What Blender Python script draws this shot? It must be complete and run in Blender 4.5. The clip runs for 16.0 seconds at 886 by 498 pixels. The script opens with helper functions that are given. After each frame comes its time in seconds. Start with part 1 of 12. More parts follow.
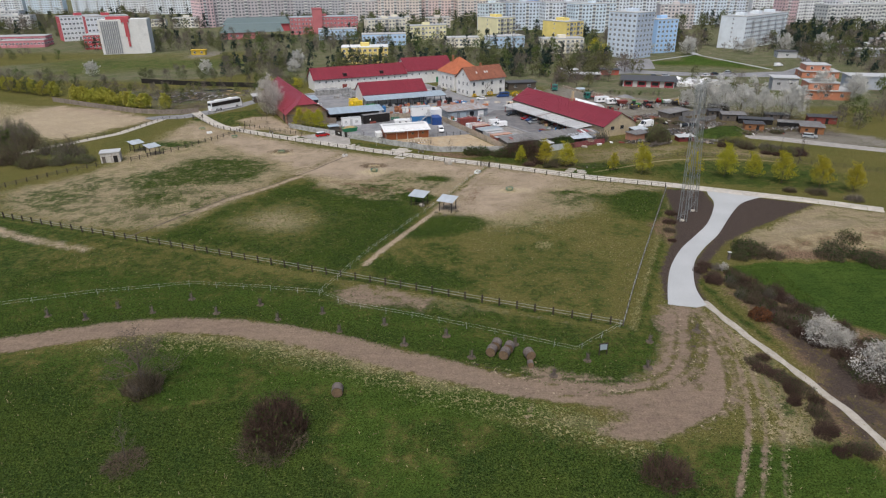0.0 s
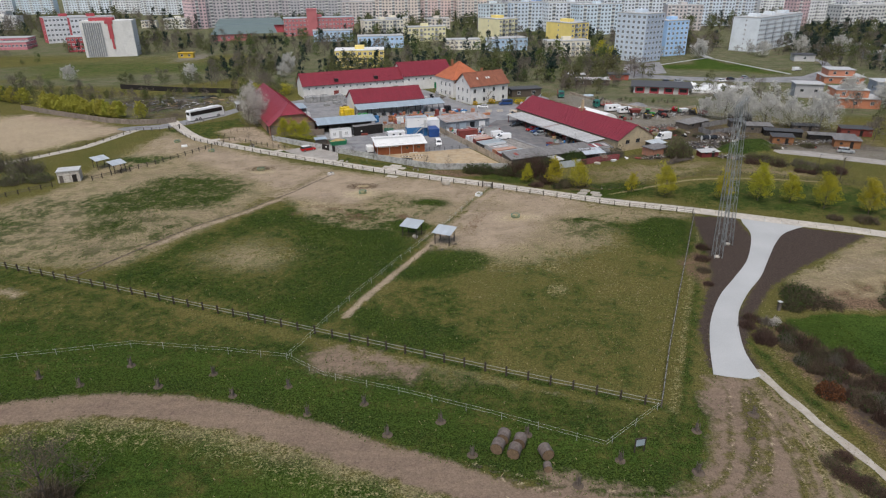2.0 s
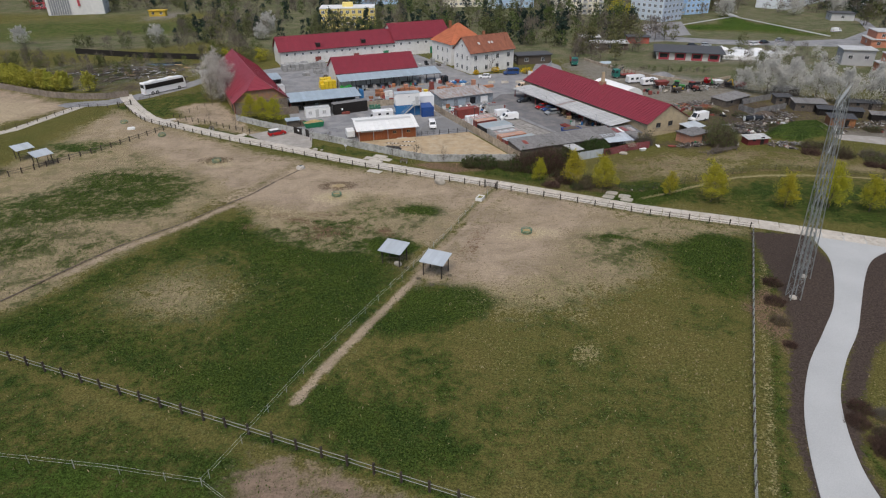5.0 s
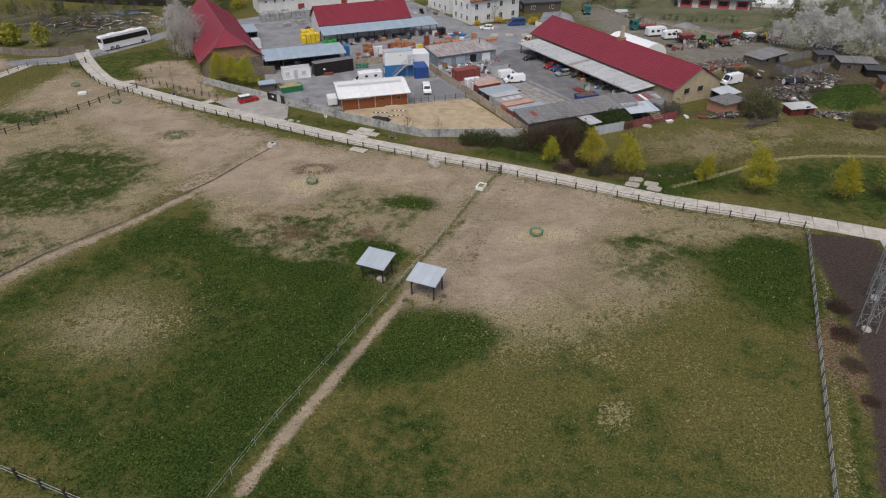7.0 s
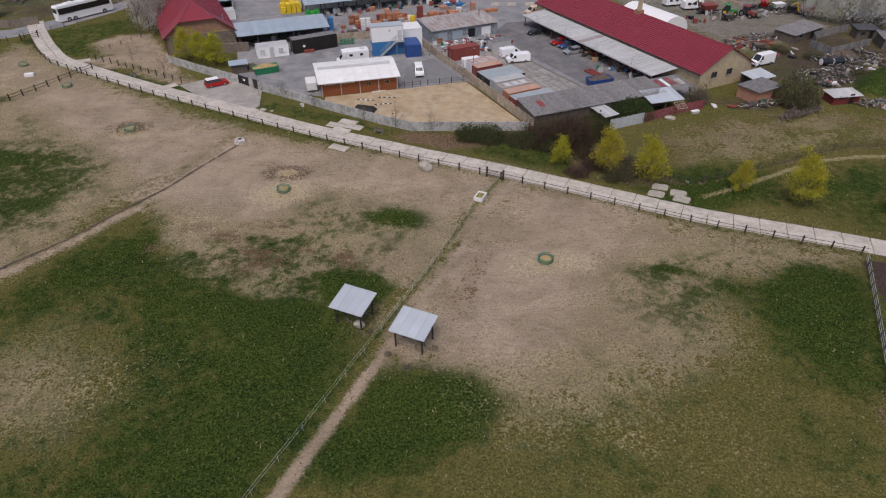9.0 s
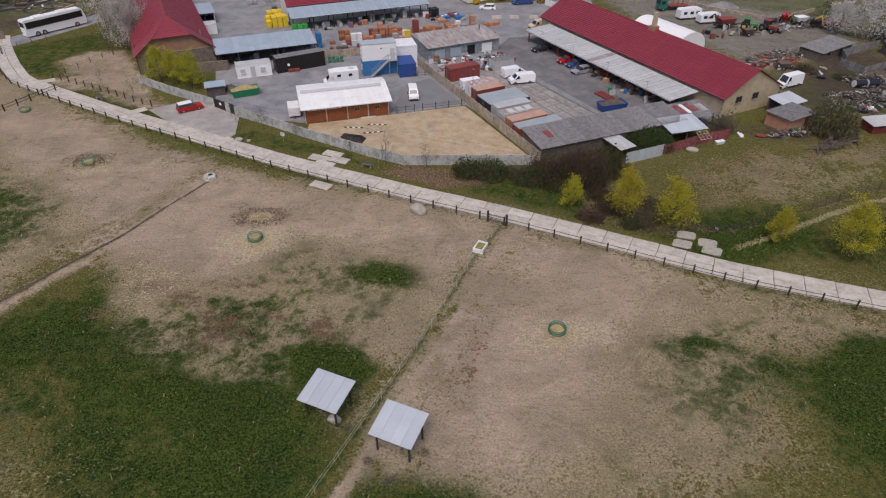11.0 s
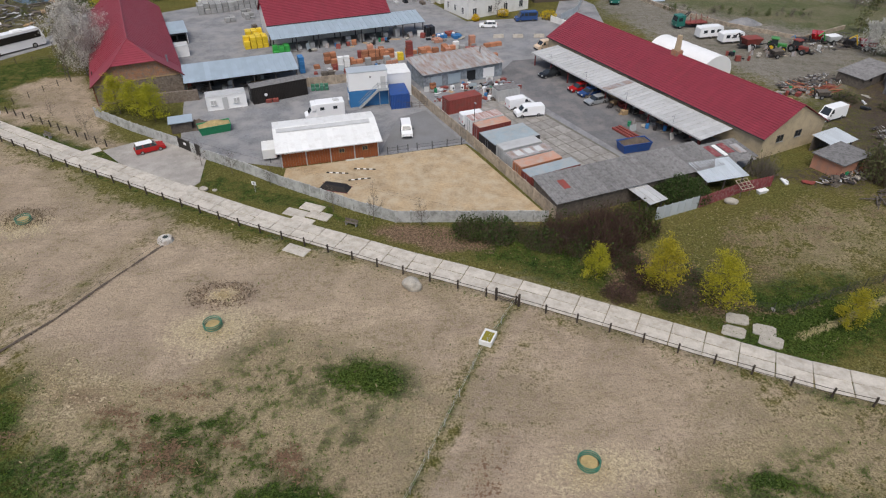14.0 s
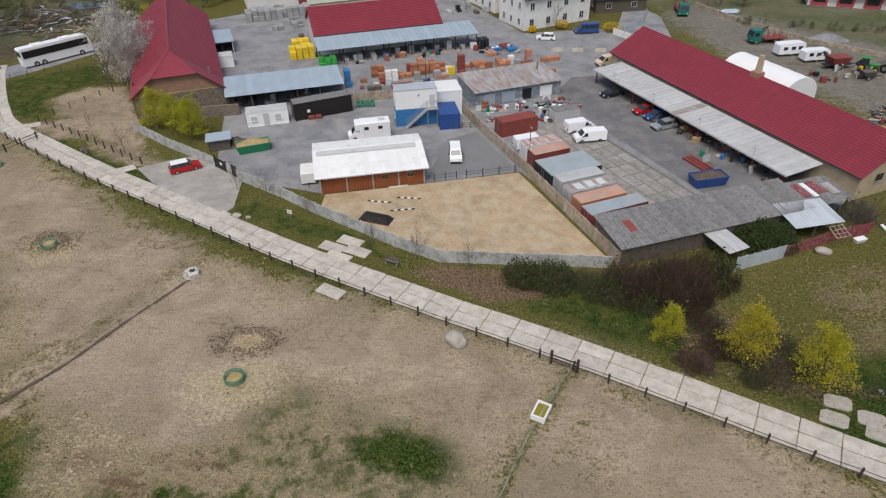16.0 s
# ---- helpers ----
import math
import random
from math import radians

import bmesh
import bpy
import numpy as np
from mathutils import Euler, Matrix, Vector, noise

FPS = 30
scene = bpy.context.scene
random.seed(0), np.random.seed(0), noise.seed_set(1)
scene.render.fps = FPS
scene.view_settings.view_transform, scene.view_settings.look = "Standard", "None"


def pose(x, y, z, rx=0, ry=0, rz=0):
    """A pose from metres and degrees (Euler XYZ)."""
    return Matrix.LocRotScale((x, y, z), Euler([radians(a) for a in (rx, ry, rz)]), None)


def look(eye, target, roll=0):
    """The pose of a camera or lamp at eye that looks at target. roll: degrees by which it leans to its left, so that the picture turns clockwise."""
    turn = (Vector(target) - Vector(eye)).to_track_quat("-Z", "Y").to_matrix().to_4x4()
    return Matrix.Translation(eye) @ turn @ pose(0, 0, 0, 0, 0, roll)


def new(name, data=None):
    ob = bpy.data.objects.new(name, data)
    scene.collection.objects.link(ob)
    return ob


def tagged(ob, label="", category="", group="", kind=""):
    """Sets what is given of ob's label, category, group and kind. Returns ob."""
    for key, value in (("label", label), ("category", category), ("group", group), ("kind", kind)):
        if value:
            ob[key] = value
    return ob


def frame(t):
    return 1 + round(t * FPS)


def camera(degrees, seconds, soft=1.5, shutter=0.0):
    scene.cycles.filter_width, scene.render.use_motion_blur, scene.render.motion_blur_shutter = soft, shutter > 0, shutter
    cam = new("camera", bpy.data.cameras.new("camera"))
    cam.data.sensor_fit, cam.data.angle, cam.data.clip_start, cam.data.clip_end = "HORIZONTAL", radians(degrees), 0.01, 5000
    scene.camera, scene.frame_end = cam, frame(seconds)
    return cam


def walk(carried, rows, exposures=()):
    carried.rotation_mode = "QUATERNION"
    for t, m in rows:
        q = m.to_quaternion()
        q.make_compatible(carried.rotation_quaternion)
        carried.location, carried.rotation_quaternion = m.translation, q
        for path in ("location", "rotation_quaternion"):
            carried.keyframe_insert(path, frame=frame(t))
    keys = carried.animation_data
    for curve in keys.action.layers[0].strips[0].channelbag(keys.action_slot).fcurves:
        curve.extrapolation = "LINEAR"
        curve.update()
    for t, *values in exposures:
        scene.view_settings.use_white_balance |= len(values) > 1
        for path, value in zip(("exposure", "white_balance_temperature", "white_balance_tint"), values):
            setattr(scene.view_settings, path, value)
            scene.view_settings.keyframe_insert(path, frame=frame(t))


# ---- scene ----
cam = camera(70.3, 16.0, 1.2)
METRES, EYE, TILT, LEAN, TURN = 129.0, 51.0, 0.0, 0.0, 0.0
ROWS = [
    (0.0, 0.0, 0.0, 0.0, -0.19, -23.98, 0.43),
    (0.5, 0.0017, 0.0403, -0.0015, -0.18, -23.96, 0.43),
    (1.0, 0.0033, 0.0807, -0.0032, -0.18, -23.96, 0.45),
    (1.5, 0.0051, 0.1209, -0.0047, -0.16, -23.97, 0.43),
    (2.0, 0.0068, 0.1609, -0.0061, -0.16, -23.96, 0.43),
    (2.5, 0.0089, 0.2011, -0.0078, -0.15, -23.95, 0.44),
    (3.0, 0.0109, 0.2414, -0.0095, -0.14, -23.94, 0.44),
    (3.5, 0.0132, 0.2816, -0.011, -0.12, -24.0, 0.45),
    (4.0, 0.0152, 0.3222, -0.0133, -0.12, -25.18, 0.44),
    (6.5, 0.0244, 0.5226, -0.0202, -0.11, -31.24, 0.4),
    (7.0, 0.0262, 0.5606, -0.0217, -0.12, -32.81, 0.39),
    (7.5, 0.0277, 0.5963, -0.023, -0.14, -34.34, 0.37),
    (8.0, 0.0293, 0.6301, -0.0242, -0.17, -35.85, 0.34),
    (8.5, 0.031, 0.6619, -0.0259, -0.21, -36.4, 0.31),
    (9.0, 0.0326, 0.6915, -0.0285, -0.24, -36.33, 0.28),
    (9.5, 0.0341, 0.7194, -0.031, -0.27, -36.27, 0.28),
    (10.0, 0.0354, 0.746, -0.0338, -0.3, -36.19, 0.25),
    (12.5, 0.0411, 0.8632, -0.044, -0.01, -35.92, 0.25),
    (13.0, 0.0404, 0.885, -0.0452, -0.12, -35.88, 0.22),
    (13.5, 0.0385, 0.9058, -0.0466, -0.39, -35.84, 0.26),
    (14.0, 0.0366, 0.9258, -0.0477, -0.62, -35.83, 0.23),
    (14.5, 0.0348, 0.9447, -0.0487, 0.58, -35.78, 0.39),
    (15.0, 0.0337, 0.9628, -0.0491, 1.31, -35.75, 0.49),
    (15.5, 0.0325, 0.9802, -0.05, 2.41, -35.73, 0.63),
    (16.0, 0.0312, 0.997, -0.0516, 3.8, -35.67, 0.81),
]
walk(cam, [(t, pose(0, 0, EYE, TILT, LEAN, TURN) @ pose(METRES * x, METRES * y, METRES * z, 90 + pitch, roll, yaw)) for t, x, y, z, yaw, pitch, roll in ROWS],
     [(0.0, 0.74, 6500, 10), (1.0, 0.7, 6500, 10), (3.5, 0.6, 6500, 10), (7.0, 0.5, 6500, 11), (9.0, 0.4, 6500, 18), (10.0, 0.38, 6500, 20), (12.5, 0.56, 6500, 14), (14.5, 0.66, 6500, 10), (16.0, 0.6, 6500, 10)])

# ---- light: an overcast spring day ----
world = bpy.data.worlds.new("world")
scene.world = world
world.use_nodes = True
wn, wl = world.node_tree.nodes, world.node_tree.links
sky = wn.new("ShaderNodeTexSky")
sky.sky_type, sky.sun_disc = "NISHITA", False
sky.sun_elevation, sky.sun_rotation = radians(61), radians(193)
sky.air_density, sky.dust_density, sky.ozone_density = 1.0, 3.0, 1.0
wl.new(sky.outputs[0], wn["Background"].inputs[0])
wn["Background"].inputs[1].default_value = 0.08
sun_data = bpy.data.lights.new("sun", "SUN")
sun_data.energy, sun_data.angle, sun_data.color = 1.5, radians(34), (1.0, 0.965, 0.91)
sun_lamp = new("sun", sun_data)
sun_lamp.matrix_world = look((-14, -62, 116), (0, 0, 0))

# ---- mesh and material tools ----
RNG = np.random.default_rng(7)


class MB:
    """A mesh under construction: vertices and faces."""

    def __init__(self):
        self.v, self.f = [], []

    def add(self, pts, faces):
        n = len(self.v)
        self.v += [tuple(p) for p in pts]
        self.f += [tuple(n + i for i in f) for f in faces]
        return self

    def box(self, x0, y0, z0, x1, y1, z1):
        return self.frustum((x0, y0, x1, y1), z0, (x0, y0, x1, y1), z1)

    def frustum(self, a, z0, b, z1):
        p = [(a[0], a[1], z0), (a[2], a[1], z0), (a[2], a[3], z0), (a[0], a[3], z0),
             (b[0], b[1], z1), (b[2], b[1], z1), (b[2], b[3], z1), (b[0], b[3], z1)]
        return self.add(p, [(3, 2, 1, 0), (4, 5, 6, 7), (0, 1, 5, 4), (1, 2, 6, 5), (2, 3, 7, 6), (3, 0, 4, 7)])

    def chamfered(self, x0, y0, z0, x1, y1, z1, c):
        """A box whose upright edges and top edge are cut back by c."""
        r = [(x0 + c, y0), (x1 - c, y0), (x1, y0 + c), (x1, y1 - c), (x1 - c, y1), (x0 + c, y1), (x0, y1 - c), (x0, y0 + c)]
        mx, my = (x0 + x1) / 2, (y0 + y1) / 2
        kx, ky = 1 - 2 * c / (x1 - x0), 1 - 2 * c / (y1 - y0)
        top = [(mx + (x - mx) * kx, my + (y - my) * ky, z1) for x, y in r]
        pts = [(x, y, z0) for x, y in r] + [(x, y, z1 - c) for x, y in r] + top
        fs = [tuple(range(7, -1, -1)), tuple(range(16, 24))]
        for k in (0, 8):
            fs += [(k + i, k + (i + 1) % 8, k + 8 + (i + 1) % 8, k + 8 + i) for i in range(8)]
        return self.add(pts, fs)

    def cyl(self, p, q, r, r2=None, n=6, caps=True):
        p, q = Vector(p), Vector(q)
        r2 = r if r2 is None else r2
        d = (q - p).normalized()
        a = d.orthogonal().normalized()
        b = d.cross(a)
        ring = [a * math.cos(2 * math.pi * i / n) + b * math.sin(2 * math.pi * i / n) for i in range(n)]
        pts = [p + o * r for o in ring] + [q + o * r2 for o in ring]
        fs = [(i, (i + 1) % n, n + (i + 1) % n, n + i) for i in range(n)]
        if caps:
            fs += [tuple(range(n - 1, -1, -1)), tuple(range(n, 2 * n))]
        return self.add(pts, fs)

    def tube(self, pts, r, n=4):
        """A bent round bar through the points, in one piece."""
        m, rings = len(self.v), []
        for k, p in enumerate(pts):
            d = (Vector(pts[min(k + 1, len(pts) - 1)]) - Vector(pts[max(k - 1, 0)])).normalized()
            a = d.cross(Vector((0, 0, 1)))
            a = a.normalized() if a.length > 1e-4 else Vector((1, 0, 0))
            b = d.cross(a)
            self.v += [tuple(Vector(p) + (a * math.cos(2 * math.pi * i / n) + b * math.sin(2 * math.pi * i / n)) * r) for i in range(n)]
        for k in range(len(pts) - 1):
            self.f += [(m + k * n + i, m + k * n + (i + 1) % n, m + (k + 1) * n + (i + 1) % n, m + (k + 1) * n + i) for i in range(n)]
        return self

    def stepped(self, lo, hi, rows, lip):
        """A slope of overlapping rows from the edge lo (two points) up to the edge hi, each row standing proud by lip at its foot."""
        (a, b), (c, d) = [[Vector(p) for p in e] for e in (lo, hi)]
        up = Vector((0, 0, lip))
        m = len(self.v)
        for i in range(rows):
            f0, f1 = i / rows, (i + 1) / rows
            e0, e1 = (a.lerp(c, f0), b.lerp(d, f0)), (a.lerp(c, f1), b.lerp(d, f1))
            if i == 0:
                self.v += [tuple(e0[0]), tuple(e0[1])]
            self.v += [tuple(e0[0] + up), tuple(e0[1] + up), tuple(e1[0]), tuple(e1[1])]
            k = m + 4 * i
            self.f += [(k, k + 1, k + 3, k + 2), (k + 2, k + 3, k + 5, k + 4)]
        return self

    def prism(self, poly, z0, z1):
        n = len(poly)
        pts = [(x, y, z0) for x, y in poly] + [(x, y, z1) for x, y in poly]
        return self.add(pts, [tuple(range(n - 1, -1, -1)), tuple(range(n, 2 * n))] + [(i, (i + 1) % n, n + (i + 1) % n, n + i) for i in range(n)])

    def profile(self, poly, y0, y1, inset=0.0):
        """A side outline in x and z, drawn out from y0 to y1; inset narrows the upper points."""
        n = len(poly)
        zs = [z for _, z in poly]
        zt, zb = max(zs), min(zs)
        k = [inset * max(0.0, (z - zb) / (zt - zb) - 0.5) * 2 for z in zs]
        pts = [(x, y0 + k[i], z) for i, (x, z) in enumerate(poly)] + [(x, y1 - k[i], z) for i, (x, z) in enumerate(poly)]
        return self.add(pts, [tuple(range(n)), tuple(range(2 * n - 1, n - 1, -1))] + [(i, n + i, n + (i + 1) % n, (i + 1) % n) for i in range(n)])

    def mesh(self, name, smooth=False):
        me = bpy.data.meshes.new(name)
        me.from_pydata(self.v, [], self.f)
        if smooth:
            me.shade_smooth()
        return me


def part(name, mb, material, parent, label="", m=None, smooth=False):
    """One mesh object under a thing or a part. mb: an MB, or a mesh to share."""
    me = mb if isinstance(mb, bpy.types.Mesh) else mb.mesh(name, smooth)
    if material is not None and not me.materials:
        me.materials.append(material)
    ob = new(name, me)
    ob.parent = parent
    if m is not None:
        ob.matrix_local = m
    if label:
        ob["label"] = label
    return ob


def thing(name, x, y, rz=0.0, label="", category="", group="", kind="", z=0.0):
    ob = new(name)
    ob.empty_display_size = 0.2
    ob.matrix_world = pose(x, y, z, 0, 0, rz)
    return tagged(ob, label, category, group, kind)


def solid(name, mb, material, label="", category="", group="", kind="", m=None, smooth=False):
    """A top-level thing that is one mesh."""
    ob = part(name, mb, material, None, "", m, smooth)
    return tagged(ob, label, category, group, kind)


def scaled(c, k):
    return tuple(min(1.0, max(0.0, v * k)) for v in c[:3]) + (1.0,)


def mat(name, rgb, rough=0.75, metal=0.0, var=0.25, scale=0.8, fine=12.0, bump=0.15, dirt=None, amount=0.35, rand=0.0, spec=0.4, stretch=None):
    """A surface: colour varied at two scales, patches of dirt or wear, fine relief, and a shade of its own for each piece."""
    m = bpy.data.materials.new(name)
    m.use_nodes = True
    nt = m.node_tree
    N, L = nt.nodes, nt.links
    bs = N["Principled BSDF"]
    tc = N.new("ShaderNodeTexCoord")
    mp = N.new("ShaderNodeMapping")
    L.new(tc.outputs["Object"], mp.inputs["Vector"])
    if stretch:
        mp.inputs["Scale"].default_value = stretch
    oi = N.new("ShaderNodeObjectInfo")
    shift = N.new("ShaderNodeMath")
    shift.operation = "MULTIPLY"
    L.new(oi.outputs["Random"], shift.inputs[0])
    shift.inputs[1].default_value = 37.0
    comb = N.new("ShaderNodeCombineXYZ")
    for i in range(3):
        L.new(shift.outputs[0], comb.inputs[i])
    L.new(comb.outputs[0], mp.inputs["Location"])
    n1, n2 = N.new("ShaderNodeTexNoise"), N.new("ShaderNodeTexNoise")
    for n, sc, de in ((n1, scale, 5.0), (n2, fine, 3.0)):
        L.new(mp.outputs[0], n.inputs["Vector"])
        n.inputs["Scale"].default_value, n.inputs["Detail"].default_value = sc, de
    add = N.new("ShaderNodeMath")
    add.operation = "MULTIPLY_ADD"
    L.new(n2.outputs["Fac"], add.inputs[0])
    add.inputs[1].default_value = 0.5
    half = N.new("ShaderNodeMath")
    half.operation = "MULTIPLY"
    L.new(n1.outputs["Fac"], half.inputs[0])
    half.inputs[1].default_value = 0.5
    L.new(half.outputs[0], add.inputs[2])
    ramp = N.new("ShaderNodeValToRGB")
    ramp.color_ramp.elements[0].position, ramp.color_ramp.elements[1].position = 0.32, 0.68
    ramp.color_ramp.elements[0].color, ramp.color_ramp.elements[1].color = scaled(rgb, 1 - var), scaled(rgb, 1 + var)
    L.new(add.outputs[0], ramp.inputs[0])
    out = ramp.outputs[0]
    if dirt:
        dr = N.new("ShaderNodeValToRGB")
        dr.color_ramp.elements[0].position, dr.color_ramp.elements[1].position = 0.52 - 0.2 * amount, 0.74 - 0.2 * amount
        n3 = N.new("ShaderNodeTexNoise")
        n3.inputs["Scale"].default_value, n3.inputs["Detail"].default_value, n3.inputs["Roughness"].default_value = scale * 1.7, 8.0, 0.65
        L.new(mp.outputs[0], n3.inputs["Vector"])
        L.new(n3.outputs["Fac"], dr.inputs[0])
        k = N.new("ShaderNodeMath")
        k.operation = "MULTIPLY"
        L.new(dr.outputs[0], k.inputs[0])
        k.inputs[1].default_value = min(1.0, 0.4 + amount)
        mx = N.new("ShaderNodeMixRGB")
        L.new(k.outputs[0], mx.inputs[0])
        L.new(out, mx.inputs[1])
        mx.inputs[2].default_value = (*dirt, 1)
        out = mx.outputs[0]
    if rand:
        mr = N.new("ShaderNodeMapRange")
        L.new(oi.outputs["Random"], mr.inputs[0])
        mr.inputs[3].default_value, mr.inputs[4].default_value = 1 - rand, 1 + rand
        hs = N.new("ShaderNodeHueSaturation")
        L.new(mr.outputs[0], hs.inputs["Value"])
        L.new(out, hs.inputs["Color"])
        out = hs.outputs[0]
    L.new(out, bs.inputs["Base Color"])
    bs.inputs["Roughness"].default_value, bs.inputs["Metallic"].default_value = rough, metal
    bs.inputs["Specular IOR Level"].default_value = spec
    if bump:
        b = N.new("ShaderNodeBump")
        b.inputs["Strength"].default_value, b.inputs["Distance"].default_value = bump, 0.05
        L.new(n2.outputs["Fac"], b.inputs["Height"])
        L.new(b.outputs[0], bs.inputs["Normal"])
    return m


def leaf_mat(name, rgb, var=0.3, hue=0.02, trans=0.25, spec=0.15):
    """Foliage or blossom: every leaf has its own shade."""
    m = bpy.data.materials.new(name)
    m.use_nodes = True
    N, L = m.node_tree.nodes, m.node_tree.links
    bs = N["Principled BSDF"]
    g, oi = N.new("ShaderNodeNewGeometry"), N.new("ShaderNodeObjectInfo")
    mr = N.new("ShaderNodeMapRange")
    L.new(g.outputs["Random Per Island"], mr.inputs[0])
    mr.inputs[3].default_value, mr.inputs[4].default_value = 1 - var, 1 + var
    m2 = N.new("ShaderNodeMapRange")
    L.new(oi.outputs["Random"], m2.inputs[0])
    m2.inputs[3].default_value, m2.inputs[4].default_value = 0.5 - hue, 0.5 + hue
    hs = N.new("ShaderNodeHueSaturation")
    hs.inputs["Color"].default_value = (*rgb, 1)
    L.new(mr.outputs[0], hs.inputs["Value"])
    L.new(m2.outputs[0], hs.inputs["Hue"])
    L.new(hs.outputs[0], bs.inputs["Base Color"])
    bs.inputs["Roughness"].default_value = 0.7
    bs.inputs["Specular IOR Level"].default_value = spec
    tr = N.new("ShaderNodeBsdfTranslucent")
    L.new(hs.outputs[0], tr.inputs["Color"])
    mx = N.new("ShaderNodeMixShader")
    mx.inputs[0].default_value = trans
    L.new(bs.outputs[0], mx.inputs[1])
    L.new(tr.outputs[0], mx.inputs[2])
    L.new(mx.outputs[0], N["Material Output"].inputs["Surface"])
    return m


def glass_mat(name, rgb=(0.03, 0.035, 0.04), rough=0.08):
    m = bpy.data.materials.new(name)
    m.use_nodes = True
    bs = m.node_tree.nodes["Principled BSDF"]
    bs.inputs["Base Color"].default_value = (*rgb, 1)
    bs.inputs["Roughness"].default_value = rough
    bs.inputs["Specular IOR Level"].default_value = 0.6
    return m


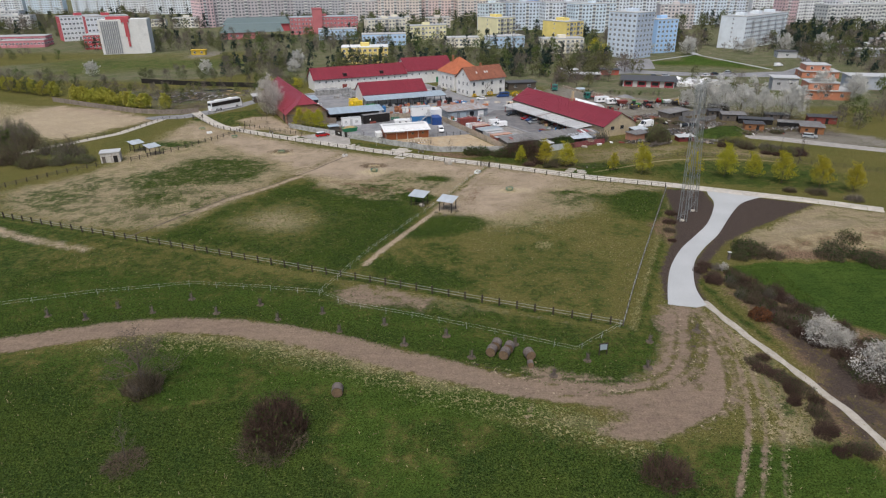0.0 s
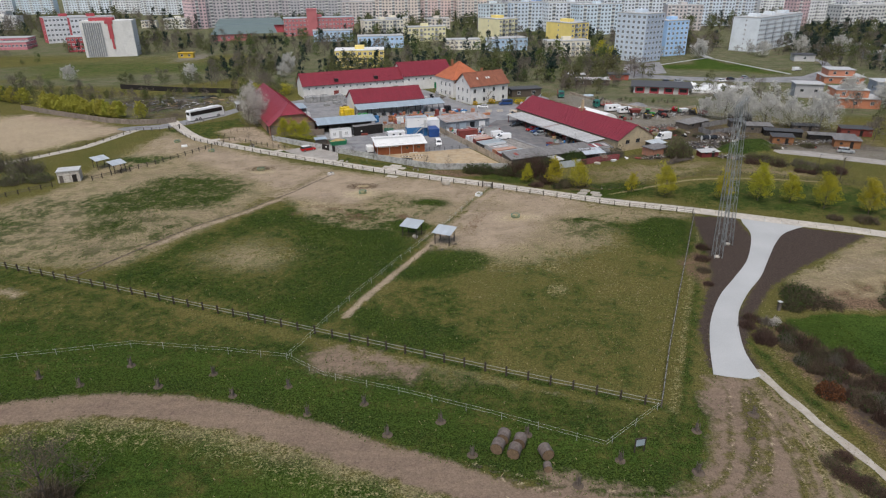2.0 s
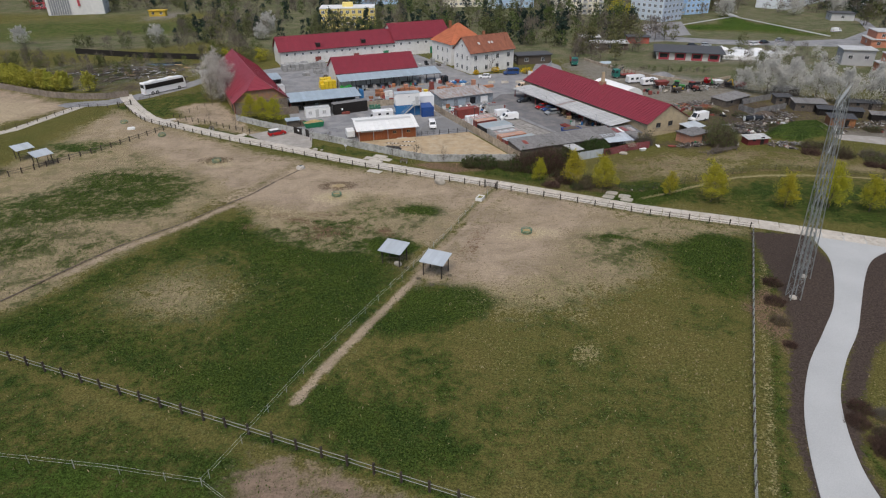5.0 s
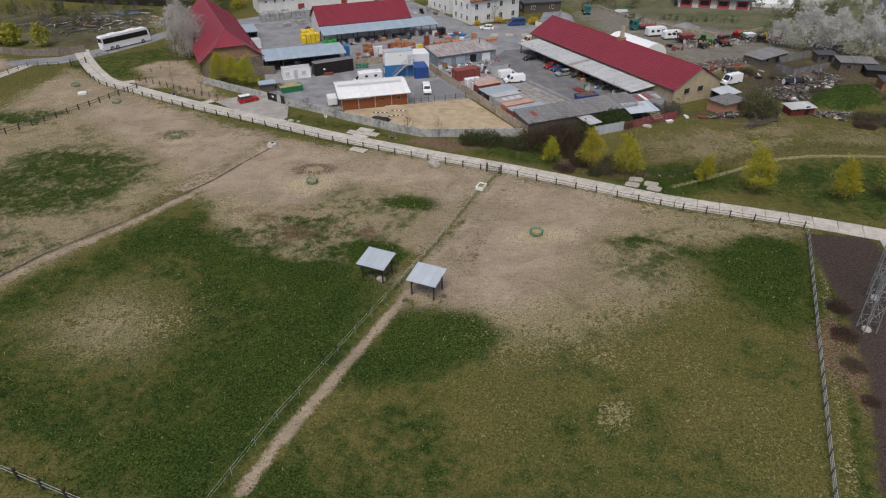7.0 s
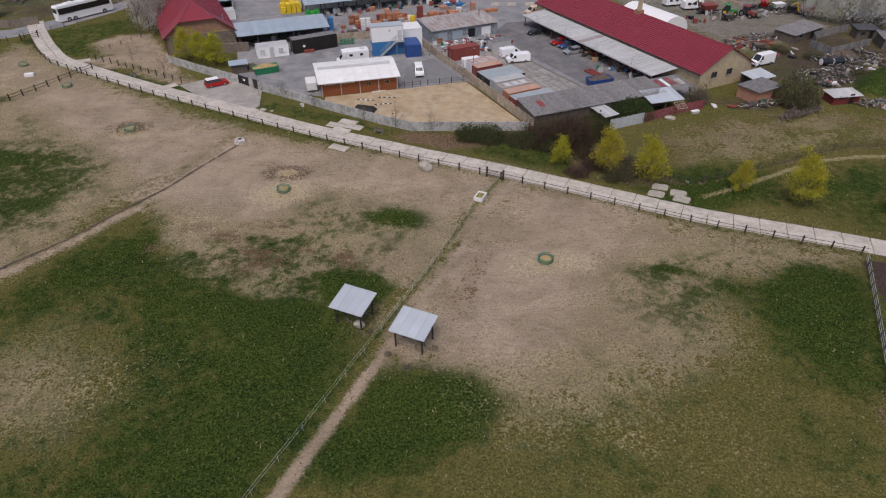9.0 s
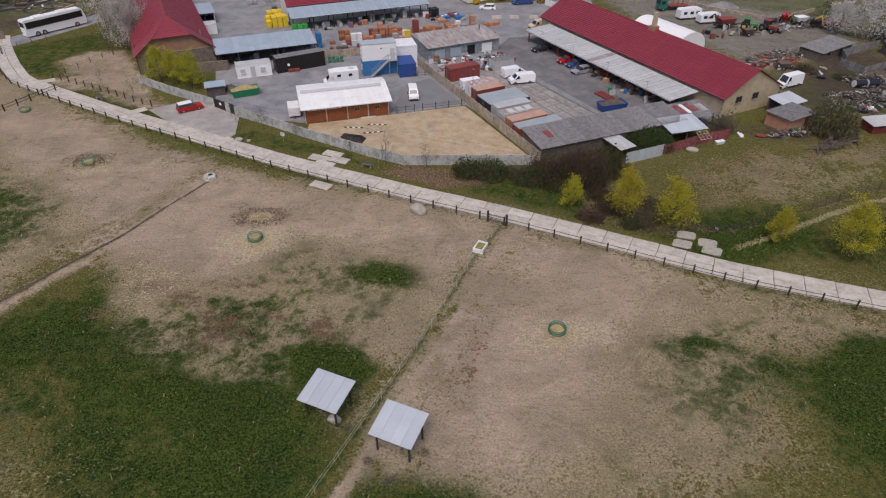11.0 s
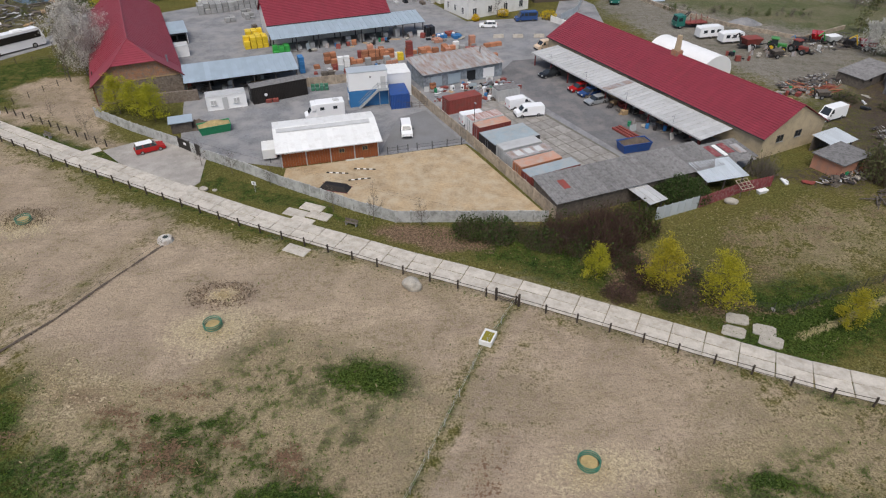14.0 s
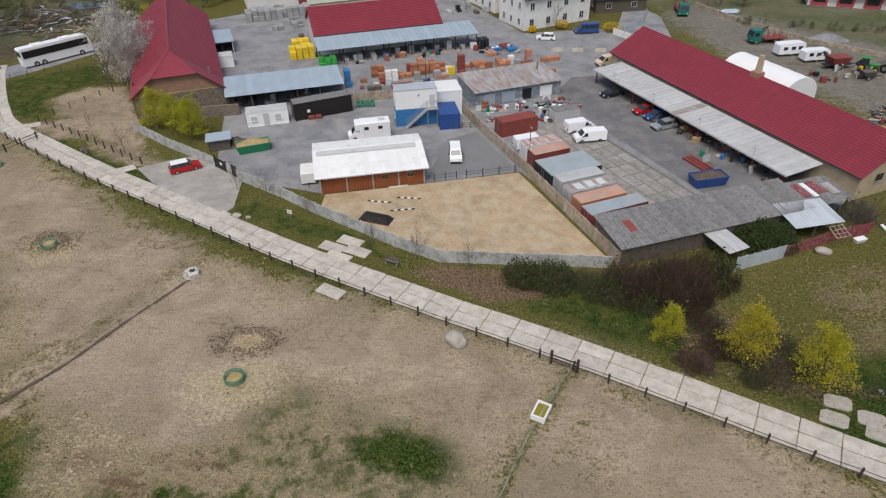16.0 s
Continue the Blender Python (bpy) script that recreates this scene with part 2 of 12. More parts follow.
M = {}
for _name, _kw in {
    "post_wood": dict(rgb=(0.045, 0.034, 0.026), var=0.35, rough=0.9),
    "rail_wood": dict(rgb=(0.10, 0.085, 0.07), var=0.35, rough=0.9),
    "red_sheet": dict(rgb=(0.20, 0.036, 0.042), var=0.35, rough=0.75, scale=1.6, dirt=(0.32, 0.24, 0.22), amount=0.3),
    "old_wood": dict(rgb=(0.13, 0.11, 0.09), var=0.4, rough=0.9, scale=2.0, dirt=(0.05, 0.04, 0.035)),
    "fresh_wood": dict(rgb=(0.38, 0.26, 0.14), var=0.3),
    "pale_rail": dict(rgb=(0.30, 0.31, 0.28), var=0.25, rough=0.8),
    "tape": dict(rgb=(0.55, 0.57, 0.52), var=0.2, bump=0.0),
    "concrete": dict(rgb=(0.495, 0.455, 0.395), var=0.15, scale=0.7, dirt=(0.33, 0.29, 0.235), amount=0.38, rand=0.08, fine=5),
    "panel_concrete": dict(rgb=(0.42, 0.42, 0.405), var=0.18, scale=0.7, dirt=(0.15, 0.15, 0.13), amount=0.35, rand=0.06),
    "tan_concrete": dict(rgb=(0.40, 0.33, 0.25), var=0.25, scale=0.7, dirt=(0.17, 0.14, 0.11), amount=0.4, rand=0.08),
    "path_gravel": dict(rgb=(0.41, 0.415, 0.41), var=0.14, scale=0.15, fine=8, bump=0.1),
    "asphalt": dict(rgb=(0.19, 0.192, 0.20), var=0.42, scale=0.16, fine=4, dirt=(0.285, 0.277, 0.27), amount=0.5, rough=0.9),
    "drive_gravel": dict(rgb=(0.34, 0.315, 0.285), var=0.25, scale=0.4, fine=6, dirt=(0.25, 0.23, 0.20), amount=0.4),
    "yard_concrete": dict(rgb=(0.30, 0.282, 0.258), var=0.2, scale=0.5, fine=4, dirt=(0.19, 0.172, 0.15), amount=0.45, rand=0.12),
    "asphalt_dark": dict(rgb=(0.18, 0.18, 0.182), var=0.2, scale=0.15, fine=6, dirt=(0.16, 0.155, 0.15), amount=0.3, rough=0.85),
    "sand": dict(rgb=(0.37, 0.275, 0.165), var=0.36, scale=0.35, fine=3.5, bump=1.0, dirt=(0.46, 0.38, 0.265), amount=0.45),
    "roof_red": dict(rgb=(0.245, 0.036, 0.052), var=0.16, scale=0.4, rough=0.45, rand=0.03, bump=0.05, dirt=(0.2, 0.045, 0.05), amount=0.1),
    "roof_orange": dict(rgb=(0.42, 0.13, 0.06), var=0.22, scale=0.5, rand=0.08),
    "roof_brown": dict(rgb=(0.26, 0.10, 0.06), var=0.25, scale=0.6, rand=0.08),
    "sheet_grey": dict(rgb=(0.48, 0.52, 0.55), var=0.1, scale=0.4, rough=0.45, metal=0.2, rand=0.05, bump=0.03),
    "sheet_blue": dict(rgb=(0.37, 0.44, 0.49), var=0.12, scale=0.4, rough=0.45, metal=0.2, rand=0.05, bump=0.03),
    "sheet_light": dict(rgb=(0.50, 0.50, 0.49), var=0.1, scale=0.4, rough=0.5, metal=0.1, rand=0.06, bump=0.03, dirt=(0.38, 0.37, 0.35), amount=0.25),
    "sheet_white": dict(rgb=(0.74, 0.74, 0.72), var=0.06, scale=0.4, rough=0.5, rand=0.03, bump=0.03, dirt=(0.55, 0.53, 0.5), amount=0.15),
    "fibre_cement": dict(rgb=(0.205, 0.20, 0.198), var=0.16, scale=1.2, rough=0.95, rand=0.12, dirt=(0.09, 0.085, 0.08), amount=0.4),
    "rusty_sheet": dict(rgb=(0.33, 0.33, 0.33), var=0.2, scale=0.9, rough=0.6, rand=0.12, dirt=(0.24, 0.13, 0.08), amount=0.45, stretch=(1, 0.25, 1)),
    "brick": dict(rgb=(0.36, 0.18, 0.10), var=0.35, scale=1.0, fine=7, dirt=(0.22, 0.19, 0.16), amount=0.45),
    "rubble": dict(rgb=(0.16, 0.125, 0.10), var=0.45, scale=1.6, fine=6, bump=0.5, dirt=(0.28, 0.24, 0.19), amount=0.35),
    "white_plaster": dict(rgb=(0.72, 0.71, 0.68), var=0.07, scale=0.4, dirt=(0.5, 0.48, 0.45), amount=0.15),
    "hut_plaster": dict(rgb=(0.56, 0.53, 0.48), var=0.2, scale=0.9, dirt=(0.24, 0.19, 0.15), amount=0.42),
    "cream_plaster": dict(rgb=(0.46, 0.37, 0.24), var=0.12, scale=0.5, dirt=(0.3, 0.25, 0.18), amount=0.3),
    "pink_plaster": dict(rgb=(0.46, 0.22, 0.14), var=0.15, scale=0.8, dirt=(0.3, 0.2, 0.16), amount=0.3),
    "stable_wood": dict(rgb=(0.27, 0.085, 0.03), var=0.3, scale=1.5, stretch=(4, 4, 0.5), rand=0.06),
    "black_paint": dict(rgb=(0.018, 0.015, 0.013), var=0.3, rough=0.55),
    "white_paint": dict(rgb=(0.78, 0.78, 0.77), var=0.04, rough=0.4, bump=0.0),
    "car_white": dict(rgb=(0.80, 0.80, 0.80), var=0.02, rough=0.25, bump=0.0),
    "car_red": dict(rgb=(0.36, 0.012, 0.012), var=0.05, rough=0.25, bump=0.0),
    "car_blue": dict(rgb=(0.03, 0.07, 0.2), var=0.05, rough=0.25, bump=0.0),
    "car_dark": dict(rgb=(0.02, 0.022, 0.025), var=0.05, rough=0.25, bump=0.0),
    "car_silver": dict(rgb=(0.45, 0.47, 0.48), var=0.04, rough=0.3, metal=0.5, bump=0.0),
    "car_beige": dict(rgb=(0.62, 0.48, 0.34), var=0.05, rough=0.3, bump=0.0),
    "truck_green": dict(rgb=(0.02, 0.14, 0.11), var=0.08, rough=0.35, bump=0.0),
    "tractor_green": dict(rgb=(0.03, 0.20, 0.03), var=0.1, rough=0.4, bump=0.0),
    "tyre": dict(rgb=(0.02, 0.02, 0.02), var=0.2, rough=0.9),
    "rim": dict(rgb=(0.4, 0.4, 0.4), var=0.1, rough=0.4, metal=0.7, bump=0.0),
    "blue_paint": dict(rgb=(0.035, 0.16, 0.36), var=0.12, rough=0.5, bump=0.02),
    "deep_blue": dict(rgb=(0.02, 0.07, 0.25), var=0.12, rough=0.5, bump=0.02, dirt=(0.1, 0.09, 0.1), amount=0.1),
    "green_paint": dict(rgb=(0.02, 0.20, 0.09), var=0.15, rough=0.5, bump=0.02),
    "rust_red": dict(rgb=(0.24, 0.05, 0.04), var=0.2, rough=0.7, dirt=(0.14, 0.07, 0.05), amount=0.3),
    "yellow_wrap": dict(rgb=(0.70, 0.50, 0.03), var=0.12, rough=0.4, rand=0.06),
    "green_wrap": dict(rgb=(0.04, 0.32, 0.06), var=0.15, rough=0.4, rand=0.1),
    "orange_brick": dict(rgb=(0.37, 0.155, 0.08), var=0.3, rough=0.85, rand=0.35),
    "grey_block": dict(rgb=(0.30, 0.30, 0.29), var=0.2, rough=0.9, rand=0.15),
    "hay": dict(rgb=(0.36, 0.27, 0.12), var=0.4, scale=2, fine=20, bump=0.6),
    "bale_wrap": dict(rgb=(0.15, 0.125, 0.11), var=0.35, scale=1.5, rough=0.6, dirt=(0.09, 0.06, 0.045), amount=0.4),
    "bale_end": dict(rgb=(0.15, 0.10, 0.06), var=0.35, scale=2.5, rough=0.9, rand=0.2),
    "metal_grey": dict(rgb=(0.33, 0.34, 0.35), var=0.12, rough=0.5, metal=0.6, bump=0.0),
    "galvanised": dict(rgb=(0.36, 0.38, 0.385), var=0.15, rough=0.55, metal=0.4, bump=0.0),
    "pylon_steel": dict(rgb=(0.25, 0.265, 0.265), var=0.15, rough=0.6, metal=0.3, bump=0.0),
    "dark_metal": dict(rgb=(0.05, 0.045, 0.045), var=0.2, rough=0.6, metal=0.3, bump=0.0),
    "red_steel": dict(rgb=(0.16, 0.03, 0.03), var=0.2, rough=0.6, bump=0.0),
    "stone": dict(rgb=(0.36, 0.33, 0.28), var=0.25, scale=2.0, fine=9, bump=0.5),
    "feeder_green": dict(rgb=(0.05, 0.17, 0.11), var=0.2, rough=0.6),
    "bark": dict(rgb=(0.10, 0.08, 0.065), var=0.35, scale=3.0, bump=0.5),
    "bark_birch": dict(rgb=(0.45, 0.42, 0.38), var=0.3, scale=3.0, dirt=(0.08, 0.07, 0.06), amount=0.3),
    "soil": dict(rgb=(0.10, 0.075, 0.055), var=0.4, scale=2.0, bump=0.6),
    "tent_white": dict(rgb=(0.78, 0.78, 0.77), var=0.05, rough=0.5, bump=0.0),
    "orange_paint": dict(rgb=(0.6, 0.17, 0.02), var=0.1, rough=0.45, bump=0.0),
    "yellow_paint": dict(rgb=(0.65, 0.42, 0.02), var=0.1, rough=0.45, bump=0.0),
    "tar_roof": dict(rgb=(0.07, 0.072, 0.078), var=0.2, scale=0.6, rough=0.9),
}.items():
    M[_name] = mat(_name, **_kw)
M["striped_sheet"] = mat("striped_sheet", (0.60, 0.57, 0.54), 0.7, var=0.3, scale=0.8, fine=5.0, dirt=(0.30, 0.12, 0.09), amount=0.75, stretch=(2.4, 0.15, 1))
M["salmon_sheet"] = mat("salmon_sheet", (0.47, 0.25, 0.17), 0.75, var=0.2, scale=0.5, dirt=(0.40, 0.33, 0.28), amount=0.5)
M["sheet_dull"] = mat("sheet_dull", (0.29, 0.345, 0.37), 0.6, 0.1, var=0.2, scale=0.5, dirt=(0.36, 0.35, 0.33), amount=0.4, rand=0.1)
M["footpath"] = mat("footpath", (0.40, 0.365, 0.31), 0.95, var=0.2, scale=0.5, fine=6.0, dirt=(0.30, 0.265, 0.215), amount=0.4)
M["cabin_wood"] = mat("cabin_wood", (0.30, 0.13, 0.055), 0.8, var=0.3, scale=1.6, dirt=(0.16, 0.09, 0.05), amount=0.3)
M["fence_brown"] = mat("fence_brown", (0.235, 0.195, 0.16), 0.9, var=0.35, scale=1.2, dirt=(0.12, 0.10, 0.08), amount=0.4, rand=0.2)
M["grey_wood"] = mat("grey_wood", (0.215, 0.21, 0.205), 0.9, var=0.35, scale=1.2, dirt=(0.10, 0.095, 0.09), amount=0.4, rand=0.25)
M["weedy_joint"] = mat("weedy_joint", (0.15, 0.142, 0.115), 0.95, var=0.4, scale=1.5, fine=8.0)
M["asphalt_lane"] = mat("asphalt_lane", (0.135, 0.133, 0.135), 0.9, var=0.3, scale=0.22, fine=5.0, dirt=(0.22, 0.20, 0.19), amount=0.4)
M["graffiti"] = mat("graffiti", (0.20, 0.225, 0.25), 0.7, var=0.5, scale=0.9, fine=3.0, dirt=(0.42, 0.45, 0.46), amount=0.3)
M["glass"] = glass_mat("glass")
# lighter than the near glass: distance haze is mixed into the pane colour
M["hazed_glass"] = glass_mat("hazed_glass", (0.13, 0.145, 0.165), 0.2)
M["lamp_glass"] = glass_mat("lamp_glass", (0.6, 0.6, 0.58), 0.1)
M["tail_glass"] = glass_mat("tail_glass", (0.35, 0.01, 0.01), 0.15)
M["water"] = glass_mat("water", (0.05, 0.06, 0.05), 0.03)
M["leaf_yellow"] = leaf_mat("leaf_yellow", (0.37, 0.34, 0.03), 0.3, 0.012)
M["leaf_hedge"] = leaf_mat("leaf_hedge", (0.36, 0.35, 0.06), 0.3, 0.015)
M["leaf_green"] = leaf_mat("leaf_green", (0.10, 0.125, 0.038), 0.22, 0.02)
M["leaf_olive"] = leaf_mat("leaf_olive", (0.125, 0.13, 0.055), 0.25, 0.02)
M["blossom"] = leaf_mat("blossom", (0.58, 0.57, 0.53), 0.3, 0.0, 0.2)
M["blossom_grey"] = leaf_mat("blossom_grey", (0.49, 0.465, 0.42), 0.35, 0.0, 0.1)
M["needle"] = leaf_mat("needle", (0.026, 0.045, 0.032), 0.25, 0.02, 0.05)
M["twig"] = leaf_mat("twig", (0.11, 0.085, 0.058), 0.5, 0.01, 0.0)
M["twig_red"] = leaf_mat("twig_red", (0.080, 0.050, 0.038), 0.5, 0.01, 0.0)
M["twig_grey"] = leaf_mat("twig_grey", (0.15, 0.128, 0.105), 0.3, 0.01, 0.0)
M["forsythia"] = leaf_mat("forsythia", (0.62, 0.42, 0.01), 0.2, 0.01)
M["leaf_rust"] = leaf_mat("leaf_rust", (0.16, 0.065, 0.03), 0.35, 0.01)
M["leaf_bush"] = leaf_mat("leaf_bush", (0.05, 0.075, 0.02), 0.4, 0.02)

# ---- ground ----
def smooth_line(pts, n=6):
    """A Catmull-Rom curve through the points."""
    P = [Vector((*p, 0)) for p in [pts[0]] + list(pts) + [pts[-1]]]
    out = []
    for a, b, c, d in zip(P, P[1:], P[2:], P[3:]):
        for k in range(n):
            t = k / n
            q = 0.5 * ((2 * b) + (c - a) * t + (2 * a - 5 * b + 4 * c - d) * t * t + (3 * b - a - 3 * c + d) * t ** 3)
            out.append((q.x, q.y))
    return out + [tuple(pts[-1])]


def seg_dist(X, Y, pts, closed):
    d = np.full(X.shape, 1e9)
    pairs = list(zip(pts, pts[1:] + pts[:1])) if closed else list(zip(pts, pts[1:]))
    for (ax, ay), (bx, by) in pairs:
        vx, vy = bx - ax, by - ay
        t = np.clip(((X - ax) * vx + (Y - ay) * vy) / (vx * vx + vy * vy + 1e-9), 0, 1)
        d = np.minimum(d, np.hypot(X - ax - t * vx, Y - ay - t * vy))
    return d


def inside(X, Y, pts):
    c = np.zeros(X.shape, bool)
    for (ax, ay), (bx, by) in zip(pts, pts[1:] + pts[:1]):
        hit = ((ay > Y) != (by > Y)) & (X < (bx - ax) * (Y - ay) / (by - ay + 1e-12) + ax)
        c ^= hit
    return c


def area(X, Y, pts, soft):
    """1 well inside the outline, 0 well outside, 0.5 on it."""
    d = seg_dist(X, Y, pts, True)
    return np.clip(0.5 + np.where(inside(X, Y, pts), d, -d) / (2 * soft), 0, 1)


def strip(X, Y, pts, half, soft):
    return np.clip(0.5 + (half - seg_dist(X, Y, pts, False)) / (2 * soft), 0, 1)


def blob(X, Y, x, y, rx, ry, turn=0.0):
    c, s = math.cos(radians(turn)), math.sin(radians(turn))
    u, v = (X - x) * c + (Y - y) * s, -(X - x) * s + (Y - y) * c
    return np.clip(1.15 - 0.65 * np.hypot(u / rx, v / ry), 0, 1)


def spaced(lo, hi, step, far, grow=1.22):
    mid = list(np.arange(lo, hi + step / 2, step))
    up, down, s = [], [], step
    while (not up) or up[-1] < far:
        s *= grow
        up.append((up[-1] if up else mid[-1]) + s)
        down.append((down[-1] if down else mid[0]) - s)
    return np.array(down[::-1] + mid + up)


TRACK = [(-97, 250), (-95, 246.5), (-92, 242), (-88, 236.2), (-83.2, 229.8), (-77.2, 223.2), (-65, 215.3), (-51, 206.8), (-39, 200.2), (-29, 194.6), (-20.3, 189.8), (-12.5, 185.9),
         (-5.5, 182.6), (1, 179.5), (7, 176.9), (12.5, 174.4), (22.3, 169.7), (30.9, 165.4), (41, 160.6), (58, 154.3), (71, 148.6), (80, 144.8), (89, 140.8), (102, 134)]
NEAR_FENCE = [(-122, 143), (-101, 134.5), (-84.5, 127.9), (-55.6, 117.0), (-18.7, 102.6), (10.7, 90.9), (27.9, 84.4)]
RIGHT_FENCE = [(27.9, 84.4), (32.7, 96.2), (39.2, 111.4), (47.8, 131.1), (56.4, 150.8)]
MID_FENCE = [(-18.7, 102.6), (-13.8, 115.0), (-7.7, 127.6), (-1.2, 141.2), (2.6, 149.1), (8.7, 163.6), (12.8, 171.0)]
LEFT_FENCE = [(-66.5, 121.5), (-53.3, 146.0), (-44.8, 156.0), (-36.0, 169.6), (-29.1, 183.2)]

xs, ys = spaced(-118, 118, 0.6, 3200), spaced(36, 262, 0.6, 3200)
GX, GY = np.meshgrid(xs, ys)
_n = np.zeros(GX.shape)
for _k, (_a, _b, _c) in enumerate(((0.11, 0.05, 1.0), (-0.06, 0.13, 2.0), (0.23, -0.17, 0.5), (0.31, 0.36, 0.3))):
    _n += _c * np.sin(GX * _a + GY * _b + _k * 1.7) * np.cos(GX * _b * 0.7 - GY * _a * 1.3 + _k)



def fbm(X, Y, size, seed, octaves=4):
    """Patchy value noise between 0 and 1, with patches of about that many metres."""
    out, k, tot = np.zeros(X.shape), 1.0, 0.0
    for o in range(octaves):
        u, v = X * 2 ** o / size + 17.3 * seed, Y * 2 ** o / size - 9.1 * seed
        i, j = np.floor(u), np.floor(v)
        fu, fv = u - i, v - j
        fu, fv = fu * fu * (3 - 2 * fu), fv * fv * (3 - 2 * fv)

        def at_node(a, b):
            h = np.sin(a * 127.1 + b * 311.7 + seed * 74.7 + o * 13.7) * 43758.5453
            return h - np.floor(h)
        out += k * ((at_node(i, j) * (1 - fu) + at_node(i + 1, j) * fu) * (1 - fv) + (at_node(i, j + 1) * (1 - fu) + at_node(i + 1, j + 1) * fu) * fv)
        tot += k
        k *= 0.55
    return out / tot


# the patches' outlines wander by a metre or two
WX, WY = GX + 5.0 * (fbm(GX, GY, 9.0, 1) - 0.5), GY + 5.0 * (fbm(GX, GY, 9.0, 2) - 0.5)
# earth, lush grass, straw, dirt track / dark soil, bright meadow, pale dry grass, leaf litter / dead turf, muck
earth, lush, straw, dirt, soil, meadow, pale, litter, estate, turf, muck, grit = (np.zeros(GX.shape) for _ in range(12))


def lay(a, b):
    np.maximum(a, b, out=a)


MESH_FENCE = [(36.4, 172.6), (38.6, 169.8), (41.4, 169.1), (45.1, 170.7), (50.0, 172.8), (54.5, 174.2), (60.4, 176.8), (65.1, 178.9), (71.5, 180.8), (79.8, 180.0), (86.8, 177.7), (95.5, 174.3), (103.0, 172.1), (120, 162)]
# bare, trodden ground in the paddocks
lay(earth, 1.2 * area(WX, WY, [(12.5, 171), (38, 160.5), (30, 150), (24, 144), (17, 138), (10, 133.5), (3, 131), (-2, 133.5), (-1, 141), (3, 150)], 8))
lay(earth, 1.15 * area(WX, WY, [(-33, 187), (12.5, 172), (8, 163), (-1, 148), (-7, 151), (-16, 157), (-27, 163), (-40, 165)], 5))
lay(earth, 1.2 * area(WX, WY, [(-78, 218), (-31, 188), (-38, 170), (-60, 186), (-74, 200)], 5))
lay(earth, 0.40 * area(WX, WY, [(-80, 219), (-31, 187), (-40, 166), (-48, 152), (-62, 128), (-78, 128), (-102, 138), (-112, 152), (-98, 170), (-75, 196)], 7))
lay(earth, 0.75 * area(WX, WY, [(-94, 236), (-82, 222), (-68, 213), (-80, 206), (-92, 200)], 3))
# dark line along the left paddock's wire
lay(soil, 0.6 * strip(GX, GY, LEFT_FENCE, 0.20, 0.42))
lay(earth, 0.5 * strip(GX, GY, [(-17.5, 101), (10.7, 89.2), (20, 85.5)], 0.3, 0.6))
lay(dirt, 0.62 * area(WX, WY, [(-20.4, 94.8), (-17.8, 101.6), (-11.3, 99.8), (-4, 96.2), (0.5, 93.4), (-2, 88.4), (-10.3, 90.8), (-18.2, 92.4)], 2.2))
lay(earth, blob(WX, WY, -6.2, 139.2, 3.5, 3.0))
lay(earth, blob(WX, WY, 0.9, 135.8, 3.5, 3.2))
lay(earth, 0.8 * strip(GX, GY, [(-100, 128), (-86, 121), (-72, 116)], 1.4, 1.2))
lay(earth, 0.85 * area(WX, WY, [(-77, 222), (-64, 229), (-57, 224), (-50, 217), (-41, 207.5), (-52, 211), (-65, 219)], 1.5))
# dead turf between the bare ground and the green
lay(turf, area(WX, WY, [(-38, 166), (-29, 188), (13, 173), (8, 160), (1, 148), (-5, 142), (-14, 146.5), (-25, 148), (-32, 156)], 3))
lay(turf, area(WX, WY, [(12, 172), (56, 152.5), (51, 147), (38, 146), (34, 137), (27, 128), (18, 122), (10, 126), (2, 132), (-1, 140)], 11))
lay(turf, 0.9 * area(WX, WY, [(-92, 236), (-31, 187), (-40, 166), (-48, 150), (-60, 127), (-78, 128), (-102, 138), (-112, 152), (-98, 170)], 5))
lay(turf, 0.62 * area(WX, WY, [(-16, 101), (-5, 96.5), (12, 90), (4, 86), (-14, 91), (-20, 95)], 3))
lay(turf, 0.56 * strip(GX, GY, [(-45, 82.3), (-24, 79.2), (-7, 72.3), (8, 65.5), (18, 61)], 2.6, 2.0))
lay(muck, 0.62 * blob(WX, WY, -28.5, 159.5, 3.0, 1.6, -25))
lay(muck, 0.5 * blob(WX, WY, -18, 150.5, 5.0, 1.6, 10))
lay(muck, 0.45 * blob(WX, WY, -33, 155.5, 2.4, 1.4))
# thin green and olive turf where the paddocks are grazed but not trodden bare
lay(lush, 0.52 * area(WX, WY, [(-31, 153), (-27, 158), (-13, 157), (-2, 153.5), (-2.7, 147), (-9, 142), (-23, 142)], 4))
lay(lush, 0.48 * area(WX, WY, [(23, 152.5), (45, 152), (44, 146), (38, 138), (22, 139)], 4))
lay(lush, 0.52 * area(WX, WY, [(-56, 128), (-78, 127), (-104, 138), (-112, 152), (-98, 170), (-72, 168), (-56, 160), (-50, 148)], 7))
lay(lush, 0.34 * area(WX, WY, [(-16, 171), (-4, 172), (6, 166), (0, 155), (-12, 156), (-20, 163)], 5))
lay(lush, 0.34 * area(WX, WY, [(-70, 202), (-58, 190), (-44, 178), (-46, 168), (-62, 176), (-76, 190)], 5))
lay(muck, 0.40 * blob(WX, WY, -20, 159, 5.0, 2.0, -20))
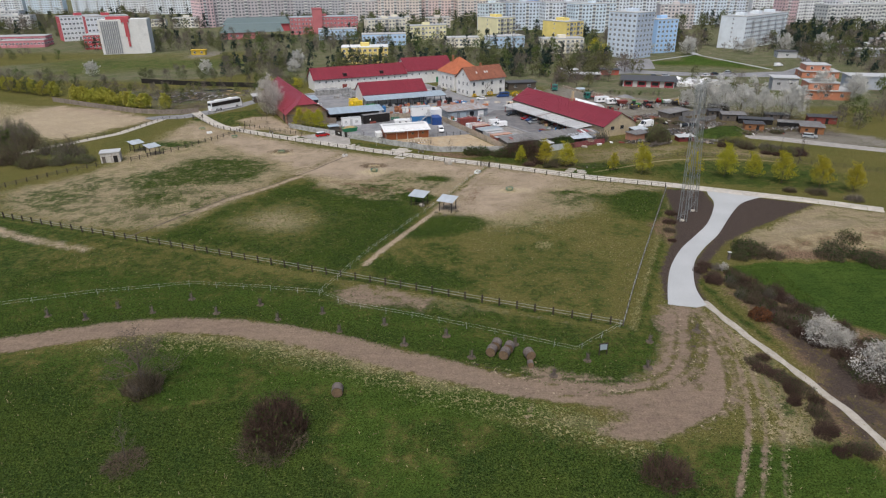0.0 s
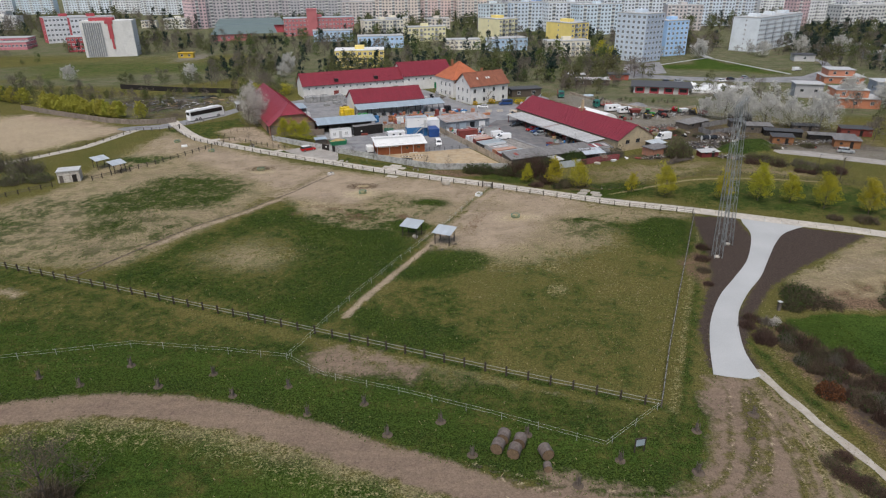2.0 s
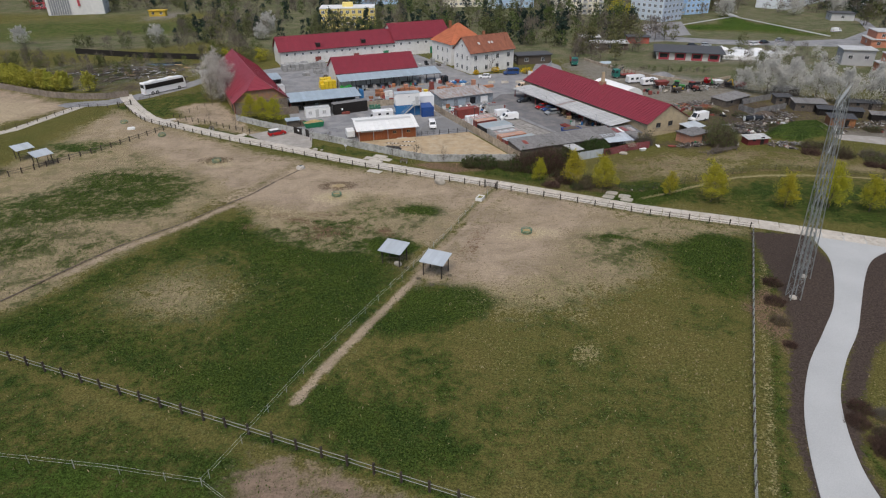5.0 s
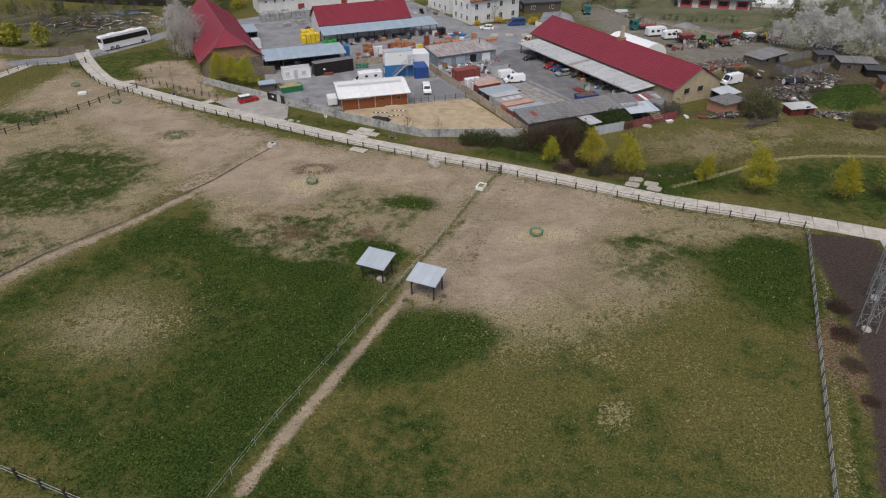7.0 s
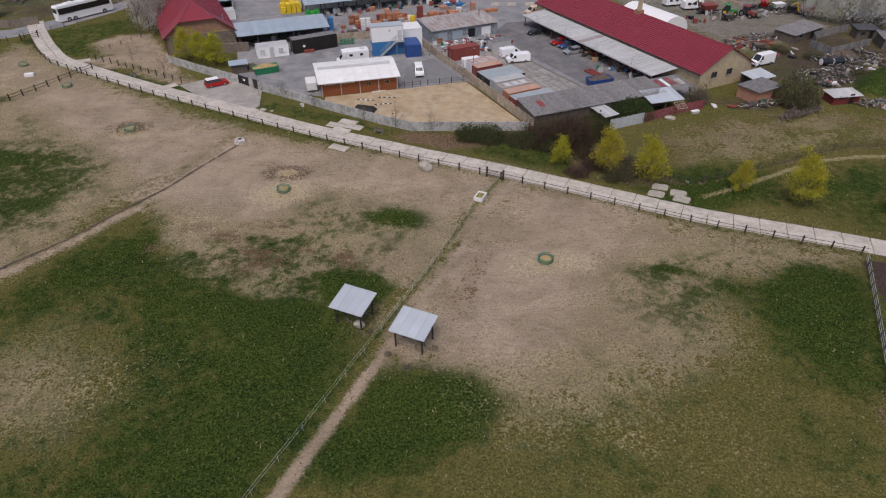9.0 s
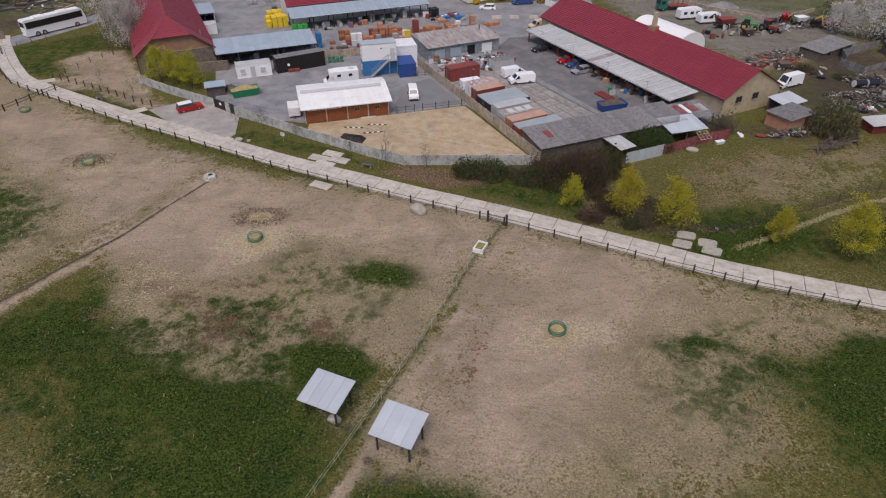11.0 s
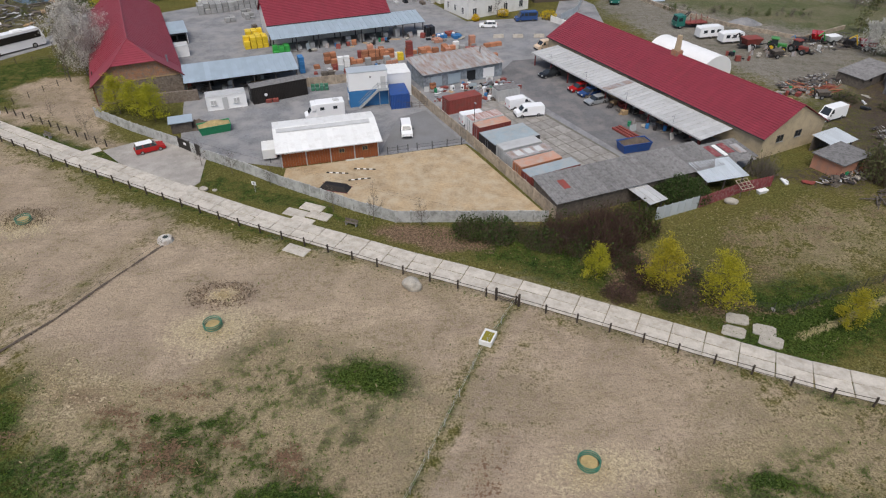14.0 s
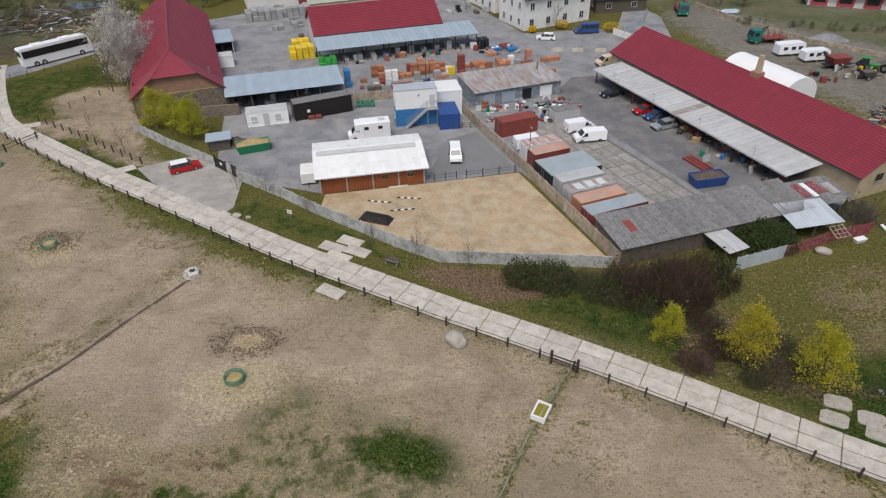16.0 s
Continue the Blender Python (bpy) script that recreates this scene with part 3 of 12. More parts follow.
# lush patches
for p in ([(-4, 132.5), (2.5, 134.4), (6.9, 133.2), (8.9, 129.5), (4.4, 123), (0.3, 119.5), (-4.9, 118.8), (-9.1, 121), (-7.2, 126.3)],
          [(-14.6, 109.3), (-10.7, 110.8), (-4.8, 109.2), (-1, 107), (3, 103), (7, 97), (0, 97), (-9, 101), (-15, 103.6)],
          [(37.4, 147.6), (43.3, 148.0), (49.2, 149.4), (54.5, 148), (50, 136), (47.0, 129), (44.6, 130.9), (42.7, 133.8), (38.9, 139.9)]):
    lay(lush, area(WX, WY, p, 4.0))
lay(lush, 0.66 * area(WX, WY, [(26.5, 151.1), (37.4, 149.6), (43.3, 147.6), (49.2, 149.4), (54.5, 148), (50, 136), (46, 126), (42, 128), (38.9, 138.9), (33.3, 144.6)], 2.5))
lay(lush, 0.5 * area(WX, WY, [(-8, 121), (0, 120), (5, 122), (6, 112), (3, 104), (-6, 108), (-13, 110)], 3.0))
# the whole green paddock, worn dry in its middle
_dry = area(WX, WY, [(-44.5, 139.9), (-36.2, 146), (-28.4, 141), (-22.3, 131.7), (-23.8, 125.7), (-27.1, 120.4), (-37, 119.0), (-46, 122.5), (-52, 132)], 11)
lay(lush, (1.05 - 0.3 * np.clip((-GX - 26) / 30, 0, 1)) * area(WX, WY, [(-47.2, 145.7), (-43.9, 153.4), (-38, 158.4), (-33, 160.6), (-29.8, 153.6), (-25, 149.8), (-18.6, 146.4), (-8.5, 144), (-5, 138), (-8.7, 125.5), (-14, 114.4), (-18.9, 103.4), (-34, 109.5), (-56, 118), (-63, 122), (-52, 142)], 4.0))
lush *= 1 - 0.8 * _dry
lush *= 0.6 + 0.78 * fbm(GX, GY, 11.0, 5)
lay(pale, 0.12 * _dry)
lay(turf, 0.60 * _dry)
lay(lush, 0.66 * area(WX, WY, [(-76, 184), (-55, 186), (-45, 173), (-47, 160), (-62, 153), (-80, 148), (-90, 163), (-80, 174)], 6))
lay(lush, 0.9 * blob(WX, WY, -0.8, 161.4, 4.6, 3.4, -15))
lay(lush, 1.0 * area(WX, WY, [(-11.6, 149), (-7.3, 151), (-2.4, 150), (-1.4, 145.6), (-3.5, 143.4), (-9.5, 143.6)], 1.6))
lay(lush, 0.8 * blob(WX, WY, 31, 148.5, 5.0, 1.8, -15))
lay(lush, blob(WX, WY, 44, 168, 10, 5, 20))
lay(lush, 0.75 * blob(WX, WY, -88, 200, 10, 6))
earth *= 1 - 0.85 * np.clip(1.4 * lush - 0.2, 0, 1)
earth *= 0.36 + 0.92 * fbm(GX, GY, 14.0, 3)
earth *= 1 - 0.42 * area(WX, WY, [(-16.8, 169.7), (-8.4, 169.6), (-2.4, 163.5), (1.8, 154.7), (-5.3, 149.3), (-17, 148.5), (-22, 153), (-19, 160)], 4)
earth *= 1 - 0.45 * area(WX, WY, [(26.4, 151.5), (35, 155), (45, 157.5), (54, 152.5), (50, 146), (39.6, 146), (23, 147)], 4)
# the grass between the near fence and the dirt track, and below it
lay(meadow, 0.5 * area(WX, WY, [(-40, 100), (-22, 94), (0, 90), (26, 80), (38, 90), (31, 74), (20, 71), (1, 76), (-16, 83), (-35, 88), (-60, 88)], 4))
lay(lush, 0.85 * strip(GX, GY, [(-100, 80), (-70, 84.5), (-46, 91), (-32, 91.5), (-16, 86), (2, 79), (22, 71)], 4.2, 2.0))
lay(lush, 0.42 * area(WX, WY, [(-8, 104), (27, 87), (35, 105), (28, 113), (6, 113)], 3))
lay(lush, 0.75 * strip(GX, GY, [(-100, 131.5), (-80, 123.5), (-56, 114), (-44, 109.5)], 2.0, 1.5))
lay(meadow, 0.5 * area(WX, WY, [(-70, 110), (-19, 96), (27, 80), (36, 90), (30, 74), (20, 71), (1, 76), (-16, 83), (-35, 89), (-60, 86), (-90, 76)], 4))
lay(lush, 0.66 * area(WX, WY, [(-130, 133), (-101, 133), (-55, 116), (-19, 101), (27, 83), (38, 92), (30, 74), (20, 71), (1, 76), (-16, 83), (-35, 89), (-60, 86), (-90, 75), (-130, 70)], 2))
lay(meadow, area(WX, WY, [(-160, 74), (-90, 72), (-62, 79), (-42, 83), (-24, 80), (1, 70), (16, 64), (30, 57), (46, 58), (52, 45), (60, 20), (0, -40), (-160, 0)], 3.5))
lay(pale, 0.30 * strip(GX, GY, [(-50, 80.5), (-30, 81), (-10, 73), (10, 64), (22, 58)], 3.4, 2.5))
lay(pale, 0.35 * strip(GX, GY, [(-70, 47), (-30, 45), (0, 46), (40, 40)], 1.5, 1.5))
lay(pale, 0.5 * blob(WX, WY, 21, 116, 2.6, 1.4, 40))
lay(pale, 0.34 * blob(WX, WY, 20.5, 125, 4.5, 1.6, -20))
lay(pale, 0.3 * blob(WX, WY, 16, 131, 12, 7))
lay(pale, 0.3 * blob(WX, WY, -32, 131, 9, 6, 30))
lay(earth, 0.45 * blob(WX, WY, 24, 140, 10, 9))
lay(pale, 0.45 * strip(GX, GY, [(x + 1.5, y - 0.6) for x, y in RIGHT_FENCE], 0.5, 0.8))
lay(lush, 0.62 * strip(GX, GY, [(x + 2.6, y - 0.6) for x, y in RIGHT_FENCE], 1.2, 1.2))
lay(meadow, area(WX, WY, [(53.5, 106.5), (62, 108.5), (100, 106), (110, 85), (75, 72), (66, 80), (60, 88), (55.5, 97)], 1.5))
lay(lush, 0.42 * area(WX, WY, [(44, 163), (56, 172), (71, 176.5), (100, 177), (112, 160), (100, 142), (75, 151), (58, 158)], 3))
lay(lush, 0.55 * area(WX, WY, [(-45, 208), (-29, 199), (-27, 200.5), (-18, 196.5), (-8, 190), (-5, 186.5), (-19, 192), (-29, 197), (-30, 204)], 1.0))
lay(lush, 0.56 * area(WX, WY, [(-95, 237), (-87, 247), (-74, 256), (-66, 236), (-76, 224), (-86, 231)], 1.5))
lay(lush, 0.6 * strip(GX, GY, [(-74, 221.5), (-51, 209.3), (-44, 205.5)], 1.4, 0.8))
lay(lush, 0.58 * area(WX, WY, [(1, 186), (9, 187), (26, 182), (34, 174), (30, 168.5), (12, 177)], 2))
lay(lush, 0.75 * strip(GX, GY, [(x - 1.1, y - 2.6) for x, y in TRACK[6:20]], 0.3, 0.4))
lay(lush, 0.7 * strip(GX, GY, [(x - 0.1, y) for x, y in MID_FENCE], 0.3, 0.4))
earth *= 1 - 0.8 * strip(GX, GY, [(x - 0.1, y) for x, y in MID_FENCE], 0.25, 0.4)
lay(earth, strip(GX, GY, [(x + 1.7, y - 0.8) for x, y in [(-16.4, 108.5)] + MID_FENCE[1:]], 0.6, 0.5))
lay(earth, 0.85 * strip(GX, GY, [(x + 0.9, y - 0.6) for x, y in [(-58, 137)] + LEFT_FENCE[1:]], 0.9, 1.0))
lay(litter, area(WX, WY, [(-4, 184.8), (2, 186.6), (9, 185.5), (12, 181), (6, 179.4)], 1.6))
lay(lush, 0.62 * area(WX, WY, [(14, 182), (22, 181), (38, 175), (40, 169), (35, 166), (20, 174)], 2))
lay(litter, 0.52 * area(WX, WY, [(22, 171.8), (25, 182), (34, 178), (40, 170), (35, 168)], 1.6))
# straw round the feeders, muck heaps
for x, y, s in ((-49.2, 187.6, 0.85), (-18.6, 167.6, 1.1), (17.3, 150.4, 0.8), (-29.5, 161.5, 0.42), (-28.5, 158.4, 0.36)):
    lay(straw, s * blob(WX, WY, x, y, 3.8, 2.6))
lay(straw, 0.9 * blob(GX, GY, -19.2, 173.2, 1.8, 1.3))
lay(soil, 0.5 * blob(GX, GY, -19.5, 173.4, 3.8, 2.4) * (1 - blob(GX, GY, -19.4, 173.2, 1.6, 1.1)))
lay(soil, 0.5 * blob(GX, GY, -49.6, 189.6, 4.4, 2.6) * (1 - blob(GX, GY, -49.2, 187.6, 2.6, 1.5)))
_thin = area(WX, WY, [(-31, 151.6), (-27.1, 154.8), (-22.0, 158.4), (-13.8, 164), (-5.0, 165.3), (5.0, 161.8), (0.6, 152.1), (-1.7, 149.0), (-4.7, 143.5), (-18.1, 143.1), (-26.8, 145.2)], 3)
earth *= 1 - 0.62 * _thin * (0.5 + 0.8 * fbm(GX, GY, 3.5, 71))
lay(turf, 0.85 * _thin)
lay(lush, 0.55 * _thin * np.clip(3.0 * fbm(GX, GY, 3.0, 73) - 0.95, 0, 1))
for _x, _y, _r in ((-26, 156.7, 1.3), (-22.7, 155.3, 1.6), (-19.2, 152.9, 1.5), (-17, 152.5, 1.2), (-7.5, 151.8, 1.3), (-12.4, 153.6, 1.0)):
    lay(muck, 0.66 * blob(WX, WY, _x, _y, 1.5 * _r, 0.8 * _r, -30))
lay(muck, 0.42 * blob(GX, GY, 7.4, 147, 1.6, 8, -20))
_worn = area(WX, WY, [(20, 136), (22, 147), (28, 150), (40, 150), (46, 140), (40, 132), (28, 132)], 4)
earth *= 1 - 0.45 * _worn
lay(lush, 0.5 * _worn * np.clip(2.8 * fbm(GX, GY, 4.0, 79) - 0.85, 0, 1))
# the lower half of the right paddock keeps a thin olive sward
_sward = area(WX, WY, [(12, 132), (20, 134), (30, 133), (42, 134), (44, 122), (34, 104), (10, 110), (9, 122)], 6)
earth *= 1 - 0.5 * _sward
turf *= 1 - 0.4 * _sward * (0.4 + fbm(GX, GY, 8.0, 75))
lay(lush, 0.5 * _sward * np.clip(2.6 * fbm(GX, GY, 6.0, 77) - 0.7, 0, 1))
# dirt track and the turning place
lay(dirt, strip(GX, GY, [(-130, 66), (-90, 74), (-66.5, 80.6), (-59.3, 82.7), (-51.6, 84.8), (-43.2, 86.0), (-34.2, 85.5), (-24.7, 83.2), (-15.6, 80), (-7, 76.2), (1.1, 72.9), (8.6, 69.8), (16, 68), (24, 66.8), (33, 68)], 2.35, 1.1))
lay(dirt, 0.9 * area(WX, WY, [(35.5, 91.2), (32.9, 85.4), (30.9, 77.4), (27.3, 72.4), (21.9, 71), (10.5, 73), (10.5, 66.7), (19.7, 65.2), (22.9, 64.4), (18.3, 60.2), (24, 58.6), (31.3, 59.8), (37.1, 65.8), (40.6, 75.8), (41.8, 85.2), (43.1, 90.8)], 2.0))
dirt *= 1 - 0.9 * area(GX, GY, [(40.1, 87.9), (39.2, 81.1), (36.0, 77.8), (38.1, 83.6)], 0.9)
_damp = area(WX, WY, [(37, 90), (35, 84), (34.5, 77), (31, 70), (26, 66), (30, 62), (35, 68), (37.5, 77), (39, 88)], 3) * np.clip(2.4 * fbm(GX, GY, 4.0, 55) - 0.7, 0, 1)
dirt *= 1 - 0.6 * _damp
lay(soil, 0.5 * area(WX, WY, [(36.5, 90.5), (34, 84), (33, 76), (29, 70), (22, 67.5), (22, 64), (30, 62), (35, 68), (38, 77), (40, 88)], 3) * (0.4 + 0.9 * fbm(GX, GY, 5.0, 51)))
for _k, _r in enumerate([[(42.3, 88.5), (42.6, 80.3), (40.8, 71.8), (38.5, 64.7), (36.4, 59.7), (31, 50)], [(43.2, 88.8), (44.0, 80.3), (42.0, 70.5), (40.0, 63.7), (38.5, 59.7), (33, 49)], [(43.6, 87.9), (44.2, 75.8), (42.8, 66.9), (40.4, 59.7), (35, 48)]]):
    lay(turf, 0.8 * strip(GX, GY, smooth_line(_r), 0.3, 0.9))
    lay(dirt, (0.95, 0.8, 0.7)[_k] * strip(GX, GY, smooth_line(_r), 0.3, 0.5))
    lay(straw, 0.55 * strip(GX, GY, smooth_line([(x + 0.55, y) for x, y in _r]), 0.12, 0.25))
for _r in [[(40.7, 87.0), (39.9, 77.3), (38.0, 69.3), (34.6, 63.7), (29.2, 59.8)], [(40.6, 87.9), (38.1, 77.3), (33.6, 70.6), (26.9, 68.3), (18.1, 68.6), (6, 72.6)], [(37.6, 88.0), (33.6, 77.4), (29.9, 71.9), (22.6, 70.1), (12.8, 71.5), (3, 75)], [(39.2, 87.6), (36.4, 77.4), (31.8, 71.0), (24.8, 68.0), (16, 67.2), (6, 70.2)]]:
    dirt *= 1 - 0.75 * strip(GX, GY, smooth_line(_r), 0.2, 0.5)
    lay(soil, 0.6 * strip(GX, GY, smooth_line(_r), 0.22, 0.45))
    lay(straw, 0.5 * strip(GX, GY, smooth_line([(x + 0.5, y + 0.3) for x, y in _r]), 0.12, 0.3))
lay(dirt, 0.6 * strip(GX, GY, [(11.7, 66.8), (10.8, 64), (9.9, 61.8)], 0.5, 0.7))
lay(turf, 0.55 * area(WX, WY, [(41, 88), (46, 88), (48, 74), (49.5, 60), (44, 50), (34, 48), (38, 62)], 3))
lay(lush, 0.5 * area(WX, WY, [(41, 78), (45, 80), (47, 70), (46, 60), (42, 56), (41, 66)], 2.5) * (0.4 + fbm(GX, GY, 3.0, 53)))
lay(soil, area(GX, GY, [(55.8, 150.5), (65, 149.5), (63.5, 137), (58.5, 127.5), (48, 114), (40.5, 101), (38.5, 92.5), (37.3, 93), (39.5, 103), (44.5, 113), (49, 122), (52.5, 134)], 0.7))
lay(soil, area(GX, GY, [(72.5, 145), (87, 138.5), (79, 133), (66, 124), (57, 116.5), (49, 106), (44.5, 98), (44, 92), (42.5, 93), (45, 104), (55, 118), (64, 132)], 0.7))
lay(turf, 0.95 * area(WX, WY, [(87, 138), (79, 132), (65, 122.5), (57, 113), (60, 110), (84, 110), (104, 112), (110, 130), (100, 133)], 2.5))
lay(litter, 0.5 * area(WX, WY, [(58, 114), (66, 110), (82, 113), (100, 116), (96, 122), (76, 117), (64, 117)], 3) * (0.5 + fbm(GX, GY, 5.0, 57)))
lay(earth, 0.4 * area(WX, WY, [(64, 123), (78, 131), (90, 127), (84, 119), (70, 117)], 4))
lay(litter, 0.8 * area(GX, GY, [(58, 111.8), (84, 112), (110, 110), (112, 105), (84, 107.2), (58, 108.8)], 1.0))
lay(turf, 0.3 * area(WX, WY, [(45, 104), (53, 108), (57, 98), (62, 86), (68, 78), (66, 62), (58, 52), (53, 56), (49, 74), (46, 86)], 3))
lay(litter, 0.6 * area(WX, WY, [(48.5, 106), (53.5, 106), (55, 97), (59, 89), (65, 80), (62, 68), (57, 56), (46, 56), (46, 66), (50.4, 72), (48.6, 82), (47.4, 92)], 1.6))
lay(soil, 0.85 * area(WX, WY, [(49.5, 102), (53, 96), (57, 88), (61, 79), (60, 68), (56, 58), (48, 58), (49, 66), (52.4, 72), (51, 84), (49, 93)], 1.8) * (0.4 + fbm(GX, GY, 3.0, 59)))
lay(lush, 0.7 * strip(GX, GY, [(45.6, 100), (46.4, 92), (47.6, 85), (49.4, 78)], 0.8, 0.9))
lay(litter, 0.30 * area(WX, WY, [(38, 172), (48, 177), (60, 184), (72, 186), (96, 176), (112, 172), (100, 194), (60, 195), (47, 193), (40, 188), (34, 182)], 4))
# darker green strip along the foot of the near fence
lay(lush, 0.85 * strip(GX, GY, NEAR_FENCE, 0.5, 0.5))
lay(pale, 0.12 * area(GX, GY, [(6, 130), (20, 138), (38, 134), (44, 126), (36, 106), (28, 88), (8, 98), (6, 112)], 4))
lay(litter, 0.34 * area(GX, GY, [(36, 183), (48, 192), (60, 196), (96, 194), (108, 174), (96, 177), (72, 186), (60, 184), (48, 177), (40, 172)], 3))
lay(soil, 0.5 * area(GX, GY, [(50, 199), (58, 194.5), (64, 194), (72, 197), (70, 203), (60, 202)], 2.0))
lay(litter, 0.6 * area(GX, GY, [(44, 128), (51, 133), (50, 122), (45, 113)], 1.4))
# trodden, littered ground between the sheds; the lane through the meadow
lay(earth, 0.34 * area(GX, GY, [(60, 196), (80, 200), (104, 203), (136, 196), (140, 230), (120, 248), (96, 262), (74, 262), (60, 250), (66, 225)], 5))
lay(lush, 0.55 * area(GX, GY, [(60, 198), (76, 201), (90, 212), (84, 232), (68, 228)], 4))
lay(soil, 0.52 * area(GX, GY, [(64, 200), (84, 206), (104, 205), (134, 200), (136, 228), (112, 240), (84, 236), (70, 222)], 5))
_mound = area(GX, GY, [(82.6, 204.5), (84, 200.5), (90, 200), (97.5, 203), (102.5, 210), (102, 216), (94, 215), (86.5, 210)], 1.8)
lay(lush, _mound)
earth *= 1 - _mound
soil *= 1 - _mound
litter *= 1 - _mound
lay(estate, 0.9 * area(GX, GY, [(60, 262), (68, 242), (82, 238), (98, 246), (94, 264)], 4))
lay(estate, 0.9 * area(GX, GY, [(48, 300), (60, 262), (66, 240), (90, 232), (108, 250), (100, 275), (80, 300)], 5))
lay(grit, 0.78 * area(WX, WY, [(44, 292), (52, 262), (64, 240), (70, 226), (82, 234), (100, 250), (100, 262), (88, 272), (72, 284), (58, 304)], 5))
lay(grit, 0.8 * area(WX, WY, [(101, 208), (112, 211), (124, 214), (142, 200), (150, 186), (118, 192), (104, 200)], 3))
lay(grit, 0.55 * area(WX, WY, [(84, 294), (112, 290), (140, 286), (150, 318), (104, 330), (84, 312)], 5))
lay(soil, 0.66 * area(WX, WY, [(72, 206), (84, 206), (92, 216), (104, 222), (100, 240), (86, 236), (74, 226)], 4))
lay(turf, 0.5 * area(WX, WY, [(36, 183), (40, 172), (45, 171.5), (60, 178), (72, 182), (88, 179), (100, 176), (94, 190), (74, 196), (56, 193), (46, 190)], 4) * (0.5 + fbm(GX, GY, 6.0, 41)))
lay(lush, 0.62 * area(WX, WY, [(52, 168), (64, 174.5), (72, 176.4), (86, 175.5), (104, 168), (100, 146), (76, 152), (58, 158)], 4) * (0.55 + 0.8 * fbm(GX, GY, 8.0, 43)))
lay(litter, 0.62 * strip(GX, GY, MESH_FENCE, 0.5, 1.0))
lay(pale, 1.5 * strip(GX, GY, [(41.4, 165.8), (46.7, 167.9), (51.9, 170.6), (57.3, 173.4), (63.9, 176.3), (70, 177.4), (78.7, 177.3), (84, 177), (100, 173.5)], 0.3, 0.25))
lay(grit, 0.4 * area(WX, WY, [(-160, 276), (-100, 249), (-86, 262), (-82, 292), (-100, 308), (-150, 304)], 4))
lay(soil, 1.0 * area(WX, WY, [(-150, 284), (-120, 262), (-98, 254), (-90, 268), (-96, 296), (-130, 304)], 6) * fbm(GX, GY, 7.0, 31))
lay(lush, 0.8 * area(WX, WY, [(-150, 280), (-110, 262), (-96, 280), (-110, 304), (-140, 304)], 4) * (fbm(GX, GY, 6.0, 33) > 0.52))
# far fields
lay(straw, 0.46 * area(GX, GY, [(-260, 310), (-192, 275), (-114, 240), (-118, 212), (-135, 200), (-170, 205), (-330, 250)], 4))
lay(estate, 0.95 * area(GX, GY, [(-290, 360), (-230, 432), (-190, 440), (-125, 430), (-100, 350), (-140, 325), (-190, 330)], 6))
lay(meadow, 0.8 * area(GX, GY, [(121.7, 384.0), (159.9, 413.6), (182.9, 352.9), (161.3, 356.2), (123.8, 360.6)], 3))
lay(meadow, 0.5 * area(WX, WY, [(-268, 420), (-216, 346), (-170, 356), (-112, 372), (-112, 424), (-140, 428), (-186, 440)], 6))
lay(grit, 0.9 * area(WX, WY, [(-176, 428), (-161, 446), (-130, 424), (-144, 409)], 3))
lay(earth, 0.85 * area(WX, WY, [(-166, 268), (-135, 256), (-113, 242), (-108.5, 234), (-116, 224), (-126, 208), (-170, 220)], 3))

lay(estate, 0.95 * area(GX, GY, [(-700, 470), (-240, 440), (-120, 440), (-100, 345), (-60, 318), (-8, 316), (52, 300), (66, 262), (96, 262), (140, 250), (200, 250), (420, 280), (900, 500), (900, 1400), (-900, 1400)], 8))
estate *= 1 - np.clip(meadow, 0, 1)
# the foreground grass runs from rank dark green to thin olive
_fore = area(WX, WY, [(-160, 70), (-62, 77), (-24, 77), (1, 67), (28, 55), (60, 20), (0, -40), (-160, 0)], 6)
_rank = np.clip(3.4 * fbm(GX, GY, 17.0, 61) - 1.15 + 0.5 * np.clip((72 - GY) / 20, 0, 1), 0, 1) * _fore
meadow *= 1 - 0.95 * _rank
lay(lush, 0.95 * _rank)
lay(turf, 0.42 * _fore * np.clip(3.0 * fbm(GX, GY, 9.0, 63) - 1.75, 0, 1))
_band = area(WX, WY, [(-80, 112), (-63, 104.5), (-45.4, 103), (-24, 98.5), (-20.6, 105), (-48.5, 115.2), (-68.2, 123.2), (-84, 124)], 4)
lush *= 1 - 0.3 * _band
lay(turf, 0.26 * _band)
# bare trodden plot before the brick barn
_plot = area(WX, WY, [(-77.5, 233.0), (-72.5, 240.3), (-65.0, 241.0), (-58.6, 230.2), (-53.5, 222.0), (-49.0, 214.3), (-50.2, 210.9), (-63.6, 221.8)], 1.6)
lush *= 1 - 0.8 * _plot
lay(earth, 0.8 * _plot)
GZ = 0.05 * _n / 3
GZ += 1.3 * _mound ** 2
GZ += 1.6 * area(GX, GY, [(100, 128), (86, 130), (70, 121), (62, 113), (84, 112.5), (110, 113)], 7) ** 2
GZ -= 0.12 * dirt * np.clip(1 - np.abs(_n), 0, 1)
GZ[(GY > 262) | (np.abs(GX) > 118)] *= 0.3


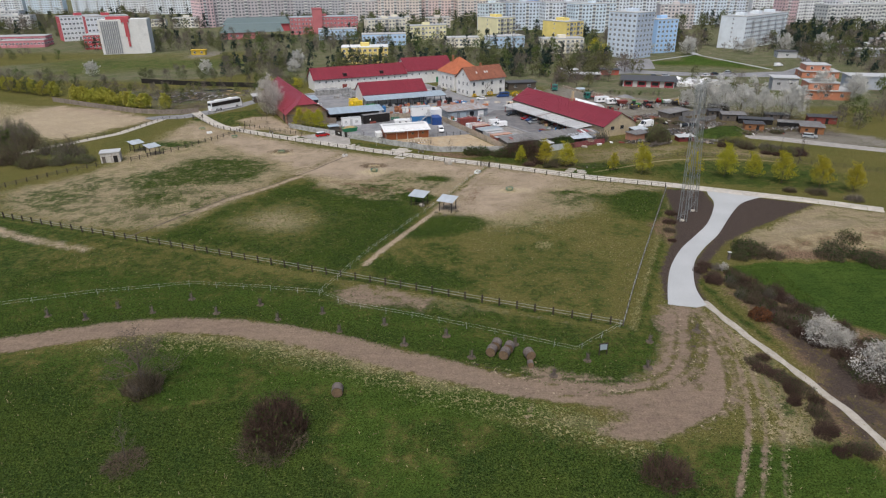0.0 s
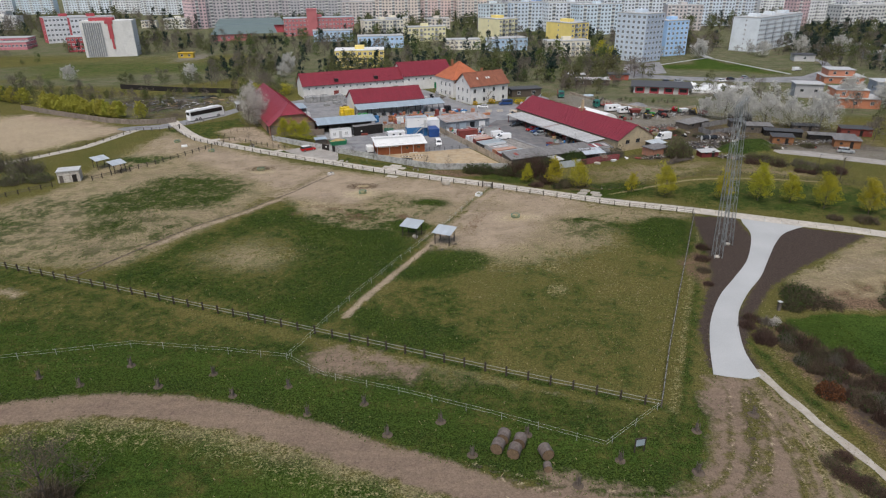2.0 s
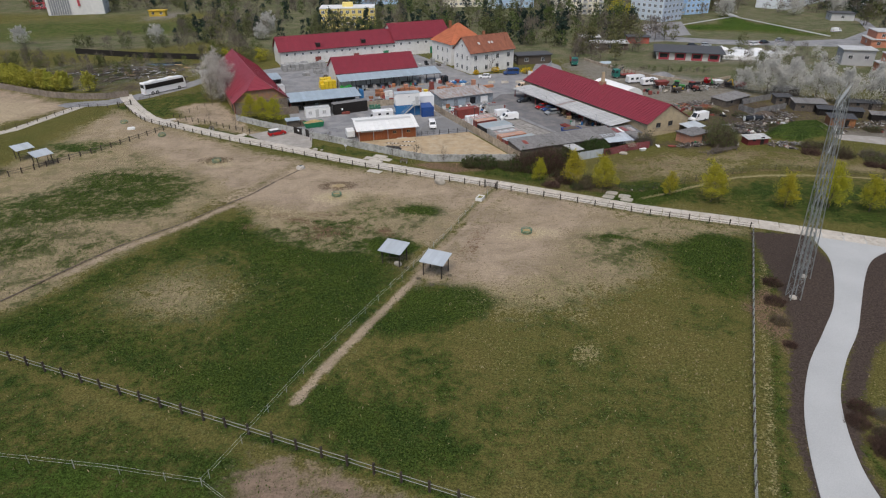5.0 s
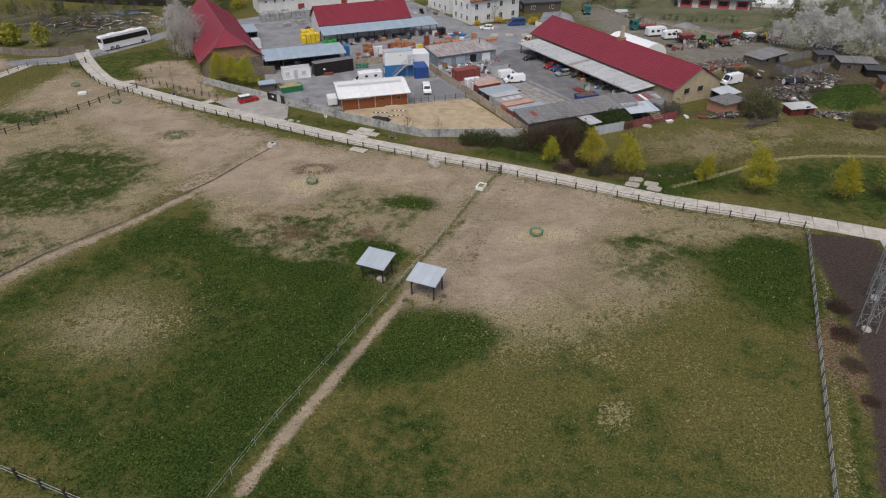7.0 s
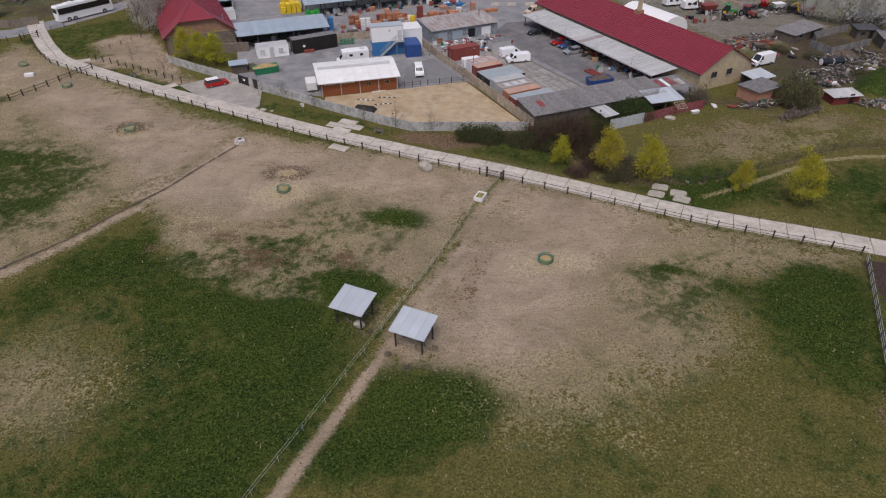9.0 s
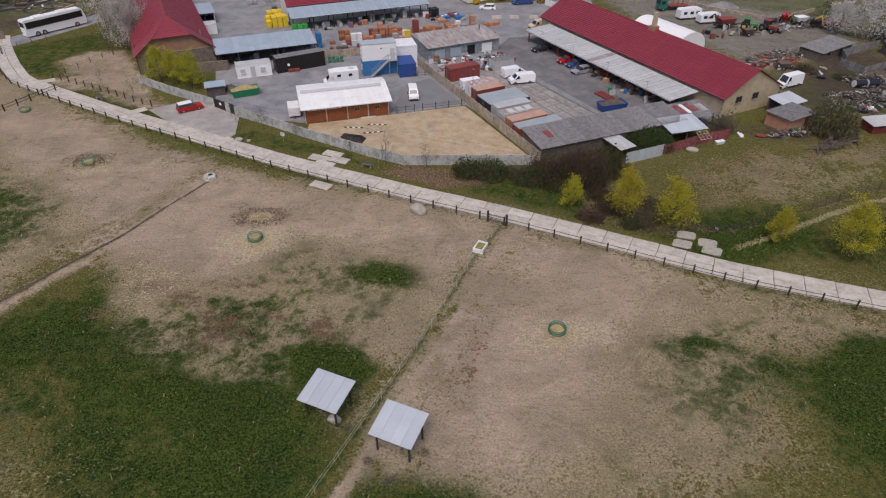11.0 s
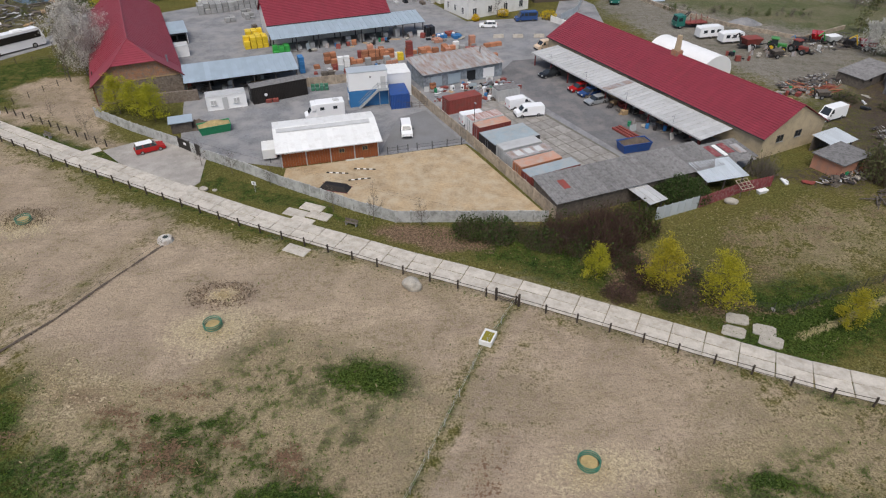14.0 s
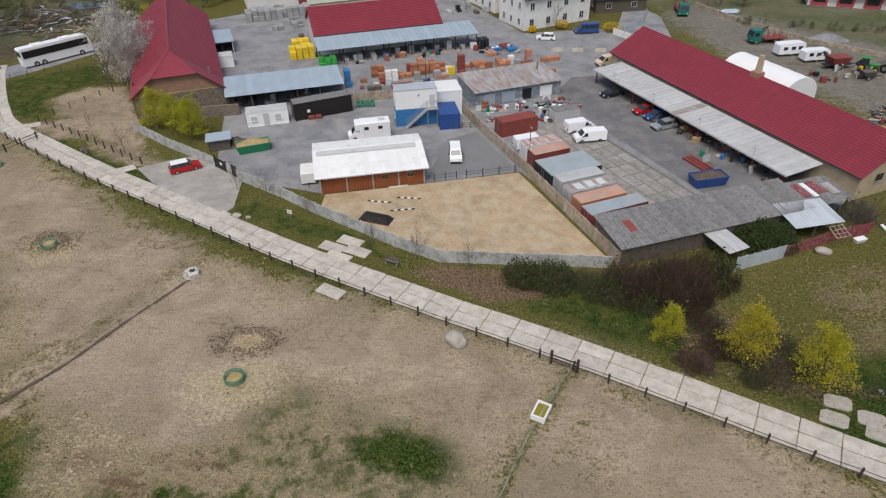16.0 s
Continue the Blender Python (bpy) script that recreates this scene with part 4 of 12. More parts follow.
def ground_material():
    m = bpy.data.materials.new("ground_cover")
    m.use_nodes = True
    N, L = m.node_tree.nodes, m.node_tree.links
    bs = N["Principled BSDF"]
    bs.inputs["Roughness"].default_value = 0.95
    bs.inputs["Specular IOR Level"].default_value = 0.02
    tc = N.new("ShaderNodeTexCoord")

    def noise_tex(scale, detail=4.0, rough=0.6, dist=0.0, stretch=None, lo=0.35, hi=0.65, turn=22.0):
        n = N.new("ShaderNodeTexNoise")
        n.inputs["Scale"].default_value, n.inputs["Detail"].default_value = scale, detail
        n.inputs["Roughness"].default_value, n.inputs["Distortion"].default_value = rough, dist
        src = tc.outputs["Object"]
        if stretch:
            mp = N.new("ShaderNodeMapping")
            mp.inputs["Scale"].default_value = stretch
            mp.inputs["Rotation"].default_value = (0, 0, radians(turn))
            L.new(src, mp.inputs["Vector"])
            src = mp.outputs[0]
        L.new(src, n.inputs["Vector"])
        r = N.new("ShaderNodeMapRange")
        L.new(n.outputs["Fac"], r.inputs[0])
        r.inputs[1].default_value, r.inputs[2].default_value = lo, hi
        return r.outputs[0]

    def math_node(op, a, b, c=None):
        n = N.new("ShaderNodeMath")
        n.operation = op
        for i, v in enumerate((a, b, c)):
            if v is None:
                continue
            if isinstance(v, (int, float)):
                n.inputs[i].default_value = v
            else:
                L.new(v, n.inputs[i])
        return n.outputs[0]

    def blend(*pairs):
        """A weighted sum of noises."""
        out = math_node("MULTIPLY", pairs[0][0], pairs[0][1])
        for src, k in pairs[1:]:
            out = math_node("MULTIPLY_ADD", src, k, out)
        return out

    big, soft, drift0 = noise_tex(0.05, 4), noise_tex(0.15, 4, 0.55, 0.6), noise_tex(0.3, 5, 0.6, 0.5)
    clump, tuft, grain, dust = noise_tex(0.85, 3, 0.6, 0.5), noise_tex(2.0, 3, 0.65, 0.3), noise_tex(4.2, 2, 0.6, 0.0, None, 0.36, 0.64), noise_tex(11.0, 2, 0.7, 0.0, None, 0.38, 0.62)
    streak = noise_tex(0.5, 5, 0.6, 0.3, (0.35, 1.6, 1.0))
    # the marks of hooves and of the harrow run along the track
    combed = noise_tex(1.5, 3, 0.6, 0.3, (0.28, 1.7, 1.0), 0.36, 0.64, 26.0)
    ragged_edge = blend((drift0, 0.34), (clump, 0.28), (tuft, 0.22), (grain, 0.16))
    fine_edge = blend((clump, 0.3), (tuft, 0.4), (grain, 0.3))
    shade_noise = blend((tuft, 0.22), (grain, 0.43), (dust, 0.35))
    clod_noise = blend((clump, 0.2), (tuft, 0.25), (grain, 0.35), (dust, 0.2))

    def ramp(src, *stops):
        r = N.new("ShaderNodeValToRGB")
        while len(r.color_ramp.elements) < len(stops):
            r.color_ramp.elements.new(0.5)
        for e, (p, c) in zip(r.color_ramp.elements, stops):
            e.position, e.color = p, (*c, 1)
        L.new(src, r.inputs[0])
        return r.outputs[0]

    def shade(c, lo, hi, src=None):
        return ramp(src or shade_noise, (0.22, tuple(v * lo for v in c)), (0.78, tuple(v * hi for v in c)))

    def mixed(fac, a, b):
        n = N.new("ShaderNodeMixRGB")
        L.new(fac, n.inputs[0])
        L.new(a, n.inputs[1])
        L.new(b, n.inputs[2])
        return n.outputs[0]

    chans = []
    for name in ("cover_a", "cover_b", "cover_c", "cover_d"):
        at = N.new("ShaderNodeAttribute")
        at.attribute_name = name
        sp = N.new("ShaderNodeSeparateXYZ")
        L.new(at.outputs["Vector"], sp.inputs[0])
        chans += list(sp.outputs)

    def cover(i, ragged=0.7, width=0.16, by=None):
        """How far this cover has taken over: its share, broken up by the noise."""
        near = math_node("MINIMUM", math_node("MULTIPLY", chans[i], 4.0), 1.0)
        v = math_node("ADD", chans[i], math_node("MULTIPLY", math_node("MULTIPLY", math_node("SUBTRACT", by or ragged_edge, 0.5), ragged), near))
        n = N.new("ShaderNodeMapRange")
        n.interpolation_type = "SMOOTHSTEP"
        L.new(v, n.inputs[0])
        n.inputs[1].default_value, n.inputs[2].default_value = 0.5 - width, 0.5 + width
        return n.outputs[0]

    def part_of(src, lo, hi, most):
        n = N.new("ShaderNodeMapRange")
        n.interpolation_type = "SMOOTHSTEP"
        L.new(src, n.inputs[0])
        n.inputs[1].default_value, n.inputs[2].default_value, n.inputs[4].default_value = lo, hi, most
        return n.outputs[0]

    # worn olive grass with pale dead tufts
    grass = mixed(blend((big, 0.4), (soft, 0.35), (clump, 0.25)), shade(GRASS_DRY, 0.55, 1.42), shade(GRASS_OLIVE, 0.55, 1.42))
    grass = mixed(math_node("MULTIPLY", part_of(fine_edge, 0.62, 0.9, 0.45), part_of(drift0, 0.1, 0.9, 1.0)), grass, shade(GRASS_PALE, 0.6, 1.2))
    col = grass
    col = mixed(cover(8, 0.5, 0.3), col, mixed(soft, shade(ESTATE, 0.6, 1.4), shade(ESTATE_GREEN, 0.6, 1.4)))
    # short dead straw-coloured turf with green and brown specks
    turf = mixed(blend((soft, 0.4), (streak, 0.6)), shade(TURF, 0.6, 1.36), shade(TURF_BROWN, 0.6, 1.36))
    turf = mixed(part_of(blend((drift0, 0.45), (fine_edge, 0.55)), 0.50, 0.72, 0.62), turf, shade(GRASS_OLIVE, 0.6, 1.6))
    turf = mixed(part_of(blend((combed, 0.5), (tuft, 0.5)), 0.62, 0.9, 0.5), turf, shade(GRASS_PALE, 0.7, 1.15))
    col = mixed(cover(9, 0.9, 0.22), col, turf)
    lushness = mixed(blend((soft, 0.6), (clump, 0.4)), shade(GRASS_LUSH, 0.35, 2.0), shade(GRASS_DEEP, 0.35, 2.1))
    lushness = mixed(part_of(blend((tuft, 0.5), (grain, 0.5)), 0.72, 0.96, 0.4), lushness, shade(GRASS_DRY, 0.7, 1.3))
    col = mixed(cover(1, 1.0, 0.24), col, lushness)
    col = mixed(cover(5, 0.5, 0.2), col, mixed(blend((big, 0.35), (drift0, 0.3), (streak, 0.35)), shade(GRASS_MEADOW, 0.45, 1.6), shade(MEADOW_DEEP, 0.45, 1.6)))
    col = mixed(cover(6, 1.3, 0.34, fine_edge), col, shade(GRASS_PALE, 0.55, 1.25))
    ear = mixed(blend((big, 0.35), (soft, 0.3), (streak, 0.2), (combed, 0.15)), shade(EARTH, 0.76, 1.18, clod_noise), shade(EARTH_GREY, 0.70, 1.16, clod_noise))
    ear = mixed(math_node("MULTIPLY", part_of(soft, 0.3, 0.9, 0.8), part_of(fine_edge, 0.42, 0.7, 1.0)), ear, shade(GRASS_THIN, 0.7, 1.25))
    ear = mixed(part_of(blend((combed, 0.6), (clump, 0.4)), 0.62, 0.95, 0.34), ear, shade(TRACK_DARK, 0.8, 1.25))
    col = mixed(cover(0, 0.9, 0.34), col, ear)
    col = mixed(cover(7, 0.9, 0.25), col, shade(LITTER, 0.45, 1.6))
    col = mixed(cover(11, 0.8, 0.3), col, mixed(blend((big, 0.4), (soft, 0.3), (streak, 0.3)), shade(GRIT, 0.7, 1.25, clod_noise), shade(GRIT_DARK, 0.7, 1.3, clod_noise)))
    col = mixed(cover(10, 1.3, 0.2, fine_edge), col, shade(MUCK, 0.6, 1.4))
    col = mixed(cover(4, 1.2, 0.24, fine_edge), col, shade(SOIL, 0.62, 1.45))
    col = mixed(cover(3, 0.55, 0.22, blend((drift0, 0.5), (clump, 0.35), (tuft, 0.15))), col, mixed(blend((big, 0.3), (streak, 0.4), (combed, 0.3)), shade(TRACK_EARTH, 0.76, 1.16, clod_noise), shade(TRACK_DARK, 0.78, 1.28, clod_noise)))
    col = mixed(cover(2, 1.1, 0.3, fine_edge), col, shade(STRAW, 0.62, 1.2))
    # dung and trampled clods
    s2 = noise_tex(0.9, 8, 0.8, 0.0, None, 0.33, 0.67)
    col = mixed(part_of(s2, 0.86, 1.0, 0.35), col, shade(SOIL, 0.6, 1.2))
    L.new(col, bs.inputs["Base Color"])
    b = N.new("ShaderNodeBump")
    b.inputs["Strength"].default_value, b.inputs["Distance"].default_value = 0.8, 0.14
    L.new(shade_noise, b.inputs["Height"])
    L.new(b.outputs[0], bs.inputs["Normal"])
    return m


TURF, TURF_BROWN, MUCK = (0.335, 0.275, 0.165), (0.275, 0.215, 0.14), (0.15, 0.095, 0.06)
GRASS_DRY, GRASS_OLIVE, GRASS_PALE = (0.150, 0.126, 0.044), (0.088, 0.096, 0.026), (0.31, 0.265, 0.14)
GRASS_LUSH, GRASS_MEADOW, GRASS_DEEP, GRASS_THIN = (0.046, 0.066, 0.014), (0.072, 0.110, 0.021), (0.024, 0.042, 0.011), (0.19, 0.16, 0.088)
MEADOW_DEEP = (0.027, 0.053, 0.011)
ESTATE, ESTATE_GREEN = (0.165, 0.15, 0.095), (0.10, 0.115, 0.055)
EARTH, EARTH_GREY, TRACK_EARTH = (0.455, 0.36, 0.25), (0.335, 0.262, 0.20), (0.285, 0.215, 0.155)
TRACK_DARK = (0.20, 0.145, 0.11)
GRIT, GRIT_DARK = (0.265, 0.245, 0.21), (0.16, 0.145, 0.115)
SOIL, STRAW, LITTER = (0.072, 0.055, 0.046), (0.48, 0.395, 0.26), (0.17, 0.115, 0.075)

ny, nx = GX.shape
gm = bpy.data.meshes.new("ground")
gm.vertices.add(nx * ny)
gm.vertices.foreach_set("co", np.stack([GX, GY, GZ], -1).astype(np.float32).ravel())
_i = (np.arange(ny - 1)[:, None] * nx + np.arange(nx - 1)[None, :]).ravel()
_q = np.stack([_i, _i + 1, _i + nx + 1, _i + nx], -1).astype(np.int32)
gm.loops.add(_q.size)
gm.loops.foreach_set("vertex_index", _q.ravel())
gm.polygons.add(len(_q))
gm.polygons.foreach_set("loop_start", np.arange(0, _q.size, 4, dtype=np.int32))
gm.update()
for _name, _three in (("cover_a", (earth, lush, straw)), ("cover_b", (dirt, soil, meadow)), ("cover_c", (pale, litter, estate)), ("cover_d", (turf, muck, grit))):
    gm.attributes.new(_name, "FLOAT_VECTOR", "POINT").data.foreach_set("vector", np.stack(_three, -1).astype(np.float32).ravel())
gm.materials.append(ground_material())
ground = new("ground", gm)
tagged(ground, "trodden paddocks, green meadow and bare earth", "ground", kind="structure")


def along(pts, step, offset=0.0):
    """Places every step metres along a line: x, y and the direction in degrees."""
    out, left = [], 0.0
    for (ax, ay), (bx, by) in zip(pts, pts[1:]):
        d = math.hypot(bx - ax, by - ay)
        s = left
        while s < d:
            ux, uy = (bx - ax) / d, (by - ay) / d
            out.append((ax + ux * s - uy * offset, ay + uy * s + ux * offset, math.degrees(math.atan2(uy, ux))))
            s += step
        left = s - d
    return out


def flat(name, pts, z, material, label, category, lip=0.3):
    """A level paved area, lip metres thick, with its top at z."""
    return solid(name, MB().prism(pts, z - lip, z), material, label, category, kind="structure")


flat("pavement_yard", [(-41.5, 229), (-36, 210), (-31, 205.8), (-18.5, 202.6), (-3.5, 206.2), (9.2, 210), (17.5, 196.5), (21, 190), (48, 200), (53, 204), (34, 239), (31, 252), (36, 262), (42, 266), (45, 274), (46, 290),
      (42, 300), (38, 296), (34, 280), (12, 276), (4, 292), (-8, 314), (-57, 292), (-66, 285), (-52, 250), (-41, 233)], 0.07, M["asphalt"], "worn grey asphalt yard", "yard")
flat("pavement_drive", [(-47.6, 208.6), (-43.5, 204.6), (-37, 200.2), (-30.6, 196.0), (-29.4, 198.4), (-30.6, 205.6), (-35.5, 209.4), (-40.5, 212.8), (-44, 211.2)], 0.055, M["drive_gravel"], "pale gravelled drive at the yard gate", "drive")
flat("pavement_parking", [(-4.2, 207.2), (8.6, 210.4), (2.6, 223), (-2, 220)], 0.078, M["asphalt_dark"], "dark new asphalt beside the riding arena", "yard")
flat("riding_arena", [(-17.8, 202.2), (-3.6, 206.0), (9.0, 209.6), (18.9, 188.9), (18.6, 187.8), (-0.7, 188.0), (-6.4, 190.9), (-17.6, 197.8)], 0.085, M["sand"], "sandy riding arena, raked and trodden", "arena")
flat("road_bend", [(-113, 239.0), (-109, 236.5), (-98, 238.5), (-93.5, 242), (-89.5, 246.5), (-81.5, 259.0), (-72, 284), (-76, 286), (-87, 262), (-97, 249), (-101, 244.8), (-107, 243.6), (-112, 241.6)], 0.05, M["asphalt"], "narrow grey asphalt road", "road")
flat("road_lane", [(-107, 238.5), (-103.5, 239), (-110, 214), (-122, 198), (-134, 182), (-137, 184), (-125, 200), (-113, 215)], 0.045, M["concrete"], "pale concrete farm lane", "lane")
PATH_EDGE = smooth_line([(66.5, 150.6), (65.2, 146.5), (63.9, 139.5), (58.2, 128.2), (52.6, 120.6), (47.2, 113.8), (42.6, 106), (39.6, 98.8), (37.2, 91.4)]) + [(39, 90.8), (41.5, 90.2)] + smooth_line([(43.4, 90.9), (44.0, 97.5), (47.2, 106.8), (51.8, 114.0), (57, 120.4), (61.0, 126.4), (66.3, 134.4), (70.6, 139.8), (75.0, 142.8), (79.0, 144.6)])
flat("road_path", PATH_EDGE,
     0.06, M["path_gravel"], "new pale grey gravel path", "path")
FOOTPATH = smooth_line([(43.4, 92.4), (44.9, 85.2), (46.5, 78.9), (48.0, 74.0), (49.4, 68.0), (50.6, 63.0), (51.4, 56.0), (51.8, 46.0)])
_fl = [(x - 0.62 + 0.1 * math.sin(1.3 * y), y) for x, y in FOOTPATH]
_fr = [(x + 0.62 + 0.12 * math.sin(0.9 * y + 1), y) for x, y in reversed(FOOTPATH)]
flat("road_footpath", _fl + _fr, 0.05, M["footpath"], "narrow pale gravel footpath along the bank", "path")
flat("road_allotments", [(99, 206), (110, 203), (119, 197), (150, 178), (200, 160), (200, 156), (148, 174), (117, 191.5), (108, 197), (100, 201)], 0.05, M["drive_gravel"], "pale dusty lane past the sheds", "lane")
flat("road_suburb", [(81.3, 346.1), (104.4, 353.1), (125.8, 343.6), (153.5, 338.2), (180.9, 342.6), (204.4, 364.8), (217.4, 393.4), (218.1, 406.9), (223.6, 409.4), (222.0, 393.1), (208.4, 360.1), (195.9, 339.8), (182.3, 325.3), (170.3, 324.1), (148.8, 327.0), (121.9, 332.2), (101.0, 341.0), (78.7, 334.5)], 0.05, M["asphalt"], "asphalt street below the blocks", "street")
flat("pavement_parking", [(104.6, 390.1), (127.6, 399.1), (117.8, 356.6), (95.7, 349.4)], 0.06, M["asphalt"], "asphalt car park before the tower", "car park")
for _p in ([(121.9, 387.0), (160.9, 416.5), (162.9, 416.2), (121.0, 384.4)], [(161.4, 417.0), (163.2, 415.7), (180.0, 350.9), (178.0, 349.6)], [(162.7, 431.3), (165.6, 431.1), (165.2, 416.1), (160.5, 415.0)]):
    flat("road_walkway", _p, 0.04, M["path_gravel"], "pale gravel walkway across the lawn", "path")


# ---- concrete slab track ----
SMOOTH_TRACK = smooth_line(TRACK)
track = thing("road_track", 0, 0, 0, "farm track of pale concrete slabs with dark joints", "track", kind="structure")
SLAB = 3.3
shapes = []
for w in (2.0, 1.72):
    c = 0.05
    shapes.append(MB().chamfered(-SLAB / 2 + 0.03, -w / 2 + 0.025, -0.2, SLAB / 2 - 0.03, w / 2 - 0.025, 0.0, c).mesh("slab"))
for off, shp in ((-1.19, shapes[0]), (0.69, shapes[1])):
    for k, (x, y, a) in enumerate(along(SMOOTH_TRACK, SLAB, off)):
        part("slab", shp, M["concrete"], track, m=pose(x, y, 0.085 + RNG.uniform(-0.012, 0.012), RNG.uniform(-0.4, 0.4), RNG.uniform(-0.3, 0.3), a + RNG.uniform(-0.7, 0.7)))
for x, y, a in ((-12.6, 181.6, -27), (-14.2, 190.0, -24), (-12.2, 191.3, -24), (-13.1, 188.0, -24), (-11, 189.3, -24), (-30.6, 195.8, 60), (-49.5, 208.2, 40), (-73.2, 222.8, 30)):
    part("slab", shapes[1], M["concrete"], track, m=pose(x, y, 0.09, 0.6, 0, a))
worn = MB().prism([(-1.15, -0.7), (-0.9, -0.85), (0.8, -0.8), (1.1, -0.55), (1.15, 0.6), (0.85, 0.85), (-0.7, 0.8), (-1.1, 0.5)], -0.2, 0.0).mesh("slab")
for (x, y), a in zip([(36.0, 168.4), (34.9, 166.5), (38.1, 166.6), (38.1, 165.0)], (-18, -26, -20, -28)):
    part("slab", worn, M["stone"], track, m=pose(x, y, 0.12, RNG.uniform(-2, 2), RNG.uniform(-2, 2), a))

# ---- fences ----
def fence(pts, spacing, post, rails, name, label, post_h=1.25, post_r=0.06, post_mat="post_wood", rail_mat="rail_wood", rail_r=0.03, square=True, foot=None, jitter=1.5):
    """A fence along a line: each post and each length of rail is a part."""
    f = thing(name, pts[0][0], pts[0][1], 0, label, "fence")
    ox, oy = pts[0]
    pm = MB()
    if square:
        pm.chamfered(-post_r, -post_r, -0.3, post_r, post_r, post_h, post_r * 0.3)
    else:
        pm.cyl((0, 0, -0.3), (0, 0, post_h), post_r, post_r * 0.9, 6)
    pm = pm.mesh("post")
    places = along(pts, spacing)
    for x, y, a in places:
        part("post", pm, M[post_mat], f, m=pose(x - ox, y - oy, 0, RNG.uniform(-jitter, jitter), RNG.uniform(-jitter, jitter), a))
    fm = None
    if foot:
        fm = MB().cyl((0, 0, -0.1), (0, 0, 0.14), 0.16, 0.12, 7).mesh("footing")
        for x, y, a in places:
            part("footing", fm, M[foot], f, m=pose(x - ox, y - oy, 0, 0, 0, a * 3))
    for (ax, ay), (bx, by) in zip(pts, pts[1:]):
        d = math.hypot(bx - ax, by - ay)
        ux, uy = (bx - ax) / d, (by - ay) / d
        n = max(1, round(d / (spacing * 2)))
        for i in range(n):
            s, e = d * i / n, d * (i + 1) / n
            for z in rails:
                mb = MB()
                k = 5
                q = [(ax - ox + ux * (s + (e - s) * j / k), ay - oy + uy * (s + (e - s) * j / k), z + RNG.uniform(-0.025, 0.025)) for j in range(k + 1)]
                for a, b in zip(q, q[1:]):
                    mb.cyl(a, b, rail_r, n=4, caps=False)
                part("rail", mb, M[rail_mat], f)
    return f


TF = [(x + 2.8 * (y2 - y1) / math.hypot(x2 - x1, y2 - y1), y - 2.8 * (x2 - x1) / math.hypot(x2 - x1, y2 - y1)) for (x, y), (x1, y1), (x2, y2) in
      zip(TRACK[3:21], TRACK[2:20], TRACK[4:22])]
TF = [p for p in TF if p[0] < 57]
fence(TF, 3.4, None, (0.55, 1.0), "track_fence", "dark wooden post fence with two thin rails along the track", 1.25, 0.085, rail_mat="post_wood", rail_r=0.032)
fence(NEAR_FENCE, 3.0, None, (0.55, 1.05), "paddock_fence", "paddock fence of black posts with pale rails", 1.45, 0.12, rail_mat="pale_rail", rail_r=0.032)
fence(RIGHT_FENCE, 2.2, None, (0.35, 0.7, 1.1), "paddock_fence", "dark post and rail fence beside the gravel path", 1.35, 0.09, "rail_wood", "pale_rail", 0.04)
fence(MID_FENCE, 3.6, None, (0.6, 1.05), "electric_fence", "white tape fence on thin pale posts", 1.15, 0.024, "galvanised", "tape", 0.009, square=False, jitter=3)
fence(LEFT_FENCE, 9.0, None, (0.7,), "wire_fence", "single wire on thin leaning stakes", 1.0, 0.03, "old_wood", "dark_metal", 0.012, square=False, jitter=4)
fence([(-74, 92), (-61.7, 95.8), (-44.4, 99.3), (-32, 97.6), (-21.3, 95.6), (-18.5, 102.4)], 5.0, None, (0.6, 1.05), "electric_fence", "white tape fence on thin white posts", 1.2, 0.035, "pale_rail", "tape", 0.009, square=False)
fence([(-21.3, 95.6), (-15.4, 91.2), (-4.1, 87.2), (6.5, 82.9), (19.2, 77.2), (27.6, 84.2)], 4.6, None, (0.6, 1.05), "electric_fence", "white tape fence on thin white posts", 1.2, 0.035, "pale_rail", "tape", 0.009, square=False)
fence([(-91.5, 180.0), (-86, 187.4), (-80.7, 195.4), (-74, 207), (-68.6, 218.2)], 2.6, None, (0.55, 1.05), "paddock_fence", "brown wooden rail fence by the field shelters", 1.35, 0.1, rail_mat="rail_wood", rail_r=0.06)
fence([(-118, 150), (-106, 167), (-98.5, 175.5)], 2.6, None, (0.55, 1.05), "paddock_fence", "brown wooden rail fence below the bushes", 1.35, 0.1, rail_mat="rail_wood", rail_r=0.06)
fence([(-96.5, 236.0), (-104.5, 237), (-109.5, 220), (-119, 203.5), (-131, 187)], 3.0, None, (0.55, 1.05), "paddock_fence", "pale wooden rail fence beside the lane", 1.2, 0.07, rail_mat="old_wood", rail_r=0.04)
fence([(-72.5, 224.4), (-62, 218.6), (-51, 211.9), (-45.5, 208.9)], 2.4, None, (0.6, 1.0), "yard_fence", "brown post fence round the bare plot", 1.3, 0.08, rail_mat="old_wood", rail_r=0.025)
fence([(-94, 238.5), (-87.5, 247), (-74, 251), (-67, 238), (-72, 226)], 3.2, None, (0.6, 1.0), "yard_fence", "thin post fence round the green by the bend", 1.2, 0.05, rail_mat="old_wood", rail_r=0.02)
fence(MESH_FENCE, 2.6, None, (0.12, 0.3, 0.48, 0.66, 0.84, 1.02, 1.2), "wire_fence", "rusty mesh fence on iron posts round the meadow", 1.4, 0.04, "dark_metal", "dark_metal", 0.012, square=False, jitter=4)
fence([(-3.0, 206.6), (0.2, 207.5)], 1.6, None, (0.5, 1.0), "arena_gate", "dark steel gate beside the arena", 1.3, 0.05, "dark_metal", "dark_metal", 0.025)
